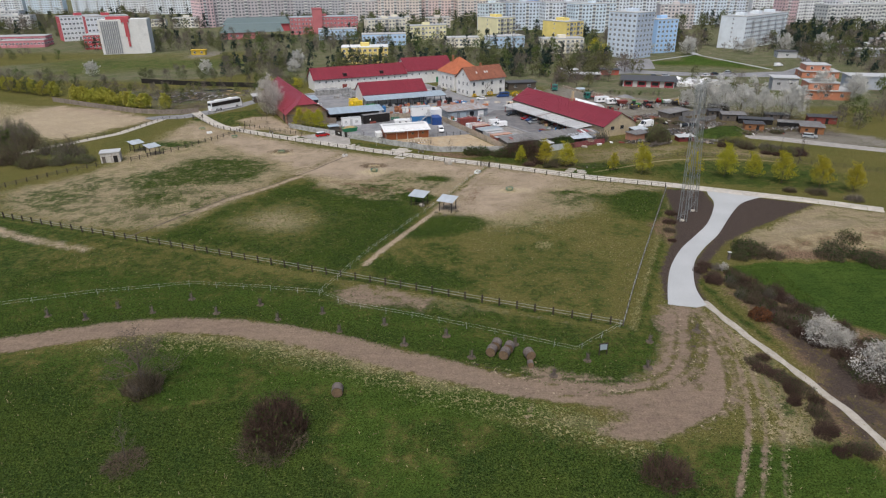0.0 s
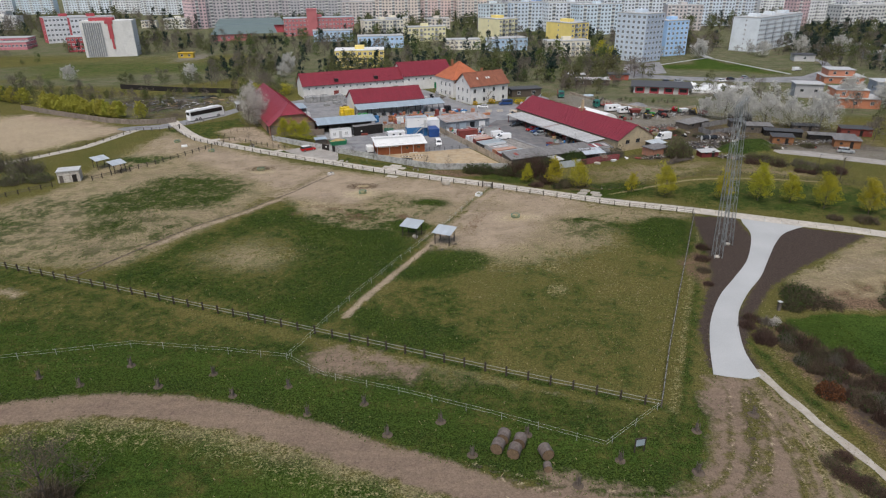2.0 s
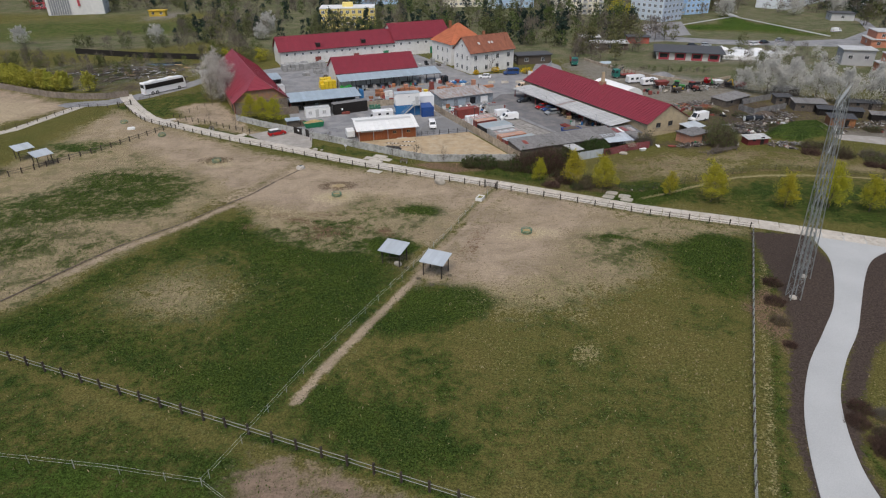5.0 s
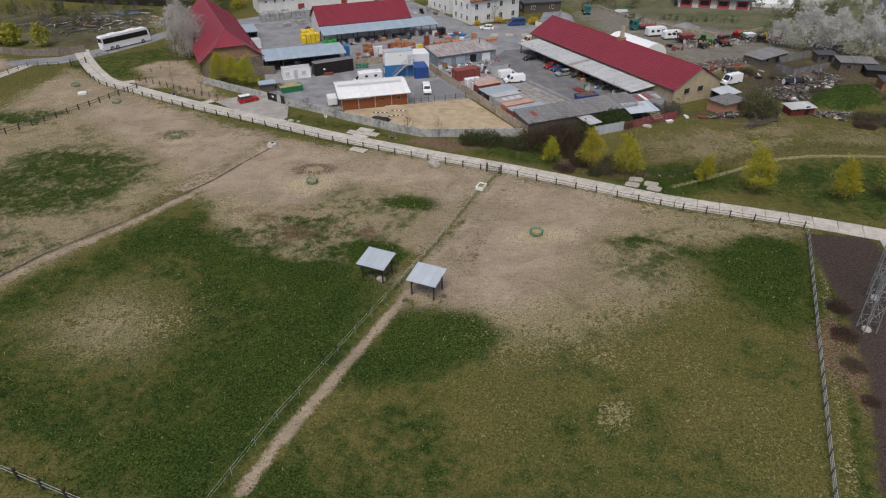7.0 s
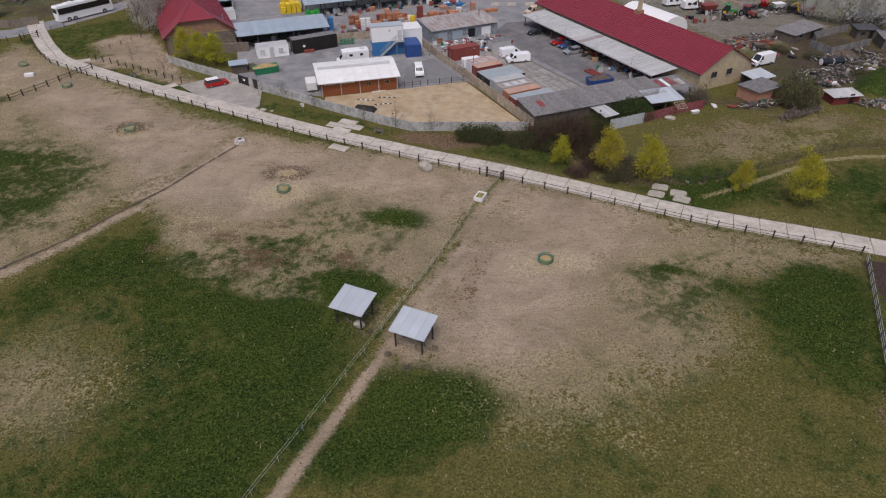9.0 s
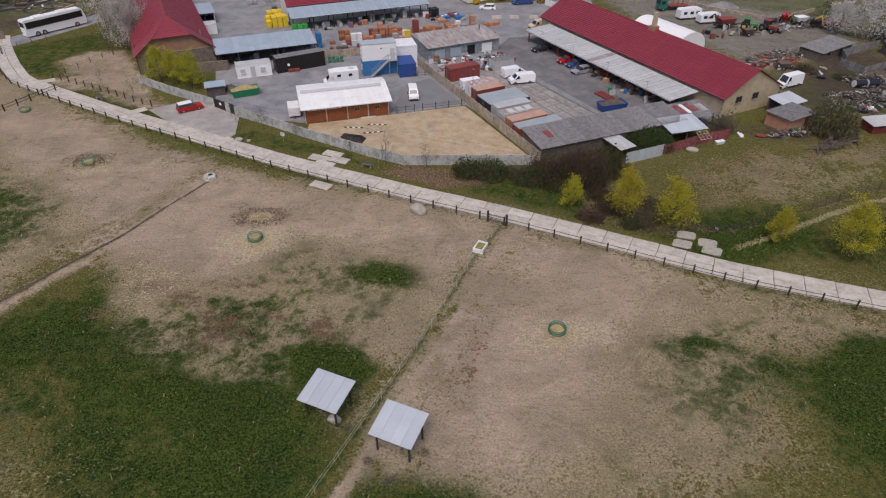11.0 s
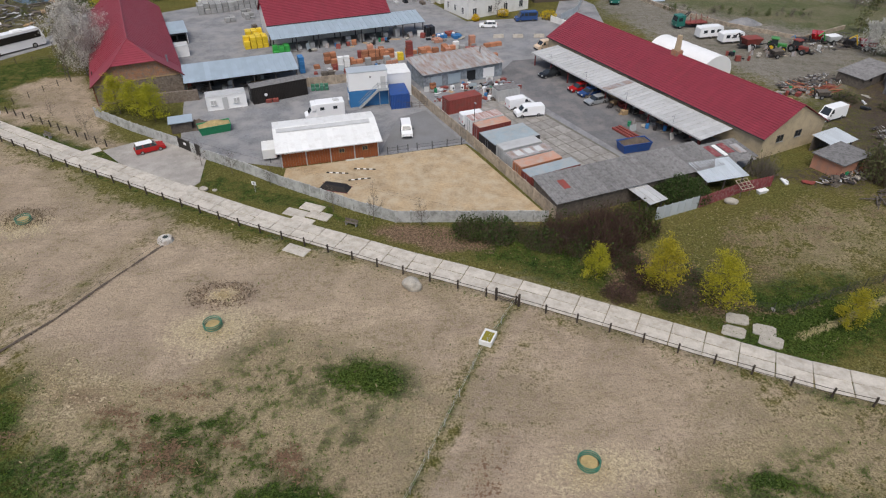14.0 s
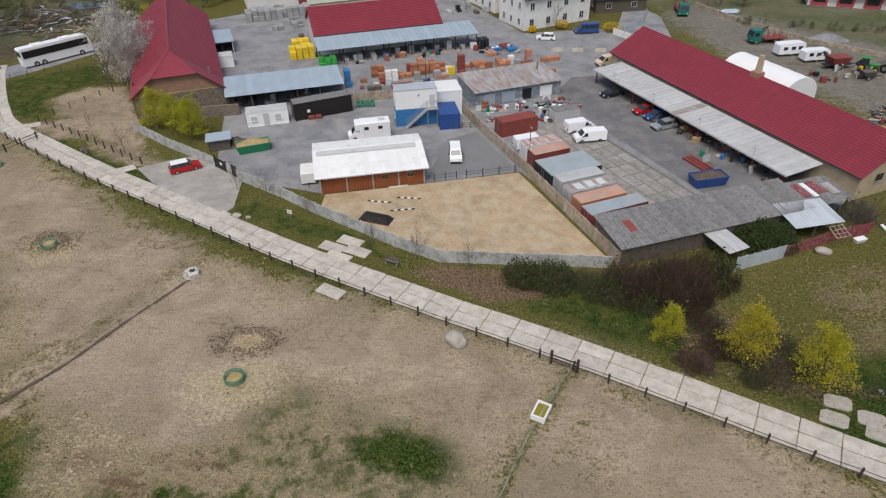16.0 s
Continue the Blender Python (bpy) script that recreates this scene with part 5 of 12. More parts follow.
fence([(1.5, 207.8), (9.0, 209.8)], 2.4, None, (0.5, 1.0), "arena_fence", "dark steel post fence at the arena's head", 1.3, 0.06, "dark_metal", "dark_metal", 0.02)
fence([(-1.2, 224.0), (3.2, 224.4), (5.4, 218.8)], 1.4, None, (0.4, 0.8, 1.1), "garden_fence", "low wooden rail fence round a weedy corner", 1.2, 0.05, "old_wood", "old_wood", 0.03)


# a narrow dark strip along the left paddock's wire
_fl = along(LEFT_FENCE, 0.5)
_fp = []
for _k, (_x, _y, _a) in enumerate(_fl):
    _u, _w = radians(_a), 0.15 + 0.05 * math.sin(_k * 1.3) + 0.04 * math.sin(_k * 0.37)
    _o = 0.08 * math.sin(_k * 0.21)
    for _s in (-1, 1):
        _fp.append((_x - math.sin(_u) * (_o + _s * _w), _y + math.cos(_u) * (_o + _s * _w), 0.075))
solid("furrow", MB().add(_fp, [(2 * k, 2 * k + 1, 2 * k + 3, 2 * k + 2)[::-1] for k in range(len(_fl) - 1)]), M["soil"], "narrow dark strip across the paddock", "furrow", kind="structure")


def panel_wall(pts, height, material, name, label, step=2.0, thick=0.1, post=0.11):
    w = thing(name, pts[0][0], pts[0][1], 0, label, "wall")
    ox, oy = pts[0]
    pl = MB().chamfered(-step / 2 + 0.02, -thick / 2, -0.2, step / 2 - 0.02, thick / 2, height, 0.02).mesh("panel")
    po = MB().chamfered(-post, -post, -0.2, post, post, height + 0.06, 0.03).mesh("post")
    for (ax, ay), (bx, by) in zip(pts, pts[1:]):
        d = math.hypot(bx - ax, by - ay)
        n = max(1, round(d / step))
        a = math.degrees(math.atan2(by - ay, bx - ax))
        for i in range(n):
            s = (i + 0.5) / n
            part("panel", pl, material, w, m=pose(ax - ox + (bx - ax) * s, ay - oy + (by - ay) * s, RNG.uniform(-0.04, 0.02), 0, 0, a) @ Matrix.Diagonal((d / n / step, 1, 1, 1)))
            part("post", po, material, w, m=pose(ax - ox + (bx - ax) * i / n, ay - oy + (by - ay) * i / n, 0, 0, 0, a))
    return w


panel_wall([(-54.2, 221.6), (-45.7, 215.6), (-36.0, 209.7)], 1.7, M["panel_concrete"], "concrete_wall", "grey precast concrete wall below the brick barn")
panel_wall([(-31.2, 205.8), (-29.6, 204.9), (-23.5, 201.2), (-17.9, 197.4), (-11.2, 193.4), (-6.5, 190.5), (-0.8, 187.6)], 1.7, M["panel_concrete"], "concrete_wall", "grey precast concrete wall along the track")
panel_wall([(-0.8, 187.6), (18.9, 187.4)], 1.7, M["panel_concrete"], "concrete_wall", "weathered grey concrete wall below the arena")
panel_wall([(19.8, 187.9), (16.6, 195.0), (9.4, 210.6), (3.6, 222.5), (-1.3, 233.4)], 1.9, M["tan_concrete"], "concrete_wall", "sandy brown concrete wall beside the arena", 2.6)
panel_wall([(-47, 226.6), (-38.5, 228.6)], 2.0, M["rubble"], "stone_wall", "low rubble stone wall beside the barn", 2.0, 0.5, 0.2)
panel_wall([(-22, 233.8), (-12.2, 236.6), (-5, 238)], 1.8, M["tan_concrete"], "concrete_wall", "brown wall behind the containers", 2.4)

gate = thing("yard_gate", -35.9, 209.6, -37.0, "dark brown steel yard gate standing shut", "gate")
part("gate_leaf", MB().box(0.1, -0.04, 0.1, 2.9, 0.04, 1.75), M["black_paint"], gate)
part("gate_leaf", MB().box(3.0, -0.04, 0.1, 4.3, 0.04, 1.75), M["panel_concrete"], gate)
part("notice", MB().box(1.4, -0.07, 0.9, 2.0, -0.045, 1.3), M["white_paint"], gate, "small white notice")
for x in (0.0, 2.95, 4.45):
    part("gate_post", MB().chamfered(x - 0.09, -0.09, -0.2, x + 0.09, 0.09, 1.95, 0.02), M["dark_metal"], gate)
part("wicket", MB().box(4.55, -0.04, 0.1, 5.55, 0.04, 1.9), M["black_paint"], gate)

# ---- buildings ----
def sheet_panel(width, length, style):
    """A roofing sheet: x across, y up the slope, z out. tile: stepped rows; wave: corrugated; seam: flat with a raised joint."""
    mb = MB()
    if style == "tile":
        n = max(2, round(length / 0.46))
        h = length / n
        for i in range(n):
            y0, y1 = i * h, (i + 1) * h
            mb.add([(0, y0, 0.10), (width, y0, 0.10), (width, y1, 0.012), (0, y1, 0.012), (0, y0, -0.03), (width, y0, -0.03)], [(0, 1, 2, 3), (4, 5, 1, 0)])
        mb.box(-0.02, 0, 0.0, 0.03, length, 0.08)
    elif style == "wave":
        n = max(4, round(width / 0.2))
        pts = []
        for i in range(n + 1):
            z = 0.05 * (1 if i % 2 else -1)
            pts += [(width * i / n, 0, z), (width * i / n, length, z + 0.015)]
        mb.add(pts, [(2 * i, 2 * i + 2, 2 * i + 3, 2 * i + 1) for i in range(n)])
    else:
        mb.box(0, 0, -0.02, width, length, 0.0)
        mb.box(-0.025, 0, 0.0, 0.025, length, 0.06)
    return mb.mesh("roof_sheet")


def slope(parent, a, b, c, material, style="tile", width=1.1, name="roof_sheet"):
    """Roofing sheets on the slope with the eave from a to b and c above a at the ridge."""
    a, b, c = Vector(a), Vector(b), Vector(c)
    u, v = (b - a), (c - a)
    n = max(1, round(u.length / width))
    w = u.length / n
    me = sheet_panel(w, v.length, style)
    ux = u.normalized()
    vz = ux.cross(v).normalized()
    vy = vz.cross(ux)
    for i in range(n):
        o = a + u * (i / n)
        m = Matrix(((ux.x, vy.x, vz.x, o.x), (ux.y, vy.y, vz.y, o.y), (ux.z, vy.z, vz.z, o.z), (0, 0, 0, 1)))
        part(name, me, material, parent, m=m)


def window(parent, x, z, w, h, wall_y, glass=None, frame_mat=None, face="front", depth=None, sill=True):
    """A window let into a wall: frame bars and a pane. face: which side of the building."""
    bars = MB()
    t = 0.06
    for r in ((-w / 2 - t, -h / 2 - t, w / 2 + t, -h / 2), (-w / 2 - t, h / 2, w / 2 + t, h / 2 + t), (-w / 2 - t, -h / 2, -w / 2, h / 2), (w / 2, -h / 2, w / 2 + t, h / 2), (-0.03, -h / 2, 0.03, h / 2)):
        bars.box(r[0], -0.05, r[1], r[2], 0.04, r[3])
    pane = MB().box(-w / 2, -0.02, -h / 2, w / 2, 0.03, h / 2)
    turn = {"front": 0, "right": 90, "back": 180, "left": -90}[face]
    m = {"front": pose(x, wall_y, z), "back": pose(x, wall_y, z, 0, 0, 180), "left": pose(wall_y, x, z, 0, 0, -90), "right": pose(wall_y, x, z, 0, 0, 90)}[face]
    fr = part("window", bars, frame_mat or M["white_paint"], parent, m=m)
    part("pane", pane, glass or M["glass"], fr)
    if sill:
        part("sill", MB().box(-w / 2 - 0.1, -0.14, -h / 2 - 0.1, w / 2 + 0.1, 0, -h / 2 - 0.05), M["panel_concrete"], fr)
    return fr


def gabled(name, x, y, a, W, L, eave, ridge, wall, roof, label, category="building", over=0.5, axis="y", style="tile", front=None, ridge_mat=None):
    """A house with a pitched roof. The ridge runs along local y (axis y) or along the front (axis x). Walls have a gable each end."""
    h = thing(name, x, y, a, label, category)
    t = 0.35
    if axis == "y":
        for n, yy in (("wall_front", 0.0), ("wall_back", L - t)):
            mb = MB()
            pts = [(0, -0.3), (W, -0.3), (W, eave), (W / 2, ridge - 0.12), (0, eave)]
            mb.add([(px, yy, pz) for px, pz in pts] + [(px, yy + t, pz) for px, pz in pts],
                   [(0, 1, 2, 3, 4), (9, 8, 7, 6, 5)] + [(i, 5 + i, 5 + (i + 1) % 5, (i + 1) % 5) for i in range(5)])
            part("wall", mb, front if (front and n == "wall_front") else wall, h)
        for xx in (0.0, W - t):
            part("wall", MB().box(xx, t, -0.3, xx + t, L - t, eave), wall, h)
        e = over * (ridge - eave) / (W / 2)
        slope(h, (-over, L + over, eave - e), (-over, -over, eave - e), (W / 2, L + over, ridge), roof, style)
        slope(h, (W + over, -over, eave - e), (W + over, L + over, eave - e), (W / 2, -over, ridge), roof, style)
        part("ridge_cap", MB().cyl((W / 2, -over, ridge + 0.02), (W / 2, L + over, ridge + 0.02), 0.13, n=6), ridge_mat or roof, h)
        for s in (0, 1):
            xx = -over - 0.06 if s == 0 else W + over + 0.06
            part("gutter", MB().cyl((xx, -over, eave - e - 0.05), (xx, L + over, eave - e - 0.05), 0.09, n=5), M["dark_metal"], h)
    else:
        for xx in (0.0, W - t):
            mb = MB()
            pts = [(0, -0.3), (L, -0.3), (L, eave), (L / 2, ridge - 0.12), (0, eave)]
            mb.add([(xx, py, pz) for py, pz in pts] + [(xx + t, py, pz) for py, pz in pts],
                   [(4, 3, 2, 1, 0), (5, 6, 7, 8, 9)] + [((i + 1) % 5, 5 + (i + 1) % 5, 5 + i, i) for i in range(5)])
            part("wall", mb, wall, h)
        for yy in (0.0, L - t):
            part("wall", MB().box(t, yy, -0.3, W - t, yy + t, eave), front if (front and yy == 0.0) else wall, h)
        e = over * (ridge - eave) / (L / 2)
        slope(h, (-over, -over, eave - e), (W + over, -over, eave - e), (-over, L / 2, ridge), roof, style)
        slope(h, (W + over, L + over, eave - e), (-over, L + over, eave - e), (W + over, L / 2, ridge), roof, style)
        part("ridge_cap", MB().cyl((-over, L / 2, ridge + 0.02), (W + over, L / 2, ridge + 0.02), 0.13, n=6), ridge_mat or roof, h)
        part("gutter", MB().cyl((-over, -over - 0.06, eave - e - 0.05), (W + over, -over - 0.06, eave - e - 0.05), 0.09, n=5), M["dark_metal"], h)
    return h


def lean_to(name, x, y, a, W, D, z_front, z_back, roof, label, posts=5, style="seam", post_mat="dark_metal", back=None, sides=False, category="shelter", sheet=1.0):
    """An open shed: posts in front, a single-pitch roof of sheets on beams, a wall behind where there is one."""
    s = thing(name, x, y, a, label, category)
    for i in range(posts):
        px = 0.2 + (W - 0.4) * i / max(1, posts - 1)
        part("post", MB().chamfered(px - 0.1, 0.25, -0.2, px + 0.1, 0.45, z_front - 0.1, 0.02), M[post_mat], s)
        if back is None:
            part("post", MB().chamfered(px - 0.1, D - 0.45, -0.2, px + 0.1, D - 0.25, z_back - 0.1, 0.02), M[post_mat], s)
    part("beam", MB().box(0, 0.25, z_front - 0.25, W, 0.45, z_front - 0.06), M[post_mat], s)
    part("beam", MB().box(0, D - 0.45, z_back - 0.25, W, D - 0.25, z_back - 0.06), M[post_mat], s)
    if back:
        part("back_wall", MB().box(0.05, D - 0.22, -0.2, W - 0.05, D - 0.04, z_back - 0.08), M[back], s)
        if sides:
            for px in (0.05, W - 0.2):
                part("side_wall", MB().profile([(0, -0.2), (D - 0.3, -0.2), (D - 0.3, z_back - 0.1), (0, z_front - 0.1)], 0, 0.14), M[back], s, m=pose(px + 0.14, 0.1, 0, 0, 0, 90))
    slope(s, (-0.2, -0.3, z_front), (W + 0.2, -0.3, z_front), (-0.2, D + 0.1, z_back + 0.02), roof, style, sheet)
    return s


def container(name, x, y, a, W, D, H, material, label, ribs=True, roof_mat=None, doors=True, category="container"):
    """A steel container: corner posts, ribbed walls, roof, door bars."""
    c = thing(name, x, y, a, label, category)
    part("body", MB().box(0.06, 0.06, 0.08, W - 0.06, D - 0.06, H - 0.08), material, c)
    fr = MB()
    for px in (0, W - 0.14):
        for py in (0, D - 0.14):
            fr.box(px, py, 0, px + 0.14, py + 0.14, H - 0.02)
    for py in (0, D - 0.12):
        fr.box(0.14, py, 0, W - 0.14, py + 0.12, 0.14)
        fr.box(0.14, py, H - 0.14, W - 0.14, py + 0.12, H - 0.02)
    part("corner_frame", fr, material, c)
    if ribs:
        k = int(W / 0.3)
        for y0, y1 in ((0.07, 0.015), (D - 0.07, D - 0.015)):
            prof = []
            for i in range(k):
                px, st_ = 0.15 + (W - 0.3) * i / k, (W - 0.3) / k
                prof += [(px, y0), (px + st_ * 0.2, y1), (px + st_ * 0.6, y1), (px + st_ * 0.8, y0)]
            m_ = len(prof)
            part("ribbed_side", MB().add([(x_, y_, 0.14) for x_, y_ in prof] + [(x_, y_, H - 0.14) for x_, y_ in prof], [(i, i + 1, m_ + i + 1, m_ + i) for i in range(m_ - 1)]), material, c)
    part("roof", MB().box(0.02, 0.02, H - 0.08, W - 0.02, D - 0.02, H), roof_mat or material, c)
    if doors:
        d = part("door", MB().box(-0.02, 0.16, 0.15, 0.06, D / 2 - 0.01, H - 0.16).box(-0.02, D / 2 + 0.01, 0.15, 0.06, D - 0.16, H - 0.16), material, c)
        part("lock_bar", MB().cyl((-0.05, D / 2 - 0.3, 0.2), (-0.05, D / 2 - 0.3, H - 0.2), 0.03).cyl((-0.05, D / 2 + 0.3, 0.2), (-0.05, D / 2 + 0.3, H - 0.2), 0.03), M["metal_grey"], d)
    return c


# the brick barn with a half-hipped red roof
A = 24.4
bb = thing("brick_barn", -55.64, 226.19, A, "old brick barn with a half-hipped red sheet roof", "barn")
W, Lb, ev, rg, hip, hz = 14.63, 50.0, 3.9, 9.6, 4.4, 6.72
hx = (hz - ev) / (rg - ev) * W / 2
part("front_wall", MB().box(0, 0, -0.3, W, 0.5, ev - 0.15), M["rubble"], bb, "rubble stone front wall")
fg = MB()
pts = [(0.1, ev - 0.15), (W - 0.1, ev - 0.15), (W - hx, hz - 0.1), (hx, hz - 0.1)]
fg.add([(px, 0.08, pz) for px, pz in pts] + [(px, 0.45, pz) for px, pz in pts], [(0, 1, 2, 3), (7, 6, 5, 4)] + [(i, 4 + i, 4 + (i + 1) % 4, (i + 1) % 4) for i in range(4)])
part("gable", fg, M["brick"], bb, "bare brick gable")
part("string_course", MB().box(0, -0.06, ev - 0.3, W, 0.0, ev - 0.1), M["fresh_wood"], bb)
for xx in (0.0, W - 0.5):
    part("side_wall", MB().box(xx, 0.5, -0.3, xx + 0.5, Lb, ev), M["brick"], bb)
part("back_wall", MB().box(0.5, Lb - 0.5, -0.3, W - 0.5, Lb, ev), M["brick"], bb)
rb = MB()
o = 0.6
eo = ev - o * (rg - ev) / (W / 2)
rb.add([(-o, -o, eo), (hx, -o, hz), (W / 2, hip, rg), (W / 2, Lb + o, rg), (-o, Lb + o, eo)], [(4, 3, 2, 1, 0)])
rb.add([(W + o, -o, eo), (W - hx, -o, hz), (W / 2, hip, rg), (W / 2, Lb + o, rg), (W + o, Lb + o, eo)], [(0, 1, 2, 3, 4)])
part("roof_deck", rb, M["roof_red"], bb)
tri = MB().stepped(((hx, -o - 0.03, hz), (W - hx, -o - 0.03, hz)), ((W / 2 - 0.02, hip, rg + 0.02), (W / 2 + 0.02, hip, rg + 0.02)), 11, 0.06)
part("hip_roof", tri, M["roof_red"], bb)
slope(bb, (-o, Lb + o, eo + 0.03), (-o, hip, eo + 0.03), (W / 2, Lb + o, rg + 0.03), M["roof_red"], "seam", 1.1)
slope(bb, (W + o, hip, eo + 0.03), (W + o, Lb + o, eo + 0.03), (W / 2, hip, rg + 0.03), M["roof_red"], "seam", 1.1)
part("ridge_cap", MB().cyl((W / 2, hip, rg + 0.06), (W / 2, Lb + o, rg + 0.06), 0.16), M["roof_red"], bb)
for s in (hx, W - hx):
    part("hip_cap", MB().cyl((s, -o, hz + 0.05), (W / 2, hip, rg + 0.05), 0.11), M["roof_red"], bb)
    part("verge", MB().cyl((-o if s == hx else W + o, -o, eo + 0.04), (s, -o, hz + 0.04), 0.1), M["red_steel"], bb)
part("downpipe", MB().cyl((-0.1, -0.12, 0), (-0.1, -0.12, ev - 0.1), 0.08), M["red_steel"], bb)
part("vent", MB().cyl((W - 1.6, 3.0, ev + 0.8), (W - 1.6, 3.0, ev + 2.3), 0.14).cyl((W - 1.6, 3.0, ev + 2.2), (W - 1.6, 3.0, ev + 2.5), 0.22), M["metal_grey"], bb)
part("arch_door", MB().box(-0.08, 4.5, 0, 0.02, 7.5, 2.8).cyl((-0.08, 6.0, 2.8), (0.02, 6.0, 2.8), 1.5, n=14), M["black_paint"], bb, "dark arched barn doorway")

# grey sheet-roofed open shed beside the barn
c1 = lean_to("open_shed", -40.6, 228.9, 20, 20.2, 7.6, 3.1, 3.9, M["sheet_blue"], "long open shed with a blue-grey sheet roof", 6, back="old_wood", post_mat="old_wood")
container("site_cabin", -51.5, 250.6, 24, 4.2, 3.0, 2.4, M["white_paint"], "low white cabin beside the brick barn", ribs=False, roof_mat=M["sheet_light"], category="cabin")
lean_to("small_shed", -54.6, 258.6, 24, 4.6, 8.0, 2.7, 3.1, M["sheet_blue"], "small shed with a pale blue sheet roof", 3, back="white_paint", sides=True)
cab = container("site_cabin", -35.42, 223.23, 19.5, 6.77, 2.5, 2.69, M["white_paint"], "white site cabin with two windows", ribs=False, roof_mat=M["sheet_light"], doors=False, category="cabin")
window(cab, 1.2, 1.45, 0.9, 0.8, 0.03, glass=M["sheet_light"])
window(cab, 5.1, 1.45, 0.9, 0.8, 0.03, glass=M["sheet_light"])
part("door", MB().box(2.7, -0.02, 0.12, 3.6, 0.05, 2.2), M["sheet_light"], cab)
bc = container("storage_container", -28.04, 225.97, 28.0, 10.05, 2.6, 3.1, M["black_paint"], "long dark brown storage container", roof_mat=M["fibre_cement"])
part("round_sign", MB().cyl((2.4, -0.02, 1.5), (2.4, 0.03, 1.5), 0.28, n=12), M["white_paint"], bc)

# the wooden stable with a white roof
sg = thing("stable", -18.3, 202.4, 14.7, "brown timber stable with a white sheet roof", "stable")
SW, SD, SH = 14.4, 8.6, 2.75
for i in range(4):
    x0, x1 = SW * i / 4, SW * (i + 1) / 4
    k = 9
    for j in range(k):
        part("board", MB().box(x0 + 0.12 + (x1 - x0 - 0.2) * j / k, -0.02 - 0.01 * (j % 2), 0.05, x0 + 0.1 + (x1 - x0 - 0.2) * (j + 1) / k, 0.08, SH - 0.1), M["stable_wood"], sg)
    part("frame_post", MB().chamfered(x0 - 0.08, -0.06, -0.2, x0 + 0.08, 0.1, SH, 0.02), M["sheet_light"], sg)
part("frame_post", MB().chamfered(SW - 0.1, -0.06, -0.2, SW + 0.06, 0.1, SH, 0.02), M["sheet_light"], sg)
for xx in (0.05, SW - 0.15):
    part("side_wall", MB().box(xx, 0.1, -0.1, xx + 0.1, SD, SH), M["stable_wood"], sg)
part("back_wall", MB().box(0.1, SD - 0.1, -0.1, SW - 0.1, SD, SH), M["stable_wood"], sg)
for xx in (8.9, 12.4):
    window(sg, xx, 1.7, 0.75, 0.6, -0.04, frame_mat=M["fresh_wood"], sill=False)
part("banner", MB().box(0.5, -0.1, 2.25, 6.2, -0.05, 2.6), M["white_paint"], sg, "white banner with rows of dark bars")
for k in range(9):
    part("banner_bar", MB().box(0.8 + 0.58 * k, -0.115, 2.33, 1.15 + 0.58 * k, -0.105, 2.52), M["car_dark"], sg)
slope(sg, (-0.7, -0.8, 2.85), (SW + 0.6, -0.8, 2.85), (-0.7, 5.6, 3.95), M["sheet_white"], "seam", 1.0)
slope(sg, (SW + 0.6, SD + 0.5, 3.45), (-0.7, SD + 0.5, 3.45), (SW + 0.6, 5.6, 3.95), M["sheet_white"], "seam", 1.0)
part("roof_light", MB().add([(-0.2, 4.2, 3.80), (SW - 0.4, 4.2, 3.80), (SW - 0.4, 5.2, 3.97), (-0.2, 5.2, 3.97)], [(0, 1, 2, 3)]), M["sheet_light"], sg, "grey translucent strip in the roof")
part("gutter", MB().cyl((-0.7, -0.86, 2.8), (SW + 0.6, -0.86, 2.8), 0.08), M["sheet_light"], sg)
part("ground_beam", MB().box(9.3, -0.5, 0.05, 12.0, -0.3, 0.25), M["tape"], sg)

# two-storey container office with a stair
of = thing("container_office", -10.65, 224.4, 14.0, "two-storey container office, blue below and white above", "office")
part("lower_body", MB().chamfered(0, 0, 0, 6.87, 2.76, 3.0, 0.06), M["blue_paint"], of, "blue lower storey")
part("upper_body", MB().chamfered(0, 0, 3.02, 6.87, 2.76, 6.2, 0.06), M["white_paint"], of, "white upper storey")
part("roof_edge", MB().box(-0.05, -0.05, 6.18, 6.92, 2.81, 6.3), M["sheet_grey"], of)
window(of, 1.4, 4.7, 0.8, 0.8, -0.02, face="left")
window(of, 1.4, 1.6, 0.8, 0.9, -0.02, face="left")
part("door", MB().box(5.6, -0.05, 3.1, 6.5, -0.005, 5.2), M["sheet_light"], of)
part("wall_lamp", MB().chamfered(3.7, -0.12, 5.2, 3.95, -0.01, 5.4, 0.03), M["dark_metal"], of)
st = part("stair", MB().box(1.5, -1.05, 0, 2.0, -0.05, 0.08), M["galvanised"], of, "galvanised steel stair")
for i in range(13):
    f = i / 13
    part("step", MB().box(1.6 + 3.4 * f, -1.0, 0.1 + 2.95 * f, 1.95 + 3.4 * f, -0.1, 0.15 + 2.95 * f), M["galvanised"], st)
for yy in (-1.0, -0.1):
    part("stringer", MB().cyl((1.5, yy, 0.0), (5.1, yy, 3.05), 0.07), M["galvanised"], st)
    part("handrail", MB().cyl((1.5, yy, 1.0), (5.1, yy, 4.1), 0.035).cyl((5.1, yy, 4.1), (6.85, yy, 4.1), 0.035).cyl((5.1, yy, 3.05), (5.1, yy, 4.1), 0.035).cyl((6.85, yy, 3.05), (6.85, yy, 4.1), 0.035), M["galvanised"], st)
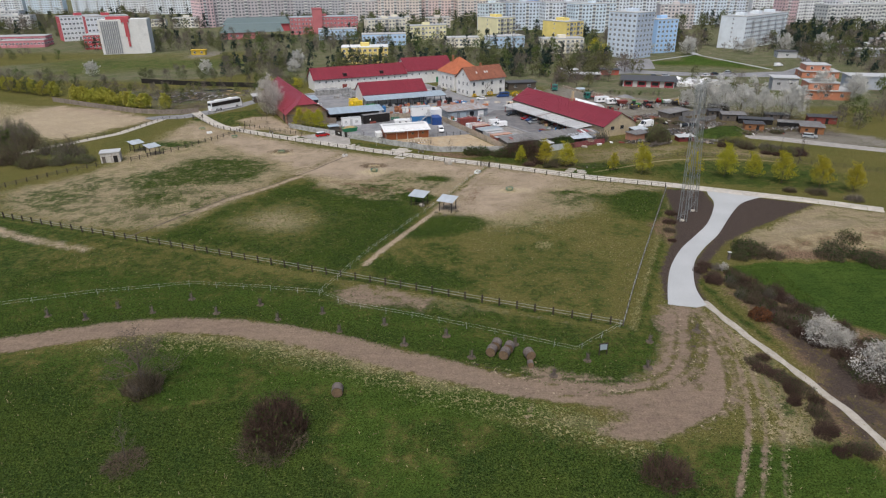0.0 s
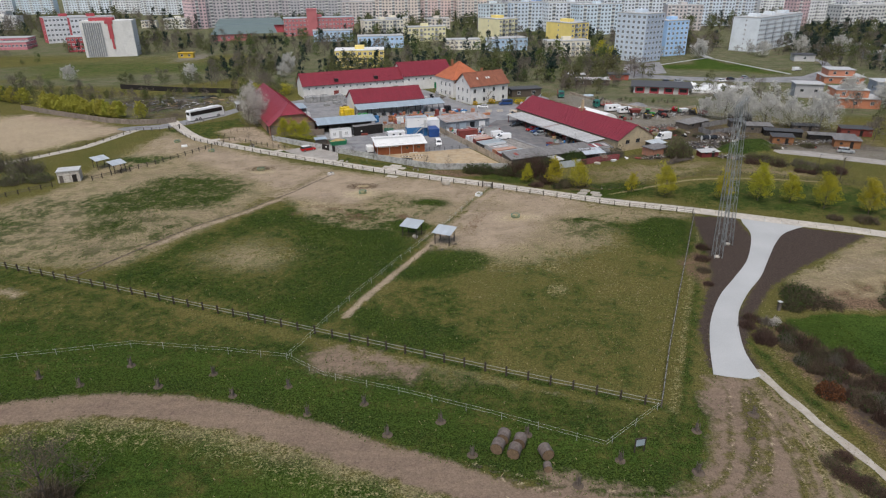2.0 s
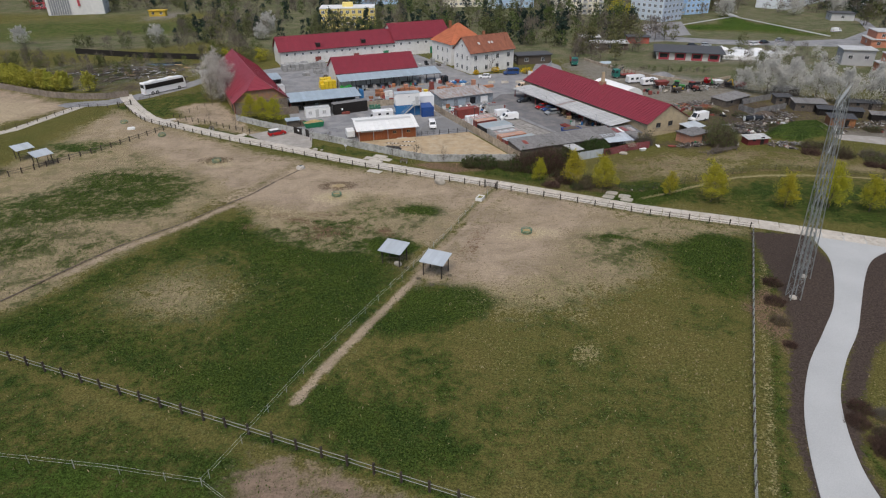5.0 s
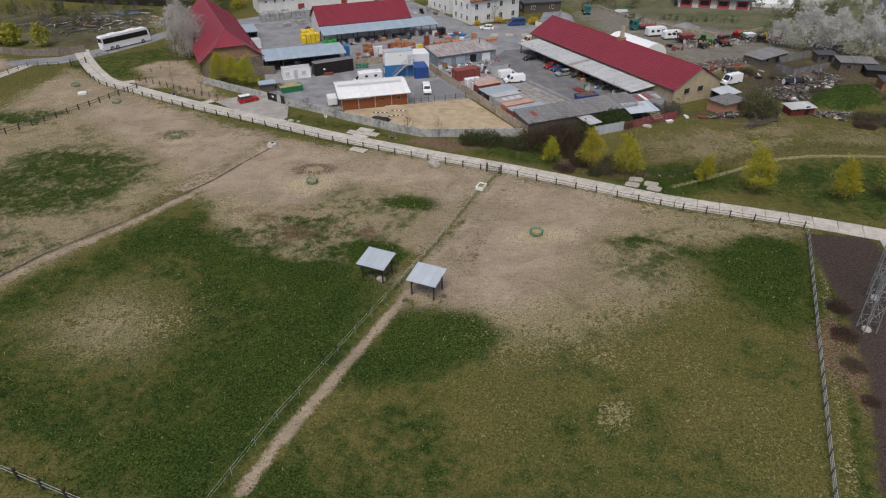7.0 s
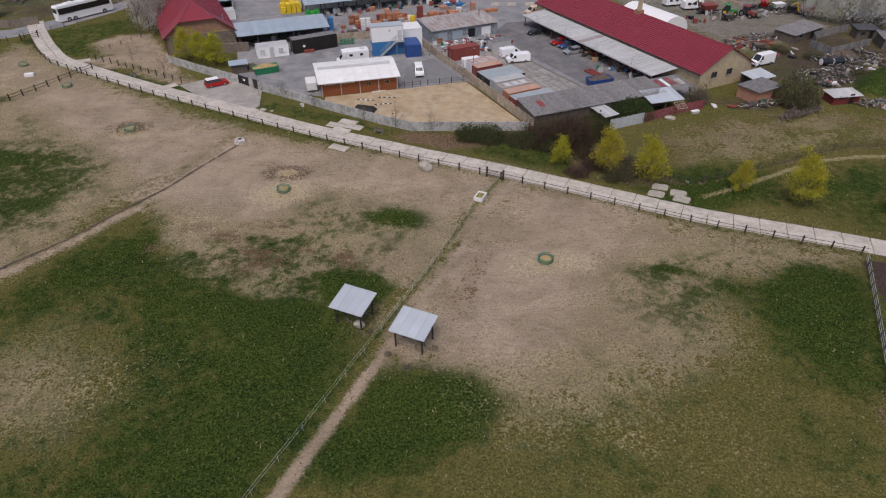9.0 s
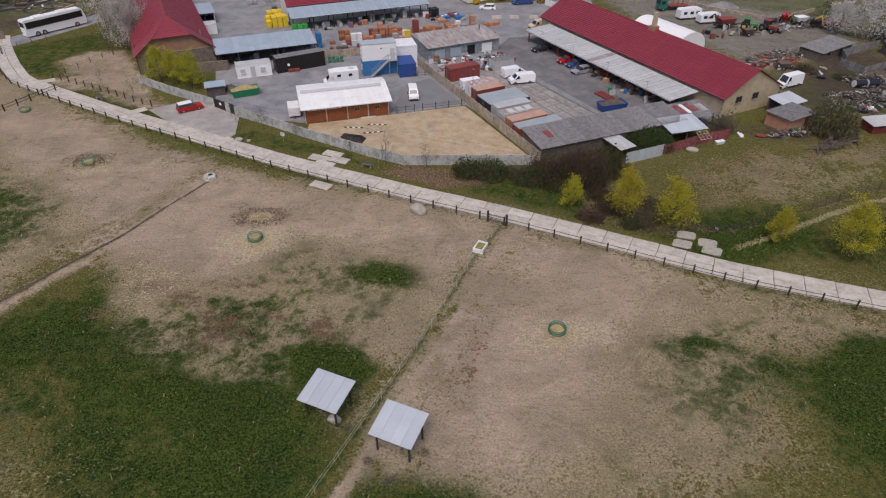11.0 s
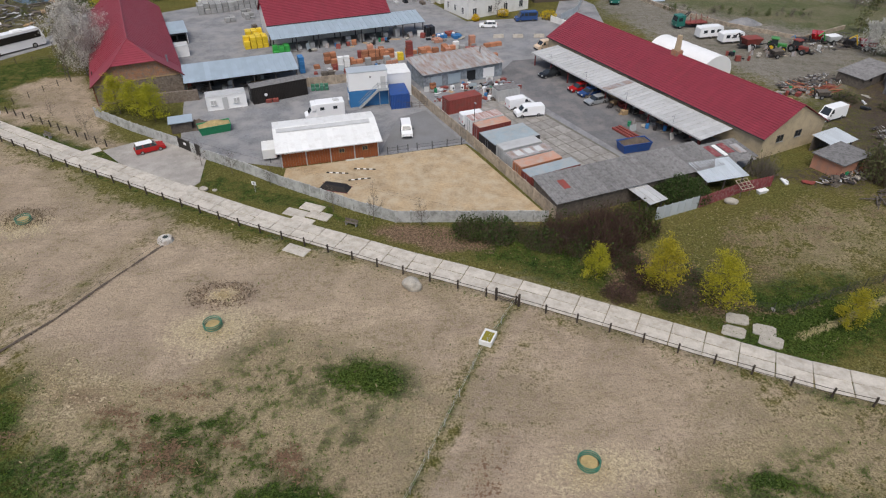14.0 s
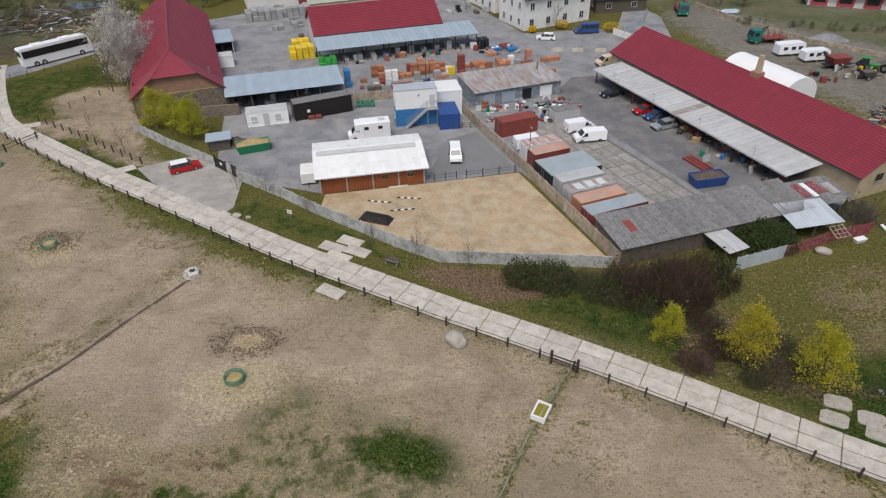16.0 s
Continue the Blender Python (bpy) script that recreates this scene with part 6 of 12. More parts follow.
part("landing", MB().box(5.0, -1.05, 2.95, 6.9, -0.05, 3.05).box(5.1, -1.0, 0, 5.2, -0.9, 2.95).box(6.7, -1.0, 0, 6.8, -0.9, 2.95), M["galvanised"], of)
ww = container("white_store", -8.2, 228.0, 14, 8.4, 5.0, 4.4, M["white_paint"], "white store with a flat white roof", ribs=False, roof_mat=M["sheet_white"], doors=False, category="store")
container("blue_container", -3.4, 223.4, 13, 3.4, 5.2, 2.7, M["deep_blue"], "dark blue steel container", doors=False)

# workshop with graffiti and a rusty roof
wk = thing("workshop", 2.19, 232.6, 24.3, "grey tin workshop with faded paint and a rusty roof", "workshop")
part("wall", MB().box(0, 0, -0.2, 16.6, 0.15, 2.9), M["graffiti"], wk)
part("wall", MB().box(0, 8.0, -0.2, 16.6, 8.15, 3.3), M["rusty_sheet"], wk)
for xx in (0.0, 16.45):
    part("wall", MB().box(xx, 0.15, -0.2, xx + 0.15, 8.0, 2.95), M["graffiti"], wk)
slope(wk, (-0.3, -0.5, 2.9), (16.9, -0.5, 2.9), (-0.3, 8.5, 3.5), M["rusty_sheet"], "wave", 1.0)
for xx, w_, c_ in ((1.5, 2.2, "sheet_blue"), (5.0, 2.6, "sheet_blue"), (9.0, 1.8, "car_dark"), (12.5, 2.4, "white_paint")):
    part("painted_panel", MB().box(xx, -0.06, 0.3, xx + w_, -0.01, 2.2), M[c_], wk)
part("pipe", MB().cyl((14.6, 5.5, 3.2), (14.6, 5.5, 4.5), 0.1), M["dark_metal"], wk)

# hall with the red roof and the long canopy
ha = gabled("hall", -31.9, 259.3, 21.2, 27.2, 13.0, 4.6, 8.4, M["white_plaster"], M["roof_red"], "white hall with a red sheet roof", "hall", axis="x")
lean_to("canopy", -29.95, 253.0, 21.2, 34.1, 6.3, 3.2, 4.2, M["sheet_blue"], "long canopy with a pale blue-grey sheet roof", 8, post_mat="dark_metal")

# the big barn with the canopy
GA = 26.8
br = gabled("red_roofed_barn", 52.97, 203.84, GA, 13.58, 54.7, 3.62, 7.42, M["cream_plaster"], M["roof_red"], "long barn with cream walls and a red sheet roof", "barn", over=0.35, axis="y")
for wx in (3.6, 7.6):
    window(br, wx, 2.7, 1.3, 1.0, -0.04, frame_mat=M["old_wood"])
part("chimney", MB().frustum((6.35, 25.5, 7.25, 26.4), 6.4, (6.5, 25.65, 7.1, 26.25), 10.6), M["cream_plaster"], br, "tall tapering chimney of pale render")
part("chimney_base", MB().box(6.1, 25.2, 6.9, 7.5, 26.7, 8.0), M["brick"], br)
cn = thing("barn_canopy", 53.8, 201.6, 27.1, "deep canopy with pale sheet roof on dark red posts", "canopy")
for i in range(9):
    yy = 8.4 + 43.6 * i / 8
    part("post", MB().chamfered(-6.3, yy - 0.1, -0.2, -6.1, yy + 0.1, 2.45, 0.02), M["red_steel"], cn)
    part("rafter", MB().add([(-6.5, yy - 0.08, 2.34), (-6.5, yy + 0.08, 2.34), (-0.1, yy + 0.08, 2.74), (-0.1, yy - 0.08, 2.74), (-6.5, yy - 0.08, 2.52), (-6.5, yy + 0.08, 2.52), (-0.1, yy + 0.08, 2.92), (-0.1, yy - 0.08, 2.92)],
                            [(3, 2, 1, 0), (4, 5, 6, 7), (0, 1, 5, 4), (1, 2, 6, 5), (2, 3, 7, 6), (3, 0, 4, 7)]), M["red_steel"], cn)
    if i % 2 == 1:
        part("lamp_arm", MB().cyl((-6.4, yy, 2.5), (-6.4, yy, 3.9), 0.035).cyl((-6.4, yy, 3.9), (-6.9, yy, 3.95), 0.06), M["metal_grey"], cn)
slope(cn, (-6.64, 52.83, 2.57), (-6.64, 7.65, 2.57), (-0.12, 52.83, 2.99), M["sheet_light"], "seam", 1.05)
part("eaves_board", MB().box(-6.70, 7.65, 2.38, -6.66, 52.83, 2.62), M["sheet_light"], cn)
part("patch_sheet", MB().add([(-6.6, 29.6, 2.64), (-6.6, 31.0, 2.64), (-0.3, 31.0, 3.05), (-0.3, 29.6, 3.05), (-6.6, 29.6, 2.60), (-6.6, 31.0, 2.60), (-0.3, 31.0, 3.01), (-0.3, 29.6, 3.01)], [(3, 2, 1, 0), (4, 5, 6, 7), (0, 1, 5, 4), (1, 2, 6, 5), (2, 3, 7, 6), (3, 0, 4, 7)]), M["rusty_sheet"], cn, "one darker weathered sheet across the canopy")

# white tunnel tent behind the barn
tt = thing("tunnel_tent", 54.8, 235.6, GA, "white fabric tunnel tent", "tent")
tm = MB()
R_, LT, k = 4.2, 15.0, 14
ring = [(R_ - R_ * math.cos(math.pi * i / k), 4.3 * math.sin(math.pi * i / k) ** 0.8) for i in range(k + 1)]
nb = 12
pts = [(x, LT * j / nb, z * (1.0 if j % 2 == 0 else 0.985)) for j in range(nb + 1) for x, z in ring]
tm.add(pts, [(j * (k + 1) + i, (j + 1) * (k + 1) + i, (j + 1) * (k + 1) + i + 1, j * (k + 1) + i + 1) for j in range(nb) for i in range(k)])
tm.add([(x, 0, z) for x, z in ring], [tuple(range(k, -1, -1))])
tm.add([(x, LT, z) for x, z in ring], [tuple(range(k + 1))])
part("cover", tm, M["tent_white"], tt)

# long shed with corrugated fibre-cement roof
fs = thing("long_shed", 19.7, 187.42, 22.0, "long low shed with a grey corrugated fibre-cement roof", "shed")
part("wall", MB().box(0.3, 0.2, -0.2, 26.8, 0.4, 2.5), M["old_wood"], fs)
part("wall", MB().box(0.3, 6.1, -0.2, 26.8, 6.3, 3.0), M["old_wood"], fs)
for xx in (0.3, 26.6):
    part("wall", MB().box(xx, 0.4, -0.2, xx + 0.2, 6.1, 2.6), M["old_wood"], fs)
slope(fs, (0, -0.2, 2.65), (27.1, -0.2, 2.65), (0, 6.57, 3.25), M["fibre_cement"], "wave", 1.0)
part("patch", MB().box(2.6, 2.4, 0.0, 3.6, 4.4, 0.05), M["rust_red"], fs, "red sheet laid on the roof", m=pose(0, 0, 2.74, 5.06, 0, 0))
ps = lean_to("patched_shed", *[v for v in (Matrix.Translation((19.7, 187.42, 0)) @ pose(0, 0, 0, 0, 0, 22) @ Vector((27.3, 0.6, 0)))[:2]], 22, 6.4, 5.0, 2.35, 2.85, M["fibre_cement"], "low shed roofed with patched grey, white and red sheets", 3, style="wave", post_mat="old_wood", back="old_wood")
for xx, yy, w_, d_, c_ in ((0.4, 1.6, 1.1, 2.8, "red_sheet"), (1.8, 1.4, 0.7, 3.0, "sheet_white"), (2.8, 1.8, 1.2, 2.6, "red_sheet"), (4.4, 1.2, 1.4, 2.4, "rusty_sheet")):
    part("patch", MB().box(xx, yy, 0.0, xx + w_, yy + d_, 0.04), M[c_], ps, m=pose(0, 0, 2.45, 5.3, 0, 0))

# store boxes between the wall and the lane
KEEP_LIGHTS = []
for k, (x, y, w_, d_, h_, c_, r_, lab) in enumerate((
        (10.3, 213.0, 5.8, 2.4, 2.5, "white_paint", "striped_sheet", "white steel store with a rust-striped roof"),
        (11.3, 210.6, 5.8, 2.3, 2.4, "rust_red", "salmon_sheet", "red steel store with a faded salmon roof"),
        (13.3, 204.7, 8.0, 5.0, 2.3, "dark_metal", "sheet_dull", "open store under a wide dull blue-grey sheet roof"),
        (14.4, 202.3, 6.6, 2.3, 2.7, "sheet_light", "sheet_light", "pale grey steel store with a dusty roof"),
        (15.4, 199.9, 7.0, 2.3, 2.5, "sheet_light", "rusty_sheet", "grey store with pale roof lights"),
        (16.4, 197.4, 6.9, 2.3, 2.5, "orange_brick", "salmon_sheet", "orange-red steel store with a faded roof"),
        (17.4, 194.9, 8.4, 2.4, 2.35, "rust_red", "sheet_dull", "red store with a dull grey-blue sheet roof"))):
    st_ = container("store_container", x, y, 26, w_, d_, h_, M[c_], lab, roof_mat=M[r_], category="container")
    if "roof lights" in lab:
        KEEP_LIGHTS.append(st_)
for _x in (1.2, 2.9, 4.6):
    for _q in KEEP_LIGHTS:
        part("roof_light", MB().box(_x, 0.4, 2.52, _x + 1.1, 1.9, 2.56), M["lamp_glass"], _q)
container("shipping_container", 6.6, 220.9, 26, 6.5, 2.5, 2.6, M["rust_red"], "faded red shipping container")
container("grey_container", 15.6, 226.2, 24, 4.4, 2.5, 2.2, M["sheet_light"], "light grey steel container by the vans", roof_mat=M["fibre_cement"])

# metal shed, red panel fence and the hut by the meadow
panel_wall([(32.8, 187.5), (39.2, 190.3)], 1.9, M["sheet_grey"], "tin_fence", "grey sheet-metal fence panels on dark posts", 1.25, 0.04, 0.08)
lean_to("tin_porch", 31.9, 188.2, 28, 2.7, 5.0, 2.1, 2.4, M["sheet_light"], "pale tin porch roof behind a metal fence", 2, post_mat="old_wood")
panel_wall([(39.4, 190.4), (43.4, 192.5), (46.7, 194.3), (51.5, 195.9)], 1.7, M["red_sheet"], "panel_fence", "scratched dull red steel fence panels", 1.8, 0.05, 0.06)
tr_ = lean_to("tin_roof", 41.2, 193.4, 16, 6.2, 4.4, 2.3, 2.8, M["sheet_grey"], "patched tin lean-to of grey and red sheets", 3, post_mat="old_wood", style="wave")
for xx, yy, w_, d_, c_ in ((3.6, 0.2, 2.2, 1.9, "red_sheet"), (3.4, 2.3, 1.6, 2.0, "red_sheet"), (1.0, 2.4, 2.0, 1.5, "sheet_white"), (1.2, 3.0, 0.8, 0.9, "car_dark"), (4.9, 2.4, 1.3, 1.8, "sheet_light")):
    part("patch", MB().box(xx, yy, 2.36 + (0.02 if c_ == "car_dark" else 0), xx + w_, yy + d_, 2.39 + (0.02 if c_ == "car_dark" else 0)), M[c_], tr_, m=pose(0, 0, -0.22, 6.3, 0, 0))
wf_ = thing("window_frame", 45.7, 192.4, 20, "old wooden lattice frame leaning on the lean-to", "frame")
for k in range(4):
    part("bar", MB().chamfered(0, 0.55 * k - 0.04, 0, 2.0, 0.55 * k + 0.04, 0.07, 0.01), M["tan_concrete"], wf_, m=pose(0, 0, 1.5, 22, 0, 0))
for k in range(4):
    part("bar", MB().chamfered(0.64 * k, 0.0, -0.05, 0.64 * k + 0.08, 1.7, 0.0, 0.01), M["tan_concrete"], wf_, m=pose(0, 0, 1.5, 22, 0, 0))
part("prop", MB().cyl((0.2, 0.3, -0.05), (0.2, 0.3, 1.6), 0.04, n=5).cyl((1.8, 0.3, -0.05), (1.8, 0.3, 1.6), 0.04, n=5), M["old_wood"], wf_)
ph = container("brick_hut", 61.7, 197.4, 30, 5.8, 4.4, 2.4, M["pink_plaster"], "small hut of orange-pink render with a flat roof", ribs=False, roof_mat=M["tar_roof"], doors=False, category="hut")
part("roof_slab", MB().box(-0.4, -0.4, 2.4, 6.6, 4.6, 2.55), M["fibre_cement"], ph)
part("door", MB().box(4.2, -0.02, 0.1, 5.1, 0.08, 1.9), M["old_wood"], ph)
lean_to("tin_lean_to", 63.6, 203.4, 28, 5.0, 3.6, 2.3, 2.7, M["sheet_grey"], "tin lean-to behind the hut", 2, back="old_wood", style="wave")

# the white house with the tiled roof
wh = gabled("white_house", 12.3, 277.6, 31, 18.6, 11.0, 7.4, 11.8, M["white_plaster"], M["roof_brown"], "two-storey white house with a red-brown tiled roof", "house", axis="x", over=0.6)
for wx in (2.0, 6.6, 11.4, 16.2):
    for wz in (1.7, 5.2):
        window(wh, wx, wz, 1.1, 1.5, -0.03)
for wy in (2.2, 5.5, 8.8):
    for wz in (1.7, 5.2):
        window(wh, wy, wz, 0.9, 1.4, -0.03, face="left")
window(wh, 5.5, 8.9, 0.8, 1.0, -0.03, face="left")
for xx in (5.0, 9.4, 10.6):
    part("skylight", MB().box(-0.35, -0.5, 0.0, 0.35, 0.5, 0.1), M["lamp_glass"], wh, m=pose(xx, 2.6, 9.6, 38, 0, 0))
part("chimney", MB().chamfered(9.4, 6.2, 10.4, 10.2, 7.0, 13.0, 0.04), M["orange_brick"], wh)
wb = thing("house_wing", 5.6, 292.2, 31, "rear wing of the white house with an orange hipped roof", "house")
part("wall", MB().box(0, 0, -0.3, 15.0, 14.0, 7.8), M["white_plaster"], wb)
for f_ in range(4):
    cor = [(-0.6, -0.6), (15.6, -0.6), (15.6, 14.6), (-0.6, 14.6)]
    (ax, ay), (bx_, by_) = cor[f_], cor[(f_ + 1) % 4]
    hm = MB().stepped(((ax, ay, 7.5), (bx_, by_, 7.5)), ((ax + (7.5 - ax) * 0.97, ay + (7.0 - ay) * 0.97, 13.9), (bx_ + (7.5 - bx_) * 0.97, by_ + (7.0 - by_) * 0.97, 13.9)), 14, 0.07)
    part("roof_slope", hm, M["roof_orange"], wb)
part("chimney", MB().chamfered(4.6, 8.4, 11.0, 5.5, 9.3, 14.6, 0.04), M["orange_brick"], wb)
for wy in (2.5, 6.0, 9.5):
    for wz in (1.7, 5.2):
        window(wb, wy, wz, 0.9, 1.4, -0.03, face="left")

# the long white farm building and its taller end
lb = gabled("long_farm_building", -58.2, 293.6, 24, 47.0, 12.0, 5.4, 9.6, M["white_plaster"], M["roof_red"], "long white farm building with a red sheet roof", "farm building", axis="x")
for k in range(15):
    window(lb, 2.5 + 3.05 * k, 3.9, 0.7, 0.7, -0.03, sill=False)
for k in (3, 8, 12):
    part("door", MB().box(4 + 3.05 * k, -0.05, 0, 6.2 + 3.05 * k, 0.02, 2.4), M["rust_red"] if k != 12 else M["green_paint"], lb)
for k in (14, 32):
    part("hatch", MB().box(k, 0.2, 6.0, k + 1.6, 2.0, 7.2), M["black_paint"], lb)
lc = gabled("farm_wing", -16.4, 311.6, 24, 24.0, 16.0, 6.4, 11.4, M["white_plaster"], M["roof_red"], "taller white farm wing with a red sheet roof", "farm building", axis="x")
for k in range(6):
    window(lc, 2.5 + 3.6 * k, 4.6, 0.8, 0.8, -0.03, sill=False)
part("door", MB().box(15.0, -0.05, 0, 17.2, 0.02, 2.6), M["green_paint"], lc)

# two pairs of field shelters and the hut in the paddock
def field_shelter(x, y, a, group):
    s = thing("field_shelter", x, y, a, "open field shelter with a pale sheet roof on dark posts", "shelter", group)
    for px, py, h in ((-1.8, -1.5, 2.5), (1.8, -1.5, 2.5), (-1.8, 1.5, 2.9), (1.8, 1.5, 2.9)):
        part("post", MB().chamfered(px - 0.09, py - 0.09, -0.3, px + 0.09, py + 0.09, h, 0.02), M["post_wood"], s)
        sx, sy = -np.sign(px), -np.sign(py)
        part("brace", MB().cyl((px, py, h - 0.8), (px + sx * 0.7, py, h - 0.1), 0.05, n=4), M["post_wood"], s)
        part("brace", MB().cyl((px, py, h - 0.8), (px, py + sy * 0.7, h - 0.1), 0.05, n=4), M["post_wood"], s)
    for py, h in ((-1.5, 2.5), (1.5, 2.9)):
        part("beam", MB().box(-2.1, py - 0.07, h - 0.02, 2.1, py + 0.07, h + 0.14), M["post_wood"], s)
    slope(s, (-2.35, -2.1, 2.62), (2.35, -2.1, 2.62), (-2.35, 2.1, 3.2), M["sheet_grey"], "seam", 1.17)
    s.scale = (0.85, 0.85, 0.96)
    return s


field_shelter(-5.5, 140.6, -24, "shelters in the middle")
field_shelter(1.15, 136.9, -24, "shelters in the middle")
field_shelter(-95.0, 192.0, 52, "shelters by the hut")
field_shelter(-88.2, 187.6, 52, "shelters by the hut")
hu = thing("field_hut", -99.2, 177.8, 20, "small weathered white block hut with a flat roof", "hut")
part("wall", MB().box(0, 0, -0.2, 5.2, 4.0, 2.9), M["hut_plaster"], hu)
part("roof_slab", MB().box(-0.15, -0.2, 2.9, 5.35, 4.15, 3.1), M["sheet_light"], hu)
part("doorway", MB().box(3.4, -0.03, 0, 4.5, 0.06, 2.0), M["black_paint"], hu)
part("doorway", MB().box(0.4, -0.03, 0, 1.3, 0.06, 1.9), M["old_wood"], hu)

# ---- trees and bushes ----
def tree_parts(seed, height, radius, leaves, leaf, bare=0.25, trunk=0.12, limbs=9, twigs=6, droop=0.0, squash=1.0, wood="bark", crown="leaf_green", spread=0.42, fill=0.0):
    """A tapered trunk with limbs and twigs, and a crown of many small leaves round the twig ends. Returns two meshes."""
    r = np.random.default_rng(seed)
    wood_mb = MB()
    tips = []

    def limb(p, d, length, r0, depth):
        d = d.normalized()
        q = p
        k = 3 if depth < 2 else 2
        for j in range(k):
            bend = Vector(r.normal(0, 0.16, 3))
            bend.z += 0.08 - droop
            d2 = (d + bend).normalized()
            nq = q + d2 * (length / k)
            wood_mb.cyl(q, nq, r0 * (1 - j / k * 0.7), r0 * (1 - (j + 1) / k * 0.7), 5 if depth < 2 else 3, False)
            q, d = nq, d2
            if depth >= 1:
                tips.append((q, length * 0.45))
            if depth < 2 and (j > 0 or depth > 0):
                for _ in range(twigs // 3 + 1):
                    side = Vector(r.normal(0, 1, 3))
                    side.z = abs(side.z) * 0.6
                    limb(q, d * 0.7 + side.normalized() * 0.8, length * r.uniform(0.35, 0.6), r0 * 0.35, depth + 1)
        tips.append((q, length * 0.3))

    top = Vector((r.normal(0, 0.03) * height, r.normal(0, 0.03) * height, height * 0.62))
    wood_mb.cyl((0, 0, -0.3), top * 0.5, trunk, trunk * 0.7, 7, False)
    wood_mb.cyl(top * 0.5, top, trunk * 0.7, trunk * 0.35, 6, False)
    for i in range(limbs):
        f = bare + (1 - bare) * i / limbs
        p = top * f
        a = i * 2.4 + r.uniform(-0.4, 0.4)
        up = 0.35 + 0.9 * f
        limb(p, Vector((math.cos(a), math.sin(a), up)), radius * r.uniform(0.75, 1.1) * (1.05 - 0.35 * f), trunk * 0.42, 0)
    limb(top, Vector((0, 0, 1)), height * 0.36, trunk * 0.35, 0)
    me_w = wood_mb.mesh("trunk")
    me_w.materials.append(M[wood])
    pts = np.array([tuple(t[0]) for t in tips])
    rad = np.array([t[1] for t in tips])
    i = r.integers(0, len(pts), leaves)
    c = pts[i] + r.normal(0, 1, (leaves, 3)) * (rad[i] * spread)[:, None] * np.array([1, 1, 0.8 * squash])
    if fill:
        m = int(leaves * fill)
        f = r.uniform(0, 1, m) ** 0.8
        a = r.uniform(0, 2 * math.pi, m)
        wide = np.sin(math.pi * np.clip(0.2 + 0.78 * f, 0, 1)) ** 0.9 * (1 + 0.35 * np.sin(3 * a + seed) * np.cos(7 * f + seed))
        q = np.sqrt(r.uniform(0.15, 1, m)) * wide * radius * 0.92
        c[:m] = np.stack([q * np.cos(a), q * np.sin(a), height * (bare * 0.7 + 0.05 + (0.97 - bare * 0.7) * f)], -1) + r.normal(0, 0.12 * radius, (m, 3)) * (1, 1, 0.7)
    c[:, 2] = np.maximum(c[:, 2], 0.15)
    me_c = leaf_mesh("crown", c, leaf, r, M[crown])
    return me_w, me_c


def leaf_mesh(name, c, size, r, material, thin=0.7):
    n = len(c)
    u = r.normal(0, 1, (n, 3))
    u /= np.linalg.norm(u, axis=1)[:, None]
    w = r.normal(0, 1, (n, 3))
    v = np.cross(u, w)
    v /= np.linalg.norm(v, axis=1)[:, None] + 1e-9
    s = size * r.uniform(0.6, 1.35, (n, 1))
    q = np.stack([c - u * s, c - v * s * thin, c + u * s, c + v * s * thin], 1).reshape(-1, 3)
    me = bpy.data.meshes.new(name)
    me.from_pydata(q.tolist(), [], np.arange(4 * n).reshape(-1, 4).tolist())
    me.materials.append(material)
    return me


def twig_mesh(name, seed, radius, height, count, material, width=0.03, flat_top=0.0, lean=0.5):
    """A thicket: thin stems that rise from the ground, fork and spread to a ragged dome."""
    r = np.random.default_rng(seed)
    v, f = [], []
    for _ in range(count):
        a, q = r.uniform(0, 2 * math.pi), math.sqrt(r.uniform(0, 1))
        lump = 0.78 + 0.22 * math.sin(3 * a + seed) * math.cos(2 * a + 1.3 * seed)
        b = np.array([math.cos(a) * q * radius * 0.9 * lump, math.sin(a) * q * radius * 0.9 * lump, -0.05])
        h = height * (1 - 0.55 * q ** 2) * r.uniform(0.55, 1.1) * (0.85 + 0.15 * math.sin(5 * a + seed))
        d = np.array([math.cos(a) * q * lean, math.sin(a) * q * lean, 1.0]) + r.normal(0, 0.28, 3)
        d /= np.linalg.norm(d)
        p = b
        w = width * r.uniform(0.7, 1.4)
        side = np.cross(d, r.normal(0, 1, 3))
        side /= np.linalg.norm(side)
        for k in range(3):
            e = p + d * h / 3
            n = len(v)
            w2 = w * (0.75 if k < 2 else 0.2)
            v += [p - side * w, p + side * w, e + side * w2, e - side * w2]
            f.append((n, n + 1, n + 2, n + 3))
            for _t in range(2):
                dd = d + r.normal(0, 0.65, 3)
                dd /= np.linalg.norm(dd)
                t = e + dd * h * r.uniform(0.15, 0.4)
                t[2] = max(t[2], 0.05)
                n = len(v)
                v += [e - side * w2 * 0.8, e + side * w2 * 0.8, t]
                f.append((n, n + 1, n + 2))
            p, w = e, w2
            d = d + r.normal(0, 0.22, 3)
            d /= np.linalg.norm(d)
    me = bpy.data.meshes.new(name)
    me.from_pydata([tuple(q) for q in v], [], f)
    me.materials.append(M[material])
    return me


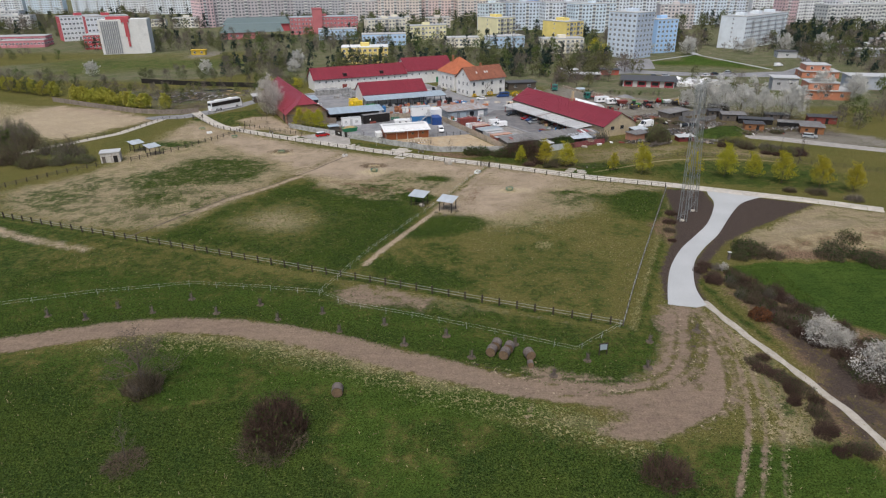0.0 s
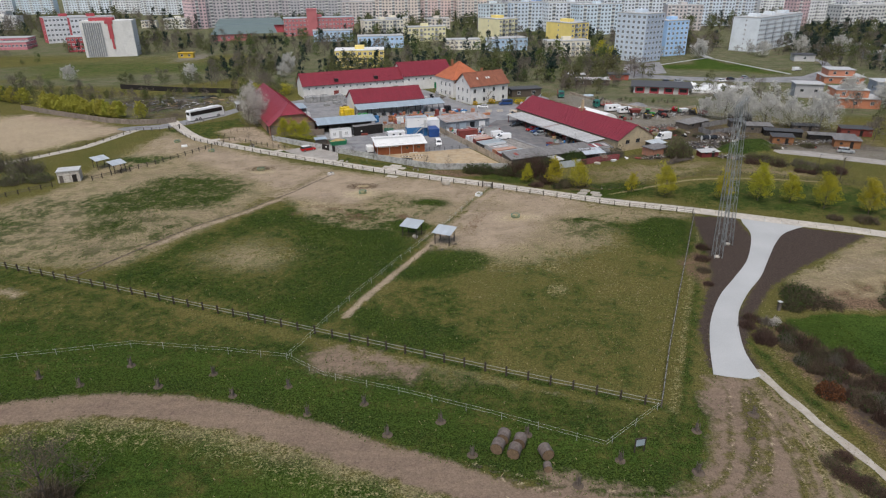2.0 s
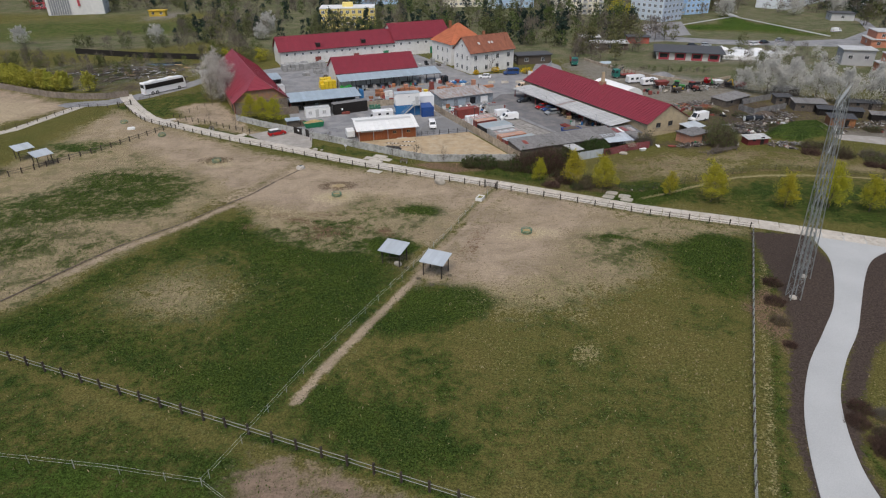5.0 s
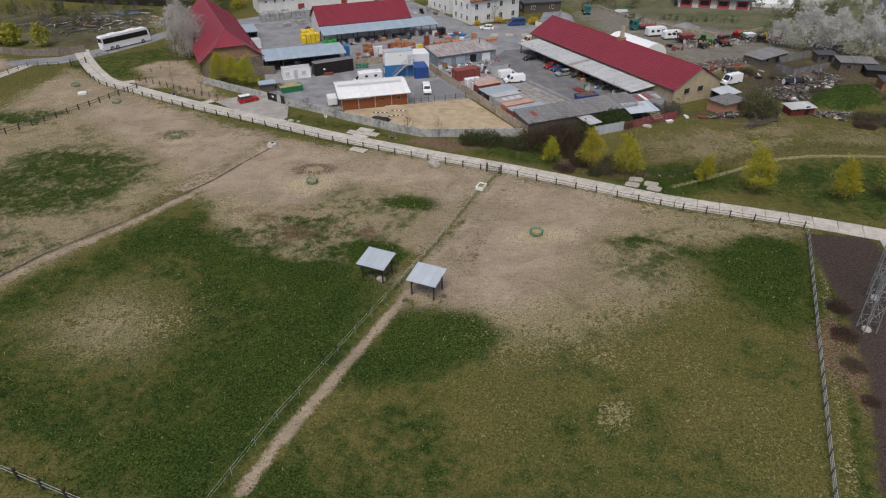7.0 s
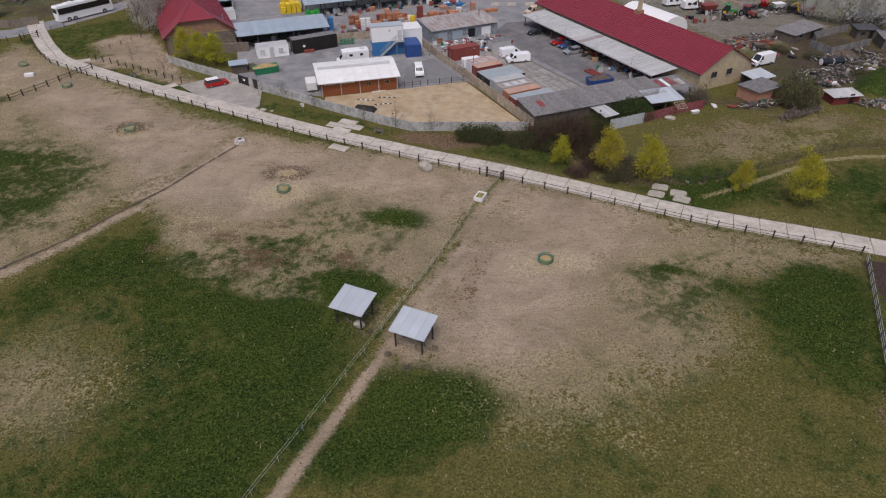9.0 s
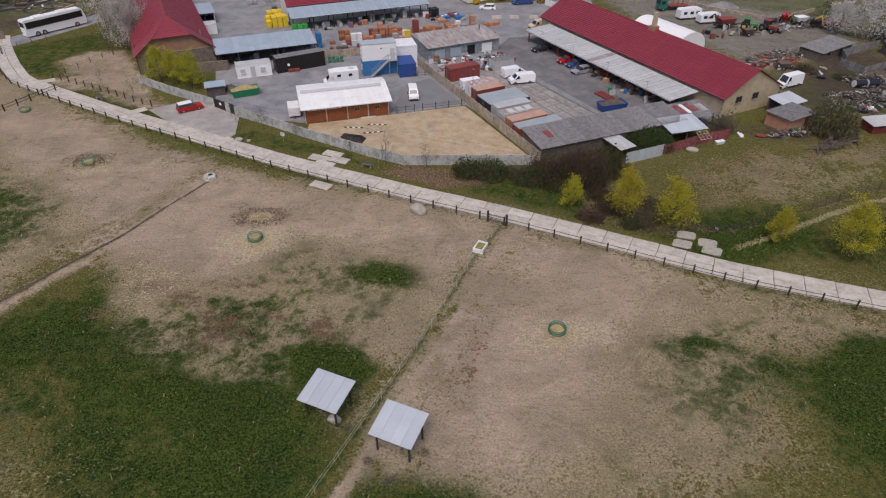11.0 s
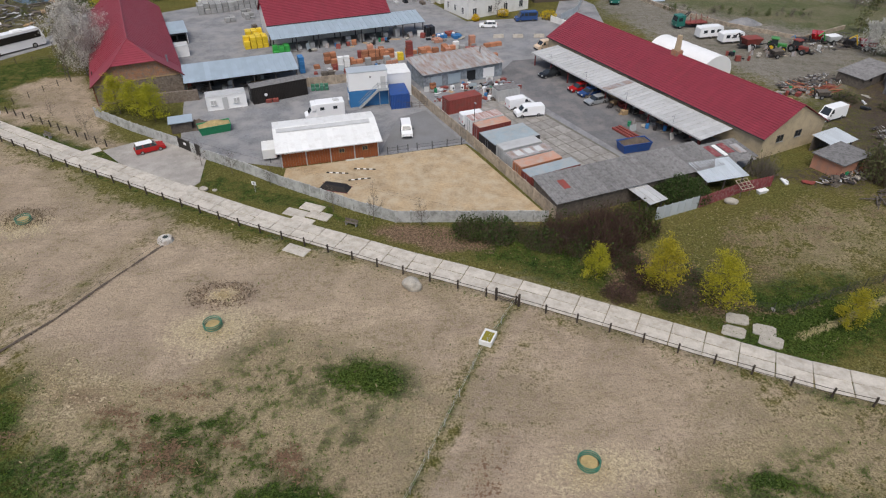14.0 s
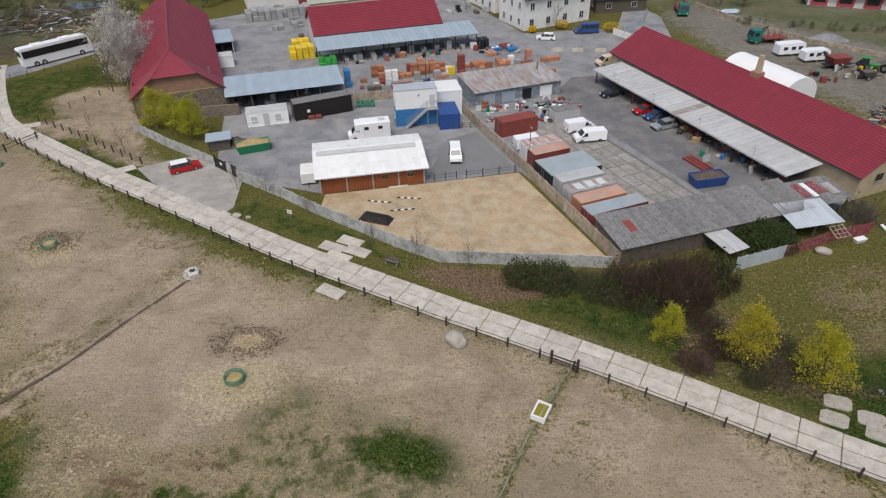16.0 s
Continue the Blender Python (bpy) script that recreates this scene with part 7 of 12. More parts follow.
def conifer_parts(seed, height, radius, count):
    r = np.random.default_rng(seed)
    w = MB().cyl((0, 0, -0.3), (0, 0, height * 0.97), height * 0.018 + 0.05, 0.02, 6, False)
    v, f = [], []
    levels = 13
    for i in range(levels):
        z = height * (0.1 + 0.86 * i / levels)
        R = radius * (1 - i / levels) ** 0.8 * r.uniform(0.8, 1.1) + 0.15
        n_b = max(5, int(count / levels * (1.2 - 0.7 * i / levels)))
        for k in range(n_b):
            a = r.uniform(0, 2 * math.pi)
            L = R * r.uniform(0.6, 1.1)
            d = np.array([math.cos(a), math.sin(a), 0.0])
            t = np.array([-d[1], d[0], 0.0]) * L * 0.26
            b = np.array([0, 0, z + r.uniform(-0.3, 0.3)]) + d * L * r.uniform(0.1, 0.4)
            m_ = b + d * L * 0.45 + np.array([0, 0, -L * 0.08])
            e = b + d * L * 0.8 + np.array([0, 0, -L * 0.34])
            n = len(v)
            v += [b, m_ - t + (0, 0, -0.12 * L), e, m_ + t + (0, 0, -0.12 * L), m_ + (0, 0, 0.1 * L)]
            f += [(n, n + 1, n + 4), (n + 1, n + 2, n + 4), (n + 2, n + 3, n + 4), (n + 3, n, n + 4)]
    me = bpy.data.meshes.new("crown")
    me.from_pydata([tuple(q) for q in v], [], f)
    me.materials.append(M["needle"])
    mw = w.mesh("trunk")
    mw.materials.append(M["bark"])
    return mw, me


KINDS = {}


def kind_of(key, *meshes):
    KINDS.setdefault(key, []).append(meshes)


for s in (1, 2, 3):
    kind_of("yellow", *tree_parts(s, 6.0, 2.15, 9000, 0.066, 0.16, 0.08, 10, 3, crown="leaf_yellow", spread=0.62, fill=0.42))
    kind_of("yellow_far", *tree_parts(20 + s, 5.2, 2.5, 1500, 0.22, 0.05, 0.08, 6, 2, crown="leaf_hedge", spread=0.7, fill=0.45))
    kind_of("olive", *tree_parts(40 + s, 11.0, 3.6, 1900, 0.27, 0.25, 0.18, 9, 3, crown="leaf_olive"))
    kind_of("green", *tree_parts(50 + s, 10.0, 3.3, 1900, 0.27, 0.22, 0.18, 9, 3, crown="leaf_green"))
    kind_of("conifer", *conifer_parts(60 + s, 12.0, 2.7, 330))
for s in (1, 2):
    kind_of("blossom", *tree_parts(10 + s, 8.4, 4.6, 12500, 0.105, 0.12, 0.16, 9, 3, crown="blossom", spread=0.5, fill=0.34))
    kind_of("blossom_grey", *tree_parts(70 + s, 8.4, 4.2, 17000, 0.08, 0.07, 0.16, 12, 5, crown="blossom_grey", spread=0.6, fill=0.4))
    kind_of("blossom_bush", *tree_parts(15 + s, 4.2, 2.7, 6500, 0.075, 0.04, 0.08, 12, 5, crown="blossom_grey", spread=0.6, fill=0.5))
    kind_of("bare", *tree_parts(30 + s, 6.0, 2.4, 3600, 0.04, 0.12, 0.1, 12, 9, crown="twig", spread=0.8))
    kind_of("bare_far", *tree_parts(35 + s, 12.0, 4.0, 1800, 0.10, 0.25, 0.2, 9, 3, crown="twig_grey"))
    kind_of("sapling", *tree_parts(38 + s, 4.4, 1.5, 500, 0.035, 0.25, 0.05, 9, 6, crown="twig", spread=0.45))
SPEC = {
    "yellow": ("tree", "young maple in fresh yellow-green blossom", "tree"), "yellow_far": ("tree", "yellow-green flowering tree in a hedgerow", "tree"),
    "olive": ("tree", "deciduous tree just coming into olive leaf", "tree"), "green": ("tree", "deciduous tree in fresh green leaf", "tree"),
    "blossom_grey": ("blossom_tree", "tall greyish blossoming tree beside the brick barn", "tree"),
    "conifer": ("conifer", "tall dark green spruce", "conifer"), "blossom": ("blossom_tree", "spreading cherry tree in full white blossom", "tree"),
    "blossom_bush": ("blossom_bush", "blackthorn bush in white blossom", "bush"), "bare": ("bare_tree", "leafless tree with fine grey-brown branches", "tree"),
    "bare_far": ("bare_tree", "tall leafless tree with a broad crown", "tree"), "sapling": ("sapling", "thin leafless sapling by the wall", "tree"),
}


def plant(key, x, y, s=1.0, seed=None, sz=None, z=0.0, label=""):
    k = RNG.integers(0, len(KINDS[key])) if seed is None else seed % len(KINDS[key])
    w, c = KINDS[key][k]
    n, lab, cat = SPEC[key]
    t = thing(n, x, y, RNG.uniform(0, 360), label or lab, cat, z=z)
    t.scale = (s, s, sz or s)
    part("trunk", w, None, t)
    part("crown", c, None, t)
    return t


DENSE = twig_mesh("twig_crown", 77, 1.0, 1.0, 4200, "twig_red", 0.0085, lean=0.15)
THICKETS = {
    "dense": [DENSE, DENSE],
    "red": [twig_mesh("twig_crown", 3 + k, 1.0, 1.0, 800, "twig_red", 0.0085) for k in range(2)],
    "brown": [twig_mesh("twig_crown", 13 + k, 1.0, 1.0, 780, "twig", 0.0085) for k in range(2)],
    "grey": [twig_mesh("twig_crown", 23 + k, 1.0, 1.0, 450, "twig_grey", 0.011) for k in range(2)],
}


def thicket(kind, x, y, r, h, label, leaves=0, leaf="leaf_bush", name="bush", seed=0, z=0.0, ry=None):
    t = thing(name, x, y, RNG.uniform(0, 360) if ry is None else 0, label, "bush", z=z)
    t.scale = (r, ry or r, h)
    part("twig_crown", THICKETS[kind][seed % 2], None, t)
    if leaves:
        leaves *= 2
        g = np.random.default_rng(seed + 5)
        a, q = g.uniform(0, 2 * math.pi, leaves), np.sqrt(g.uniform(0, 1, leaves)) * 0.95
        c = np.stack([np.cos(a) * q, np.sin(a) * q, np.sqrt(np.maximum(0, 1 - q * q)) * g.uniform(0.25, 1.0, leaves) * (0.85 + 0.2 * np.sin(4 * a + seed) * np.sin(9 * q))], -1)
        part("leaves", leaf_mesh("leaves", c, 0.055 / max(1.0, r / 2.5), g, M[leaf]), None, t)
    return t


# young maples by the track
for x, y, s in ((22.5, 175.4, 0.68), (29.1, 172.9, 1.0), (34.5, 169.9, 1.0), (47.0, 167.0, 0.7), (53.9, 163.6, 1.1), (66.6, 160.6, 0.95), (74.8, 160.4, 1.2), (81.4, 158.6, 0.95), (87.2, 154.6, 1.15), (95, 151, 1.1), (101, 147, 1.0)):
    plant("yellow", x, y, s * 1.12)
for x, y, s in ((-50.4, 222.6, 1.02), (-46.6, 221.2, 1.0), (-43.2, 219.4, 1.0)):
    plant("yellow", x, y, s * 1.22, label="young tree in yellow-green leaf before the barn", sz=s * 1.05)
# blossom trees
plant("blossom_grey", -66.8, 246.6, 1.35, 0, 1.5)
plant("sapling", -66.4, 238.2, 2.3, label="slender leafless birch beside the blossom tree")
plant("blossom_grey", -64.6, 241.6, 0.95, 1, 1.3)
for x, y, s in ((96.5, 249.5, 0.8), (101.5, 244.5, 1.2), (106.8, 241.2, 1.2), (112, 236.2, 1.2), (119, 234, 1.05), (127, 229, 1.3), (139, 250, 0.9), (159, 268, 1.2), (170, 262, 1.1), (176, 271, 1.0), (-125, 345, 0.85), (-186, 345, 0.85), (-82, 372, 1.0), (-80, 352, 0.8), (243, 420, 1.3), (222, 424, 1.2), (196, 418, 1.0), (156, 414, 1.2)):
    plant("blossom", x, y, s)
for x, y, s in ((55.4, 79.0, 0.95), (58.3, 70.2, 1.2), (57.6, 77.6, 0.7), (51.4, 103.6, 0.34), (64, 66, 1.2)):
    plant("blossom_bush", x, y, s)
# forsythia and green shrubs by the house
for x, y, r, h in ((14.2, 276.2, 1.0, 1.7), (21.2, 280.0, 1.5, 2.0), (32.0, 277.5, 2.2, 2.2)):
    f = thing("forsythia", x, y, 0, "forsythia bush in bright yellow flower", "bush")
    g = np.random.default_rng(int(x))
    c = g.normal(0, 1, (700, 3))
    c /= np.linalg.norm(c, axis=1)[:, None]
    c = c * (g.uniform(0.5, 1.0, (700, 1)) ** 0.5) * (r, r, h / 2) * g.uniform(0.8, 1.15, (700, 1)) + (0, 0, h / 2)
    part("blossom_crown", leaf_mesh("blossom_crown", c, 0.11, g, M["forsythia"]), None, f)["kind"] = "stuff"
    part("twig_crown", THICKETS["grey"][0], None, f, m=Matrix.Diagonal((r * 0.8, r * 0.8, h * 0.8, 1)))
plant("sapling", 19.6, 279.2, 1.5)
# thickets
thicket("dense", -20.6, 60.6, 4.2, 5.6, "dense leafless red-brown thicket in the meadow", 500, seed=1, ry=5.0)
thicket("brown", -20.4, 58.4, 4.6, 3.4, "bramble patch under the thicket", 0, seed=2)
plant("bare", -40.2, 69.4, 1.9, 0, 1.4)
thicket("brown", -39.8, 69.2, 3.2, 4.4, "fine leafless shoots about the bare tree", 0, seed=6)
thicket("red", -41.0, 69.6, 2.2, 0.8, "low brown bramble round a bare tree", seed=3)
plant("sapling", -36.6, 56.2, 1.25, label="thin dry sapling standing in the meadow")
thicket("brown", -36.4, 55.4, 3.0, 1.3, "low dry bramble in the meadow", seed=0)
thicket("red", 24.4, 52.6, 3.6, 3.0, "low red-brown bramble bush", 60, seed=2)
for x, y, r, h, k, n in ((59.2, 112, 3.0, 2.8, "brown", 300), (56.8, 109.4, 2.2, 2.0, "brown", 260), (63.6, 109.6, 2.4, 1.6, "brown", 60),
                         (49.6, 128, 1.9, 1.4, "red", 0), (48.0, 123, 1.6, 1.2, "brown", 10), (51.4, 133, 1.8, 1.5, "red", 20), (46.8, 117.6, 1.2, 0.9, "red", 0),
                         (92, 146.5, 3.0, 2.2, "brown", 60), (98, 141, 2.6, 2.4, "grey", 0), (86, 148, 2.0, 1.8, "brown", 40)):
    thicket(k, x, y, r, h, "tangled leafless bramble thicket on dry grass", n, seed=int(x))
for k, (x, y, a) in enumerate(along([(48.4, 104.0), (49.4, 99.5), (51.2, 95.0), (52.4, 89.5), (53.8, 85.0), (55.4, 80.0), (57.4, 75.0), (58.4, 68.0), (58.0, 60.0)], 1.5)):
    for q in range(3 if k > 7 else 2):
        thicket(("red", "brown", "red", "grey")[(k + 2 * q) % 4], x + 2.1 * q + RNG.normal(0, 1.1), y + 1.5 * q + RNG.normal(0, 0.9), RNG.uniform(1.2, 2.6), RNG.uniform(0.9, 2.8), "tangled brown bramble on the bank", (0, 40, 0, 150)[(k + q) % 4], seed=2 * k + q)
for k, (x, y, a) in enumerate(along([(45.6, 74.5), (46.6, 69.5), (47.2, 64.5), (47.2, 60.0), (48.4, 54.0)], 1.9)):
    for q in range(2):
        thicket(("red", "brown", "red")[(k + q) % 3], x - 1.6 * q + RNG.normal(0, 0.8), y + RNG.normal(0, 0.8), RNG.uniform(0.9, 2.1), RNG.uniform(0.7, 2.0), "low dark bramble between path and ruts", (0, 60, 20)[(k + q) % 3], seed=3 * k + q)
thicket("red", 50.2, 86.6, 1.9, 2.2, "rust-brown leafy bush on the bank", 700, "leaf_rust", seed=5)
for x, y in [(59.8, 113.7), (60.4, 111.0), (74.3, 109.4), (81.5, 116.1), (79.5, 108.0), (81.9, 106.7), (77.0, 112.0)]:
    thicket("brown", x, y, RNG.uniform(2.6, 4.0), RNG.uniform(2.2, 3.4), "dark bush on the grassy bank", 260, seed=int(x * 3))
for x, y, r, h, k, n in ((8.6, 184.6, 2.6, 3.0, "brown", 420), (11.8, 184.2, 3.0, 3.2, "brown", 520), (20.4, 183.2, 4.2, 4.8, "red", 260), (25.0, 182.6, 4.6, 6.2, "dense", 260), (29.4, 185.2, 3.4, 4.6, "red", 520), (22.6, 180.6, 2.6, 2.6, "brown", 240), (17.6, 182.2, 2.4, 2.6, "brown", 300), (15.5, 184.4, 2.2, 1.8, "brown", 160),
                         (26.8, 178.2, 2.4, 1.6, "red", 120), (33.2, 175.6, 2.2, 1.3, "brown", 160), (27.6, 174.6, 2.6, 1.8, "red", 40), (31.2, 171.8, 3.0, 1.9, "brown", 90), (35.6, 172.8, 2.4, 1.6, "brown", 30), (24.6, 172.4, 2.4, 1.4, "red", 10), (29.4, 170.6, 1.4, 1.5, "brown", 220)):
    thicket(k, x, y, r, h, "dense brown thicket beside the concrete wall", n, seed=int(x))
thicket("brown", 37.6, 192.6, 4.4, 3.9, "green-leaved elder thicket behind the tin fence", 3000, seed=4, ry=2.8)
thicket("brown", 39.4, 197.0, 2.8, 2.9, "green-leaved elder thicket behind the shed", 420, seed=5)
thicket("grey", 51.6, 199.0, 2.6, 4.6, "tall pale leafless bush by the gable", 60, "leaf_olive", seed=6)
thicket("brown", 68.9, 197.8, 4.3, 7.2, "big bush in olive leaf beside the hut", 1100, "leaf_olive", seed=7)
bp = thing("brushwood_pile", 67.2, 193.0, 22, "long low pile of cut branches on the grass", "brushwood")
for k in range(34):
    bx, by, ba = RNG.uniform(-4.6, 4.6), RNG.uniform(-1.1, 1.1), RNG.normal(0, 0.55)
    bl, bz = RNG.uniform(0.8, 2.2), RNG.uniform(0.08, 0.75) * (1 - abs(bx) / 6)
    e0, e1 = Vector((bx - bl * math.cos(ba), by - bl * math.sin(ba), bz)), Vector((bx + bl * math.cos(ba), by + bl * math.sin(ba), bz + RNG.uniform(-0.05, 0.5)))
    mb = MB().cyl(e0, e1, 0.085, n=4)
    for q in range(5):
        f_ = e0.lerp(e1, RNG.uniform(0.2, 1.0))
        mb.cyl(f_, f_ + Vector((RNG.uniform(-0.7, 0.7), RNG.uniform(-0.7, 0.7), RNG.uniform(-0.05, 0.6))), 0.04, n=3)
    part("branch", mb, M["old_wood" if k % 3 else "bark"], bp)
for k, (x, y, a) in enumerate(along([(90.5, 195.0), (95.0, 190.5), (100.5, 187.0), (106.5, 184.0)], 2.0)):
    for q in range(2):
        thicket(("brown", "red", "grey")[(k + q) % 3], x + RNG.normal(0, 1.2), y - 2.6 * q + RNG.normal(0, 1.0), RNG.uniform(1.8, 3.0), RNG.uniform(1.4, 3.4), "olive and brown bramble thicket by the sheds", (160, 20, 420)[(2 * k + q) % 3], "leaf_olive", seed=3 * k + q)
for x, y in ((98.6, 181.0), (101.6, 183.0), (96.4, 182.8), (103.6, 180.6)):
    thicket("dense", x, y, RNG.uniform(1.4, 2.2), RNG.uniform(0.9, 1.6), "heap of dark cut bramble by the meadow fence", 0, seed=int(x))
plant("sapling", 100.4, 171.8, 1.9, label="slender pale birch by the meadow fence")
for x, y, s in ((-9.2, 190.2, 0.72), (-3.8, 188.2, 0.85), (2.6, 186.0, 0.75), (-30.6, 203.4, 0.7), (-25.4, 200.9, 0.7), (-19, 197.2, 0.6), (-52.0, 213.6, 0.85), (-62, 222, 0.6)):
    plant("sapling", x, y, s * 1.25)
# the hedge of yellow trees beyond the lane
for k, (x, y, a) in enumerate(along([(-158, 275), (-148, 269), (-137, 263), (-126, 259.5), (-118, 257)], 3.3)):
    plant("yellow_far", x + RNG.uniform(-0.8, 0.8), y + RNG.uniform(-1, 1), RNG.uniform(1.0, 1.35), sz=RNG.uniform(1.0, 1.3))
plant("yellow_far", -111.5, 256.0, 1.05, sz=1.15)
for k, (x, y, a) in enumerate(along([(-225, 312), (-208, 303), (-190, 294), (-171, 285)], 3.6)):
    plant(("yellow_far", "green", "yellow_far", "olive")[k % 4], x, y + RNG.uniform(-1, 2), (1.2, 0.55, 1.15, 0.6)[k % 4])
for x, y, r, h in ((-126, 180, 6, 6.5), (-132, 197, 6, 6.0), (-113, 186.5, 5.5, 5.6), (-147, 213, 7, 8.0), (-105, 179.6, 3.4, 3.0), (-118, 176, 5, 4.0), (-139, 205, 6, 7), (-111, 178, 4, 3.6), (-121, 190, 5, 5), (-134, 184, 6, 7.5), (-142, 198, 6, 8)):
    thicket(("brown", "grey")[int(abs(x)) % 2], x, y, r, h, "olive bush at the paddock's edge", 700, "leaf_olive", seed=int(abs(x)))
plant("bare", -113, 187, 1.0)
plant("bare", -128, 186, 1.25)
plant("green", -135, 192, 0.6)
for x, y, r, h in ((84, 222, 2.4, 1.4), (88.5, 212, 2.2, 1.2), (96, 209, 2.6, 1.4), (101, 206.5, 2.2, 1.2), (112, 208, 2.4, 1.6), (78, 226, 2.6, 1.8), (105, 231, 3.0, 2.0), (82, 209, 2.0, 1.0)):
    thicket("brown", x, y, r, h, "dark low bramble between the sheds", 160, seed=int(x))
# woods and gardens
WOODS = (
    ([(-74, 350), (-40, 338), (-10, 352), (30, 335), (60, 322), (100, 372), (104, 395), (60, 420), (-60, 375)], 190, ("conifer", "olive", "bare_far", "conifer", "green", "bare_far", "conifer", "olive"), (0.55, 0.95)),
    ([(-120, 345), (-84, 325), (-72, 380), (-105, 420), (-130, 420)], 60, ("olive", "olive", "bare_far", "bare_far", "conifer"), (0.5, 0.85)),
    ([(-260, 318), (-170, 285), (-150, 300), (-180, 325), (-270, 352)], 50, ("olive", "green", "olive", "bare_far", "bare_far"), (0.42, 0.62)),
    ([(-130, 430), (-60, 402), (60, 440), (140, 470), (130, 520), (-120, 600)], 210, ("conifer", "bare_far", "olive", "conifer", "bare_far", "green", "olive"), (0.55, 0.95)),
    ([(-260, 462), (-120, 440), (-130, 560), (-250, 540)], 120, ("bare_far", "bare_far", "olive", "olive", "conifer"), (0.5, 0.85)),
    ([(130, 425), (165, 430), (195, 470), (185, 510), (120, 500)], 45, ("conifer", "bare_far", "bare_far", "olive"), (0.8, 1.15)),
    ([(232, 405), (262, 398), (360, 420), (360, 560), (280, 540), (262, 480), (225, 440)], 170, ("conifer", "olive", "conifer", "bare_far", "bare_far", "olive"), (0.8, 1.25)),
    ([(134, 205), (220, 180), (260, 250), (200, 285), (140, 252)], 80, ("olive", "green", "bare_far", "bare_far"), (0.4, 0.7)),
    ([(214, 320), (350, 320), (360, 420), (232, 388)], 95, ("olive", "conifer", "bare_far", "bare_far"), (0.5, 0.95)),
    ([(56, 304), (80, 322), (112, 340), (96, 372), (60, 330)], 20, ("bare_far", "olive", "bare_far"), (0.6, 0.95)),
    ([(-460, 560), (-270, 560), (-200, 640), (-300, 700), (-460, 780)], 170, ("conifer", "olive", "bare_far", "olive", "bare_far"), (0.8, 1.25)),
    ([(-180, 630), (140, 570), (240, 560), (330, 610), (100, 680), (-150, 700)], 190, ("conifer", "olive", "bare_far", "olive"), (0.8, 1.2)),
    ([(-64, 296), (-80, 262), (-86, 290), (-70, 312)], 12, ("green", "yellow_far", "olive"), (0.35, 0.6)),
    ([(-440, 440), (-240, 392), (-236, 436), (-440, 500)], 40, ("olive", "bare_far", "green", "bare_far"), (0.3, 0.7)),
    ([(-190, 302), (-100, 266), (-88, 292), (-130, 318)], 75, ("bare_far", "bare_far", "olive", "green"), (0.2, 0.42)),
    ([(-160, 322), (-110, 322), (-100, 345), (-150, 350)], 20, ("olive", "bare_far"), (0.4, 0.6)),
    ([(100, 262), (150, 290), (150, 318), (110, 320)], 14, ("bare_far", "olive", "blossom"), (0.35, 0.6)),
    ([(-420, 780), (-300, 720), (200, 720), (420, 680), (420, 760), (-300, 860)], 130, ("conifer", "olive", "bare_far"), (0.9, 1.3)),
    ([(195.0, 414.0), (210.0, 405.0), (206.0, 384.0), (214.0, 374.0), (246.0, 417.0), (282.0, 482.0), (271.0, 512.0), (242.0, 466.0)], 45, ("conifer", "conifer", "olive", "bare_far", "green"), (0.75, 1.15)),
    ([(138.0, 433.0), (147.0, 432.0), (160.0, 444.0), (170.0, 471.0), (152.0, 473.0)], 9, ("conifer",), (0.9, 1.2)),
    ([(205.0, 356.0), (233.0, 372.0), (250.0, 364.0), (312.0, 461.0), (279.0, 463.0)], 45, ("olive", "green", "conifer", "bare_far"), (0.45, 0.8)),
    ([(82.0, 363.0), (95.0, 371.0), (112.0, 426.0), (99.0, 442.0)], 10, ("green", "yellow_far", "olive"), (0.7, 1.0)),
    ([(50, 296), (64, 292), (84, 316), (76, 330), (58, 322)], 14, ("bare_far", "bare_far", "olive"), (0.4, 0.75)),
    ([(62, 283), (96, 276), (97, 278.5), (63, 286)], 34, ("green", "olive", "bare_far"), (0.1, 0.17)),
    ([(112, 286), (140, 272), (146, 280), (120, 296)], 16, ("blossom", "bare_far", "olive"), (0.3, 0.5)),
    ([(-92, 300), (-60, 300), (-62, 330), (-96, 330)], 22, ("bare_far", "olive", "green"), (0.35, 0.6)),
    ([(116, 402), (165, 424), (200, 420), (196, 434), (150, 440)], 12, ("bare_far", "blossom"), (0.5, 0.75)),
)
KEEP_OUT = []


def clear_of(x, y, gap=3.0):
    """Whether a tree there stands clear of every building."""
    for bx_, by_, a, W, D in KEEP_OUT:
        c, s = math.cos(radians(a)), math.sin(radians(a))
        u, v = (x - bx_) * c + (y - by_) * s, -(x - bx_) * s + (y - by_) * c
        if -gap < u < W + gap and -gap < v < D + gap:
            return False
    return True

# ---- the housing estate ----
def city_window_mesh(w, h, fmat):
    mb = MB()
    mb.box(-w / 2, -0.04, -h / 2, w / 2, 0.02, h / 2)
    n = len(mb.f)
    mb.box(-w / 2 + 0.1, -0.05, -h / 2 + 0.1, -0.05, 0.0, h / 2 - 0.1)
    mb.box(0.05, -0.05, -h / 2 + 0.1, w / 2 - 0.1, 0.0, h / 2 - 0.1)
    me = mb.mesh("window")
    me.materials.append(fmat)
    me.materials.append(M["hazed_glass"])
    for i, p in enumerate(me.polygons):
        p.material_index = 1 if i >= n else 0
    return me


WALLS = {}


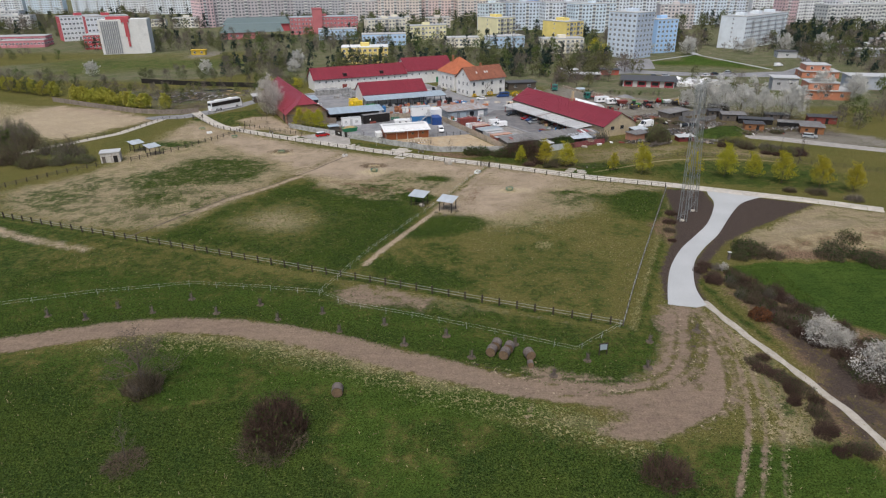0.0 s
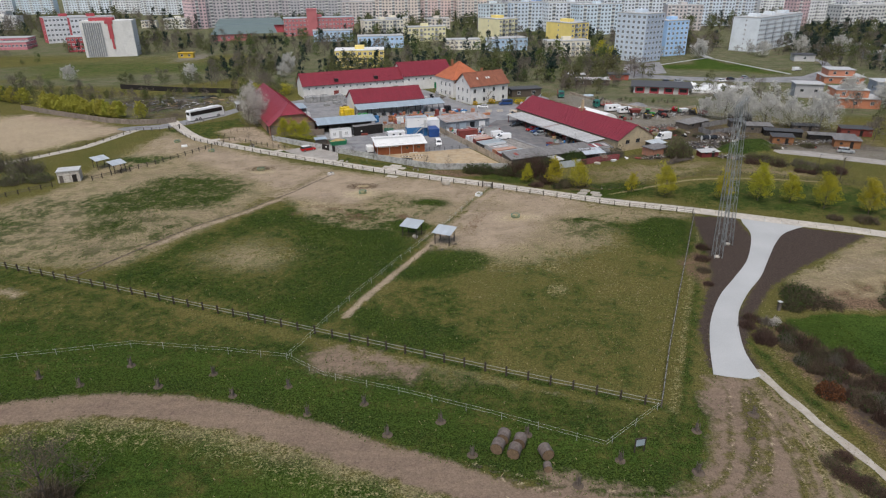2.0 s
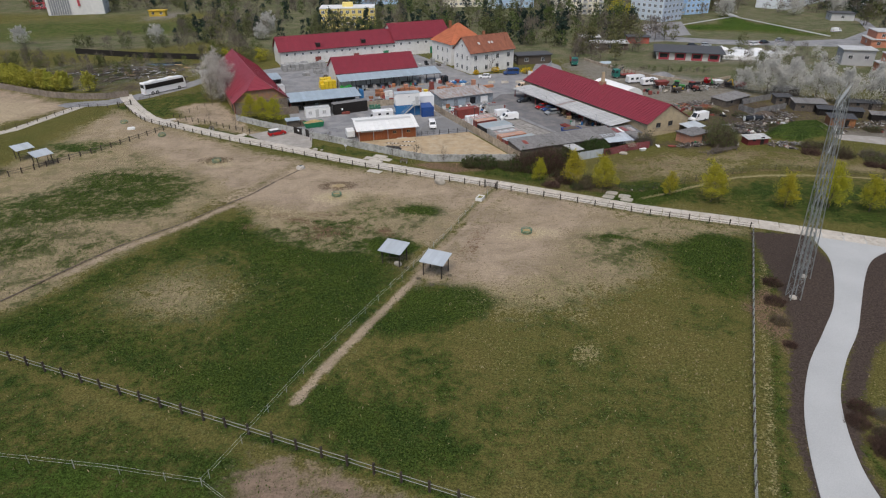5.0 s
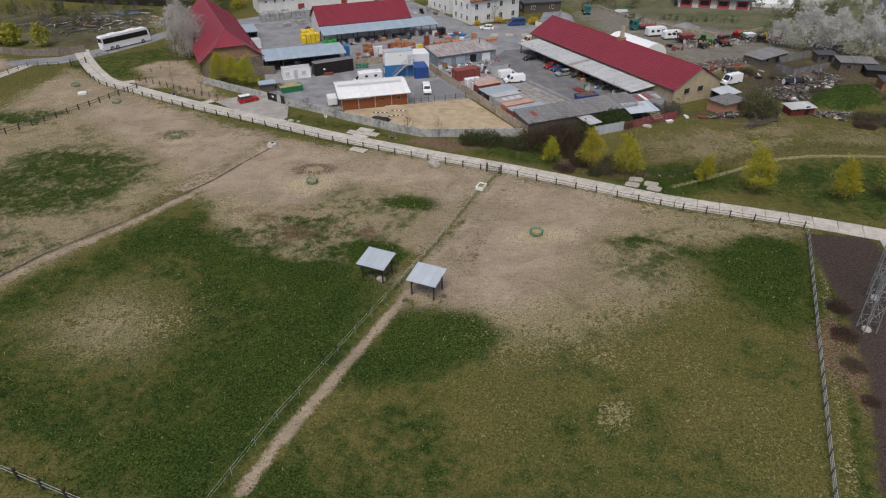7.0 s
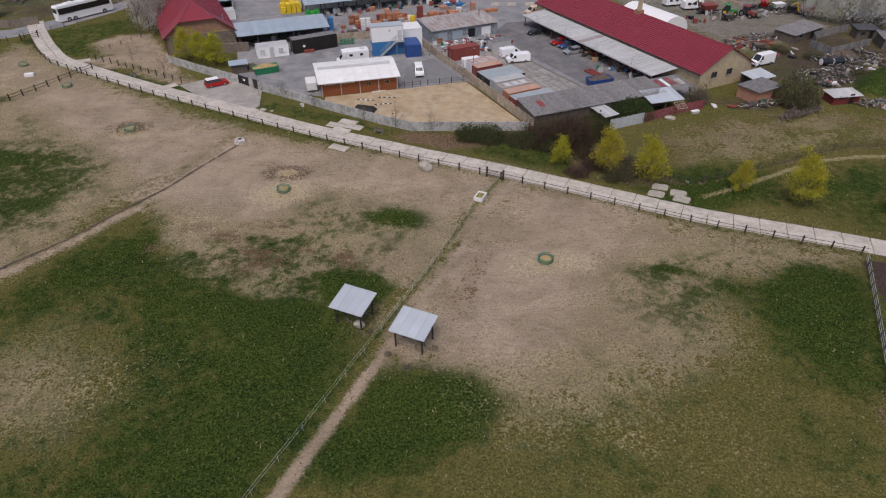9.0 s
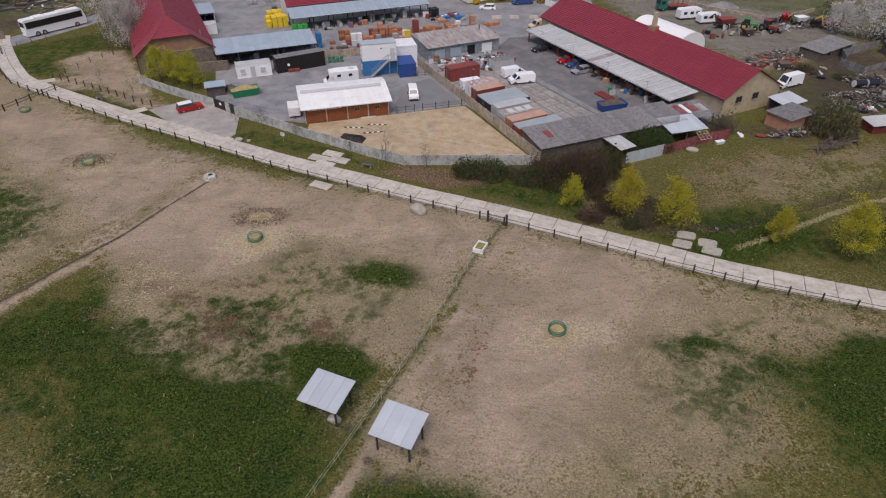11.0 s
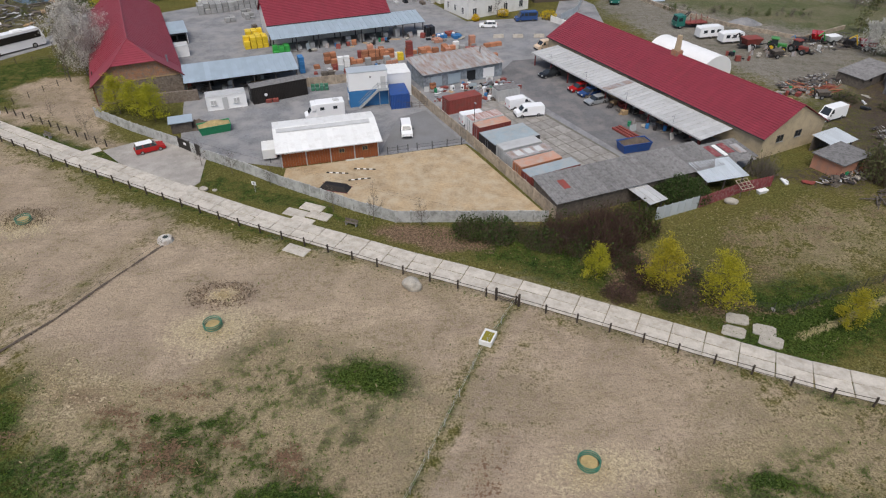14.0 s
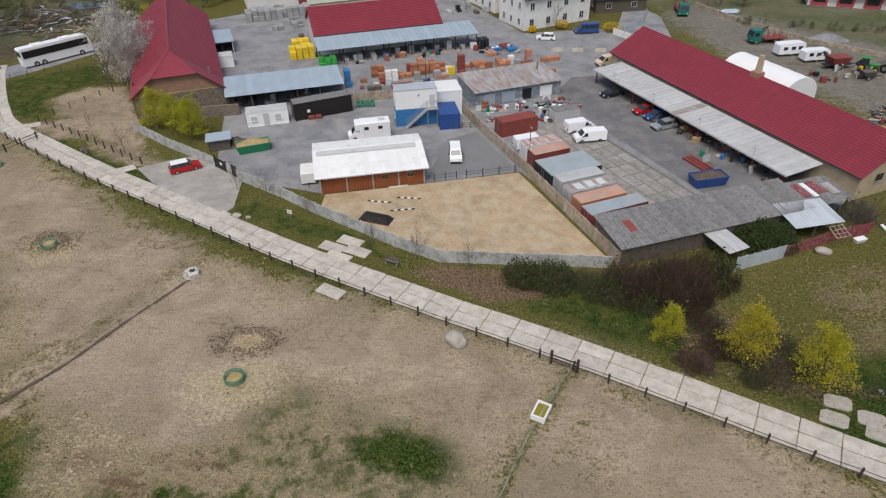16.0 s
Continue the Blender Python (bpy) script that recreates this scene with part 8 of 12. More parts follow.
def wall_mat(rgb):
    if rgb not in WALLS:
        WALLS[rgb] = mat("render_" + str(len(WALLS)), rgb, 0.85, var=0.08, scale=0.12, fine=0.8, bump=0.05, dirt=scaled(rgb, 0.75)[:3], amount=0.15)
    return WALLS[rgb]


WIN = city_window_mesh(1.7, 1.5, M["white_paint"])
WIN_S = city_window_mesh(1.0, 1.1, M["white_paint"])


def block(name, x, y, a, W, D, floors, rgb, label, pitch=3.0, side=True, joined=False, balcony=0, fl=2.85, roof=None, tower=None, side_rgb=None, huts=1, dark=False, flip=False):
    """A panel-built block of flats: body, roof with huts, joints between the panels, and rows of windows and balconies on two faces."""
    if flip:  # the long face looks the other way
        x, y, a = x + W * math.cos(radians(a)), y + W * math.sin(radians(a)), a + 180
    b = thing(name, x, y, a, label, "building")
    H = floors * fl + 0.6
    wm = wall_mat(rgb)
    KEEP_OUT.append((x, y, a, W, D))
    part("wall", MB().box(0, 0, -0.5, W, D, H), wm, b)
    left = side in ("left", "few")
    if side_rgb:
        part("gable_wall", MB().box(-0.05, 0.0, 0, 0.0, D, H) if left else MB().box(W, 0, 0, W + 0.05, D, H), wall_mat(side_rgb), b)
    ro = part("roof", MB().box(-0.15, -0.15, H, W + 0.15, D + 0.15, H + 0.4), roof or M["sheet_light"], b)
    for k in range(huts if floors > 2 else 0):
        rx = W * (k + 0.5) / huts
        part("roof_hut", MB().box(rx - 2.6, D * 0.35, H + 0.4, rx + 2.6, D * 0.7, H + 2.2), tower or wm, ro)
    cols, sc = max(1, int(W / pitch)), max(1, int(D / pitch))
    if side == "few":
        sc = 1
    rows_ = [0.55 * fl + 0.3 + f * fl for f in range(floors)]
    if joined:
        w, lg, bal = MB(), MB(), MB()
        for i in range(cols):
            cx = (i + 0.5) * W / cols
            for f, cz in enumerate(rows_):
                if i % 4 == 1:
                    lg.box(cx - 1.35, -0.05, cz - 1.1, cx + 1.35, 0.0, cz + 1.05)
                    bal.box(cx - 1.4, -0.9, cz - 1.25, cx + 1.4, -0.06, cz - 0.25)
                else:
                    w.box(cx - 0.8, -0.05, cz - 0.65, cx + 0.8, 0.0, cz + 0.7)
        for i in range(sc):
            cy = (i + 0.5) * D / sc
            for cz in rows_:
                sx = -0.05 if left else W
                w.box(sx, cy - 0.7, cz - 0.65, sx + 0.05, cy + 0.7, cz + 0.7)
        part("glazing", w, M["hazed_glass"], b)["kind"] = "stuff"
        if lg.v:
            # flat dark plates: the shade inside the loggias is painted, nothing is recessed
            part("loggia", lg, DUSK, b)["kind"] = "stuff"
            part("balcony_tier", bal, M["sheet_white"], b)["kind"] = "stuff"
    else:
        for i in range(cols):
            for cz in rows_:
                cx = (i + 0.5) * W / cols
                if balcony and i % balcony == balcony - 1:
                    bp = part("balcony", MB().box(cx - 1.4, -1.1, cz - 1.35, cx + 1.4, 0, cz - 1.2).box(cx - 1.4, -1.1, cz - 1.2, cx + 1.4, -1.02, cz - 0.3), M["sheet_light"], b)
                    if dark:
                        # dark plate behind the balcony paints the recess's shade
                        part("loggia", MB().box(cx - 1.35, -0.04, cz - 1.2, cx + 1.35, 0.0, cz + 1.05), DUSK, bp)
                        continue
                part("window", WIN, None, b, m=pose(cx, -0.01, cz))
        turn, sx = (-90, -0.07) if left else (90, W + 0.07)
        for i in range(sc):
            for cz in rows_:
                part("window", WIN_S if side == "few" else WIN, None, b, m=pose(sx, (i + 0.5) * D / sc, cz, 0, 0, turn))
    if floors > 3:
        jt = MB()
        for f in range(1, floors):
            jt.box(0.0, -0.012, f * fl + 0.28, W, -0.002, f * fl + 0.34)
        part("panel_joint", jt, M["sheet_grey"], b)["kind"] = "stuff"
    return b


# facade colours, kept pale so that the paint carries the distance haze
GREYBLUE, PALEBLUE, SKYB, WHITE_, YELL, PALEYEL, CREAM, PINK, ROSE, REDB = (0.42, 0.49, 0.60), (0.66, 0.73, 0.80), (0.36, 0.55, 0.82), (0.78, 0.80, 0.82), (0.82, 0.66, 0.22), (0.80, 0.74, 0.46), (0.76, 0.71, 0.58), (0.70, 0.55, 0.51), (0.62, 0.46, 0.45), (0.46, 0.085, 0.10)
# shade of the loggia recesses, as a flat dark colour
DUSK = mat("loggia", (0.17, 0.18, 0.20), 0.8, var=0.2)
block("apartment_tower", 116.7, 397.1, 128, 20.5, 17.2, 9, (0.60, 0.68, 0.77), "nine-storey blue-grey panel tower with white windows", side=True, side_rgb=GREYBLUE, flip=True)
block("apartment_block", 138.0, 424.0, 24, 17, 12, 7, (0.40, 0.60, 0.86), "sky-blue panel block beside the tower", side=True, side_rgb=(0.72, 0.78, 0.84))
block("apartment_tower", 202.1, 441.3, 42, 67.6, 17.3, 7, (0.70, 0.75, 0.79), "long white panel block with a nearly blank gable", side="few", balcony=4, huts=3)
block("apartment_block", 140.0, 478.0, -22, 27, 12, 5, PALEBLUE, "pale and sky-blue block of flats", side=True, side_rgb=SKYB, balcony=3, dark=True)
block("apartment_block", 88.5, 470.1, 35, 17.3, 24, 5, YELL, "bright yellow five-storey block of flats", tower=wall_mat(YELL), balcony=2, side="few", dark=True, fl=3.1)
block("apartment_block", 43.5, 512.7, 35, 18, 25, 5, PALEYEL, "pale yellow five-storey block of flats", tower=wall_mat(YELL), balcony=2, side="few", dark=True, fl=3.1)
block("apartment_block", 65.8, 425.7, 6, 27.2, 12, 3, CREAM, "low cream block of flats with balconies", balcony=3)
block("apartment_block", -62.5, 567.8, 22, 34, 12, 4, CREAM, "cream block of flats with balconies", tower=wall_mat(CREAM), balcony=3, side="few", dark=True)
block("apartment_block", -24.4, 518.0, 20, 30.3, 12, 3, PALEYEL, "pale yellow block of flats with balconies", balcony=4, side="few", fl=3.3)
block("apartment_block", -57.5, 480.8, 8, 31.9, 12, 2, (0.45, 0.62, 0.84), "low light-blue building among trees", side="left", fl=3.6, roof=M["sheet_light"])
block("apartment_block", -58.7, 385.1, 5, 27.4, 14, 3, YELL, "yellow building with a pale flat roof among trees", side="few", roof=M["sheet_white"])
block("apartment_block", -97, 526.0, 12, 30, 12, 2, (0.48, 0.64, 0.82), "low light-blue building among trees", side="left", fl=3.6, roof=M["sheet_light"])
block("apartment_block", 34.0, 456.0, 18, 26, 12, 2, (0.45, 0.60, 0.76), "low light-blue building among trees", side="left", side_rgb=PALEBLUE, fl=3.6)
block("apartment_block", 3.5, 466.1, 5, 24, 12, 2, CREAM, "low cream building among trees", fl=2.9)
block("school_hall", -129.6, 573.6, 14, 57.8, 16, 4, (0.50, 0.16, 0.17), "long red school building under a grey roof", roof=M["sheet_grey"], side="left", fl=3.3)
part("stair_tower", MB().box(0, 0, 0, 8, 9, 20.5).box(-0.3, -0.3, 20.5, 8.3, 9.3, 21.2), wall_mat((0.50, 0.16, 0.17)), thing("stair_tower", -110.5, 576.0, 14, "red brick-coloured school stair tower", "building"))
gh = thing("sports_hall", -196, 600, 14, "sports hall with a grey-green sheet roof", "building")
part("wall", MB().box(0, 0, -0.5, 58, 34, 6.5), wall_mat(REDB), gh)
GREYGREEN = mat("roof_greygreen", (0.13, 0.17, 0.165), 0.6, var=0.15)
part("roof", MB().frustum((-1, -1, 59, 35), 6.5, (2, 14, 56, 35), 10.5), GREYGREEN, gh)
gl = thing("school_annexe", -178, 536, 16, "red school annexe with a sloping grey-green roof", "building")
part("wall", MB().box(0, 0, -0.5, 30, 12, 5.0), wall_mat((0.58, 0.20, 0.21)), gl)
part("roof", MB().frustum((-1, -1, 50, 30), 5.0, (4, 16, 48, 30), 10.5), GREYGREEN, gl)
for k in range(6):
    part("window", WIN, None, gl, m=pose(2.5 + 5 * k, -0.02, 2.6))
KEEP_OUT += [(-196, 600, 14, 58, 34), (-178, 536, 16, 50, 30)]
# the white school block with the red mark and its red wings
sb = thing("school_block", -227.5, 441.5, 13.5, "windowless white school gable with grey ribs and a red mark", "building")
KEEP_OUT.append((-227.5, 441.5, 13.5, 30.5, 14))
part("wall", MB().box(0, 0, -0.5, 30.5, 14, 22.0), wall_mat((0.66, 0.655, 0.64)), sb)
part("window_strip", MB().box(-0.06, 0, 0, 0, 14, 22.0), wall_mat(WHITE_), sb)
for k in range(9):
    part("rib", MB().box(1.6 + 1.25 * k, -0.4, 0.5, 2.4 + 1.25 * k, 0.0, 21.0), wall_mat((0.30, 0.31, 0.325)), sb)
part("red_mark", MB().box(14.6, -0.5, 20.2, 19.4, 0.0, 22.6).box(16.2, -0.5, 11.0, 18.6, 0.0, 20.2).box(17.0, -0.5, 4.8, 18.2, 0.0, 11.0), wall_mat(REDB), sb)
part("roof_plant", MB().box(5, 2, 22, 19, 9, 23.6), wall_mat(REDB), sb)
for f in range(6):
    part("window", WIN_S, None, sb, m=pose(-0.1, 4, 2.5 + 3.1 * f, 0, 0, -90))
    part("window", WIN_S, None, sb, m=pose(-0.1, 9, 2.5 + 3.1 * f, 0, 0, -90))
block("school_wing", -303, 531.5, 40, 30, 14, 5, (0.80, 0.81, 0.83), "white and red school wing with ribbon windows", side="few", side_rgb=REDB, pitch=2.6, fl=3.6, tower=wall_mat(REDB))
block("school_wing", -268, 504.2, 35, 30, 14, 5, (0.78, 0.80, 0.84), "white and red school wing with ribbon windows", side="few", side_rgb=REDB, pitch=2.6, fl=3.9, tower=wall_mat(REDB))
block("school_wing", -345, 493, 10, 46, 14, 2, (0.52, 0.16, 0.19), "low red school wing with ribbon windows", pitch=2.4, fl=3.2)
block("school_wing", -325, 486, 10, 30, 8, 1, (0.56, 0.22, 0.25), "low red school canteen with ribbon windows", pitch=2.4, fl=4.4)
block("school_wing", -256, 473, 12, 26, 14, 3, REDB, "low red school wing with ribbon windows", pitch=2.6, fl=3.0)
# long rows of slabs behind: place, turn, length, depth, storeys, colour (paled for haze)
ROWS_FAR = (
    (-233, 652, 40, 13, 24, 9, (0.74, 0.55, 0.56), "rosy panel block with a pale gable"), (-224, 664, 22, 78, 14, 9, (0.52, 0.48, 0.49), "grey-brown panel block"), (-168, 745, 10, 70, 14, 11, (0.50, 0.49, 0.51), "rosy grey panel block"), (-100, 705, 8, 44, 14, 7, (0.62, 0.56, 0.54), "pale grey panel block"),
    (-66, 704, 8, 46, 14, 10, (0.74, 0.64, 0.57), "beige panel block with white balconies"), (-20, 716, 12, 38, 14, 11, (0.72, 0.56, 0.53), "pink panel block with white balconies"), (18, 706, 10, 36, 14, 11, (0.74, 0.64, 0.58), "beige panel block with white balconies"), (-60, 640, 4, 30, 14, 3, CREAM, "pale low block"), (-15, 628, 8, 24, 12, 3, (0.70, 0.64, 0.56), "pale brown low block"),
    (38, 580, 30, 22, 12, 8, (0.68, 0.76, 0.80), "light blue panel block"), (60, 596, 20, 34, 12, 8, (0.62, 0.70, 0.78), "light blue panel block"), (76, 640, -20, 12, 24, 10, (0.44, 0.60, 0.86), "sky-blue panel tower"), (64, 690, 10, 40, 14, 11, (0.52, 0.53, 0.57), "grey panel block"),
    (92, 592, 12, 46, 14, 8, (0.74, 0.78, 0.82), "white and blue panel block"), (112, 560, 20, 40, 14, 8, (0.66, 0.76, 0.84), "light blue panel block"), (150, 640, 6, 70, 14, 9, (0.72, 0.77, 0.82), "light blue panel block"), (196, 600, -4, 30, 14, 7, (0.60, 0.55, 0.54), "rosy panel block"), (232, 640, 10, 50, 14, 9, (0.68, 0.76, 0.84), "light blue panel block"),
    (262, 690, 12, 60, 14, 10, (0.66, 0.72, 0.80), "light blue panel block"), (322, 629, 20, 16, 14, 8, (0.62, 0.44, 0.45), "rosy panel block"), (338, 648, 20, 34, 14, 7, (0.78, 0.78, 0.78), "white block with deep balconies"), (375, 640, 16, 30, 14, 8, (0.70, 0.71, 0.73), "pale panel block"),
    (329, 570, 12, 84, 16, 7, (0.58, 0.58, 0.57), "unfinished grey block with deep balconies"), (420, 610, 10, 90, 16, 8, (0.55, 0.56, 0.57), "grey block with deep balconies"),
    (-292, 671, 10, 14, 10, 2, CREAM, "cream low building"), (-263, 655, 5, 24, 10, 3, (0.76, 0.74, 0.66), "cream low building"), (-436, 658, 8, 30, 14, 4, (0.66, 0.65, 0.62), "pale grey block"), (-470, 690, 8, 34, 14, 5, (0.60, 0.60, 0.60), "grey block"),
    (-586, 900, 10, 26, 14, 8, (0.72, 0.76, 0.80), "white panel block"), (-556, 905, 8, 46, 14, 10, (0.66, 0.76, 0.84), "pale blue panel block"), (-500, 915, 10, 60, 14, 10, (0.72, 0.79, 0.85), "pale blue panel block"), (-430, 905, 8, 40, 14, 11, (0.78, 0.80, 0.82), "white panel block"), (-378, 872, 8, 56, 14, 10, (0.74, 0.78, 0.82), "white panel block"), (-310, 900, 6, 70, 14, 10, (0.72, 0.77, 0.82), "pale blue panel block"),
    (-230, 860, 6, 70, 14, 12, (0.64, 0.60, 0.62), "rosy grey panel block"), (-140, 880, 3, 90, 14, 13, (0.70, 0.66, 0.66), "pale panel block"), (-40, 880, 0, 110, 14, 13, (0.74, 0.68, 0.65), "pale panel block"), (80, 870, -3, 130, 14, 13, (0.70, 0.72, 0.76), "pale panel block"), (225, 850, -4, 130, 14, 13, (0.72, 0.74, 0.78), "pale panel block"), (370, 800, -6, 150, 14, 12, (0.72, 0.73, 0.75), "far grey panel block"),
    (-700, 960, 6, 110, 14, 12, (0.70, 0.75, 0.80), "pale panel block"), (-560, 1060, 4, 160, 14, 14, (0.70, 0.74, 0.78), "far blue panel block"), (-360, 1080, 2, 180, 14, 14, (0.70, 0.73, 0.76), "far grey panel block"), (-150, 1100, 0, 180, 14, 15, (0.70, 0.71, 0.74), "far grey panel block"), (60, 1090, -2, 190, 14, 15, (0.70, 0.72, 0.75), "far grey panel block"), (280, 1050, -4, 200, 14, 15, (0.70, 0.72, 0.75), "far grey panel block"), (520, 760, -8, 160, 14, 12, (0.66, 0.67, 0.69), "pale panel block"),
)
for x, y, a, w_, d_, fl_, c_, lab in ROWS_FAR:
    block("panel_block", x, y, a, w_, d_, fl_, c_, lab + " in the estate", joined=True, pitch=3.2, huts=max(1, int(w_ / 30)), side="left" if a > 0 else True)

# small houses and pavilions beyond the yard
def small_house(name, x, y, a, W, D, H, rgb, label, roof=None, n=3, over=0.5, wing=None):
    h = thing(name, x, y, a, label, "house")
    part("wall", MB().box(0, 0, -0.3, W, D, H), wall_mat(rgb), h)
    part("roof", MB().box(-over, -over, H, W + over, D + over, H + 0.3), roof or M["tar_roof"], h)
    for k in range(n):
        window(h, W * (k + 0.5) / n, H * 0.55, 1.3, 1.2, -0.04, sill=False)
    window(h, D / 2, H * 0.55, 1.2, 1.2, -0.04, face="left", sill=False)
    if wing:
        part("upper_storey", MB().box(W * 0.1, D * 0.1, H + 0.3, W * 0.75, D, H + 3.0), wall_mat(wing), h)
        for k in range(2):
            window(h, W * (0.25 + 0.3 * k), H + 1.7, 1.2, 1.2, D * 0.1 - 0.03, sill=False)
        part("upper_roof", MB().box(W * 0.1 - 0.3, D * 0.1 - 0.3, H + 3.0, W * 0.75 + 0.3, D + 0.3, H + 3.25), roof or M["tar_roof"], h)
    KEEP_OUT.append((x, y, a, W, D))
    return h


small_house("red_pavilion", 85.0, 301.2, -16, 23, 14, 2.9, (0.70, 0.68, 0.64), "low pavilion with red and white walls and a dark roof", n=4, over=1.4)
rp = thing("red_cladding", 85.0, 301.2, -16, "red wall panels of the low pavilion", "wall panels")
for k in (0.6, 6.6, 12.6, 18.6):
    part("panel", MB().box(k, -0.12, 0.1, k + 3.9, -0.06, 2.9), wall_mat(REDB), rp)
    part("window_band", MB().box(k + 0.5, -0.16, 0.9, k + 3.3, -0.13, 2.3), M["glass"], rp)
small_house("brick_house", 151.1, 266.0, -12, 17.7, 11, 3.6, (0.50, 0.20, 0.11), "unfinished orange brick house with a flat roof", roof=M["sheet_light"], wing=(0.50, 0.21, 0.12))
small_house("brick_house", 180, 322, -12, 17, 11, 3.0, (0.52, 0.22, 0.13), "unfinished orange brick house on two floors", roof=M["sheet_light"], wing=(0.50, 0.22, 0.14))
small_house("grey_house", 148.6, 288.0, -16, 10.5, 8, 5.4, (0.40, 0.40, 0.405), "plain grey cube-shaped new house", roof=M["sheet_light"], n=2)
small_house("grey_house", 183.8, 289.1, -12, 14, 10, 5.6, (0.40, 0.43, 0.48), "grey house with a flat roof", roof=M["sheet_light"])
small_house("grey_house", 205, 300, -14, 15, 10, 3.6, (0.42, 0.44, 0.47), "low grey house with a flat roof", roof=M["sheet_light"])
small_house("kiosk", 205, 398, -12, 11, 8, 3.6, (0.5, 0.5, 0.5), "pale flat-roofed transformer house", n=1)
small_house("pale_house", 250, 402, -14, 24, 10, 4.0, (0.46, 0.5, 0.55), "pale flat-roofed house among trees", roof=M["sheet_light"])
small_house("pale_house", 278, 428, -14, 34, 10, 4.2, (0.70, 0.66, 0.60), "terrace of pale flat-roofed houses", roof=M["sheet_light"], n=7, wing=(0.66, 0.58, 0.52))
small_house("pale_house", 300, 452, -14, 40, 10, 5.2, (0.70, 0.68, 0.66), "terrace of pale flat-roofed houses", roof=M["sheet_light"], n=8, wing=(0.70, 0.62, 0.58))
small_house("pale_house", 246, 446, -14, 30, 10, 4.2, (0.60, 0.66, 0.72), "terrace of pale flat-roofed houses", roof=M["sheet_light"], n=6)
small_house("garden_shed", 64, 322, -6, 15, 6, 2.6, (0.12, 0.09, 0.07), "long dark garden shed with a pale roof", roof=M["sheet_light"])
small_house("garden_shed", 83, 336, -6, 9, 5, 2.6, (0.4, 0.1, 0.07), "red garden cabin with a dark roof", roof=M["tar_roof"], n=1)
small_house("garden_shed", 62, 338, -6, 9, 5, 2.4, (0.2, 0.19, 0.17), "grey garden shed with a pale roof", roof=M["sheet_light"], n=1)
small_house("wooden_shed", 30.6, 292.5, 12, 13, 6, 3.2, (0.10, 0.08, 0.06), "dark wooden shed behind the house", n=2)
small_house("garden_shed", -79, 268, 24, 8, 6, 2.6, (0.1, 0.08, 0.06), "dark shed with a pale roof", roof=M["sheet_light"], n=1)
small_house("container_hut", -166, 435, 5, 9, 4, 3.0, (0.55, 0.38, 0.05), "yellow hut on the playing field", n=2, roof=M["yellow_paint"])
for x, y, w_, d_ in ((110, 300, 16, 8), (118, 306, 14, 6), (103, 307, 12, 6)):
    solid("stone_stack", MB().chamfered(0, 0, 0, w_, d_, 1.6, 0.3), M["white_paint"] if x > 104 else M["sheet_light"], "stacked pale building goods under sheeting", "stack", m=pose(x, y, 0, 0, 0, -12))


# far woods: joined trees
def far_tree(kind, r):
    """Leaf quads of one distant tree, about 12 m high, and its material."""
    h, rad, k, n, puff = 12.0, 4.6, 22, 330, 1.0
    low = 0.16
    if kind == "conifer":
        rad, k, n, low, puff = 3.0, 18, 300, 0.10, 0.55
    a, q = r.uniform(0, 2 * math.pi, k), np.sqrt(r.uniform(0, 1, k))
    f = r.uniform(0, 1, k)
    if kind == "conifer":
        q = q * (1.04 - f) ** 0.8
        cen = np.stack([np.cos(a) * q * rad, np.sin(a) * q * rad, h * (low + 0.86 * f)], -1)
    else:
        q = q * np.sqrt(np.maximum(0.05, 1 - (1.5 * f - 0.5) ** 2))
        cen = np.stack([np.cos(a) * q * rad * 0.85, np.sin(a) * q * rad * 0.85, h * (low + 0.76 * f)], -1)
    c = cen[r.integers(0, k, n)] + r.normal(0, 1, (n, 3)) * np.array([puff, puff, puff * 0.85])
    c[:, 2] = np.maximum(c[:, 2], 0.3)
    u = r.normal(0, 1, (n, 3))
    u /= np.linalg.norm(u, axis=1)[:, None]
    v = np.cross(u, r.normal(0, 1, (n, 3)))
    v /= np.linalg.norm(v, axis=1)[:, None] + 1e-9
    s = 0.46 * r.uniform(0.5, 1.3, (n, 1))
    th = 0.72
    if kind == "bare_far":
        base = np.array([0, 0, h * 0.2])
        u = c - base + r.normal(0, 0.8, (n, 3))
        u /= np.linalg.norm(u, axis=1)[:, None]
        v = np.cross(u, r.normal(0, 1, (n, 3)))
        v /= np.linalg.norm(v, axis=1)[:, None] + 1e-9
        s, th = 0.9 * r.uniform(0.5, 1.2, (n, 1)), 0.12
    return np.stack([c - u * s, c - v * s * th, c + u * s, c + v * s * th], 1).reshape(-1, 3), {"conifer": 0, "olive": 1, "green": 2, "bare_far": 3, "yellow_far": 4, "blossom": 5}[kind]


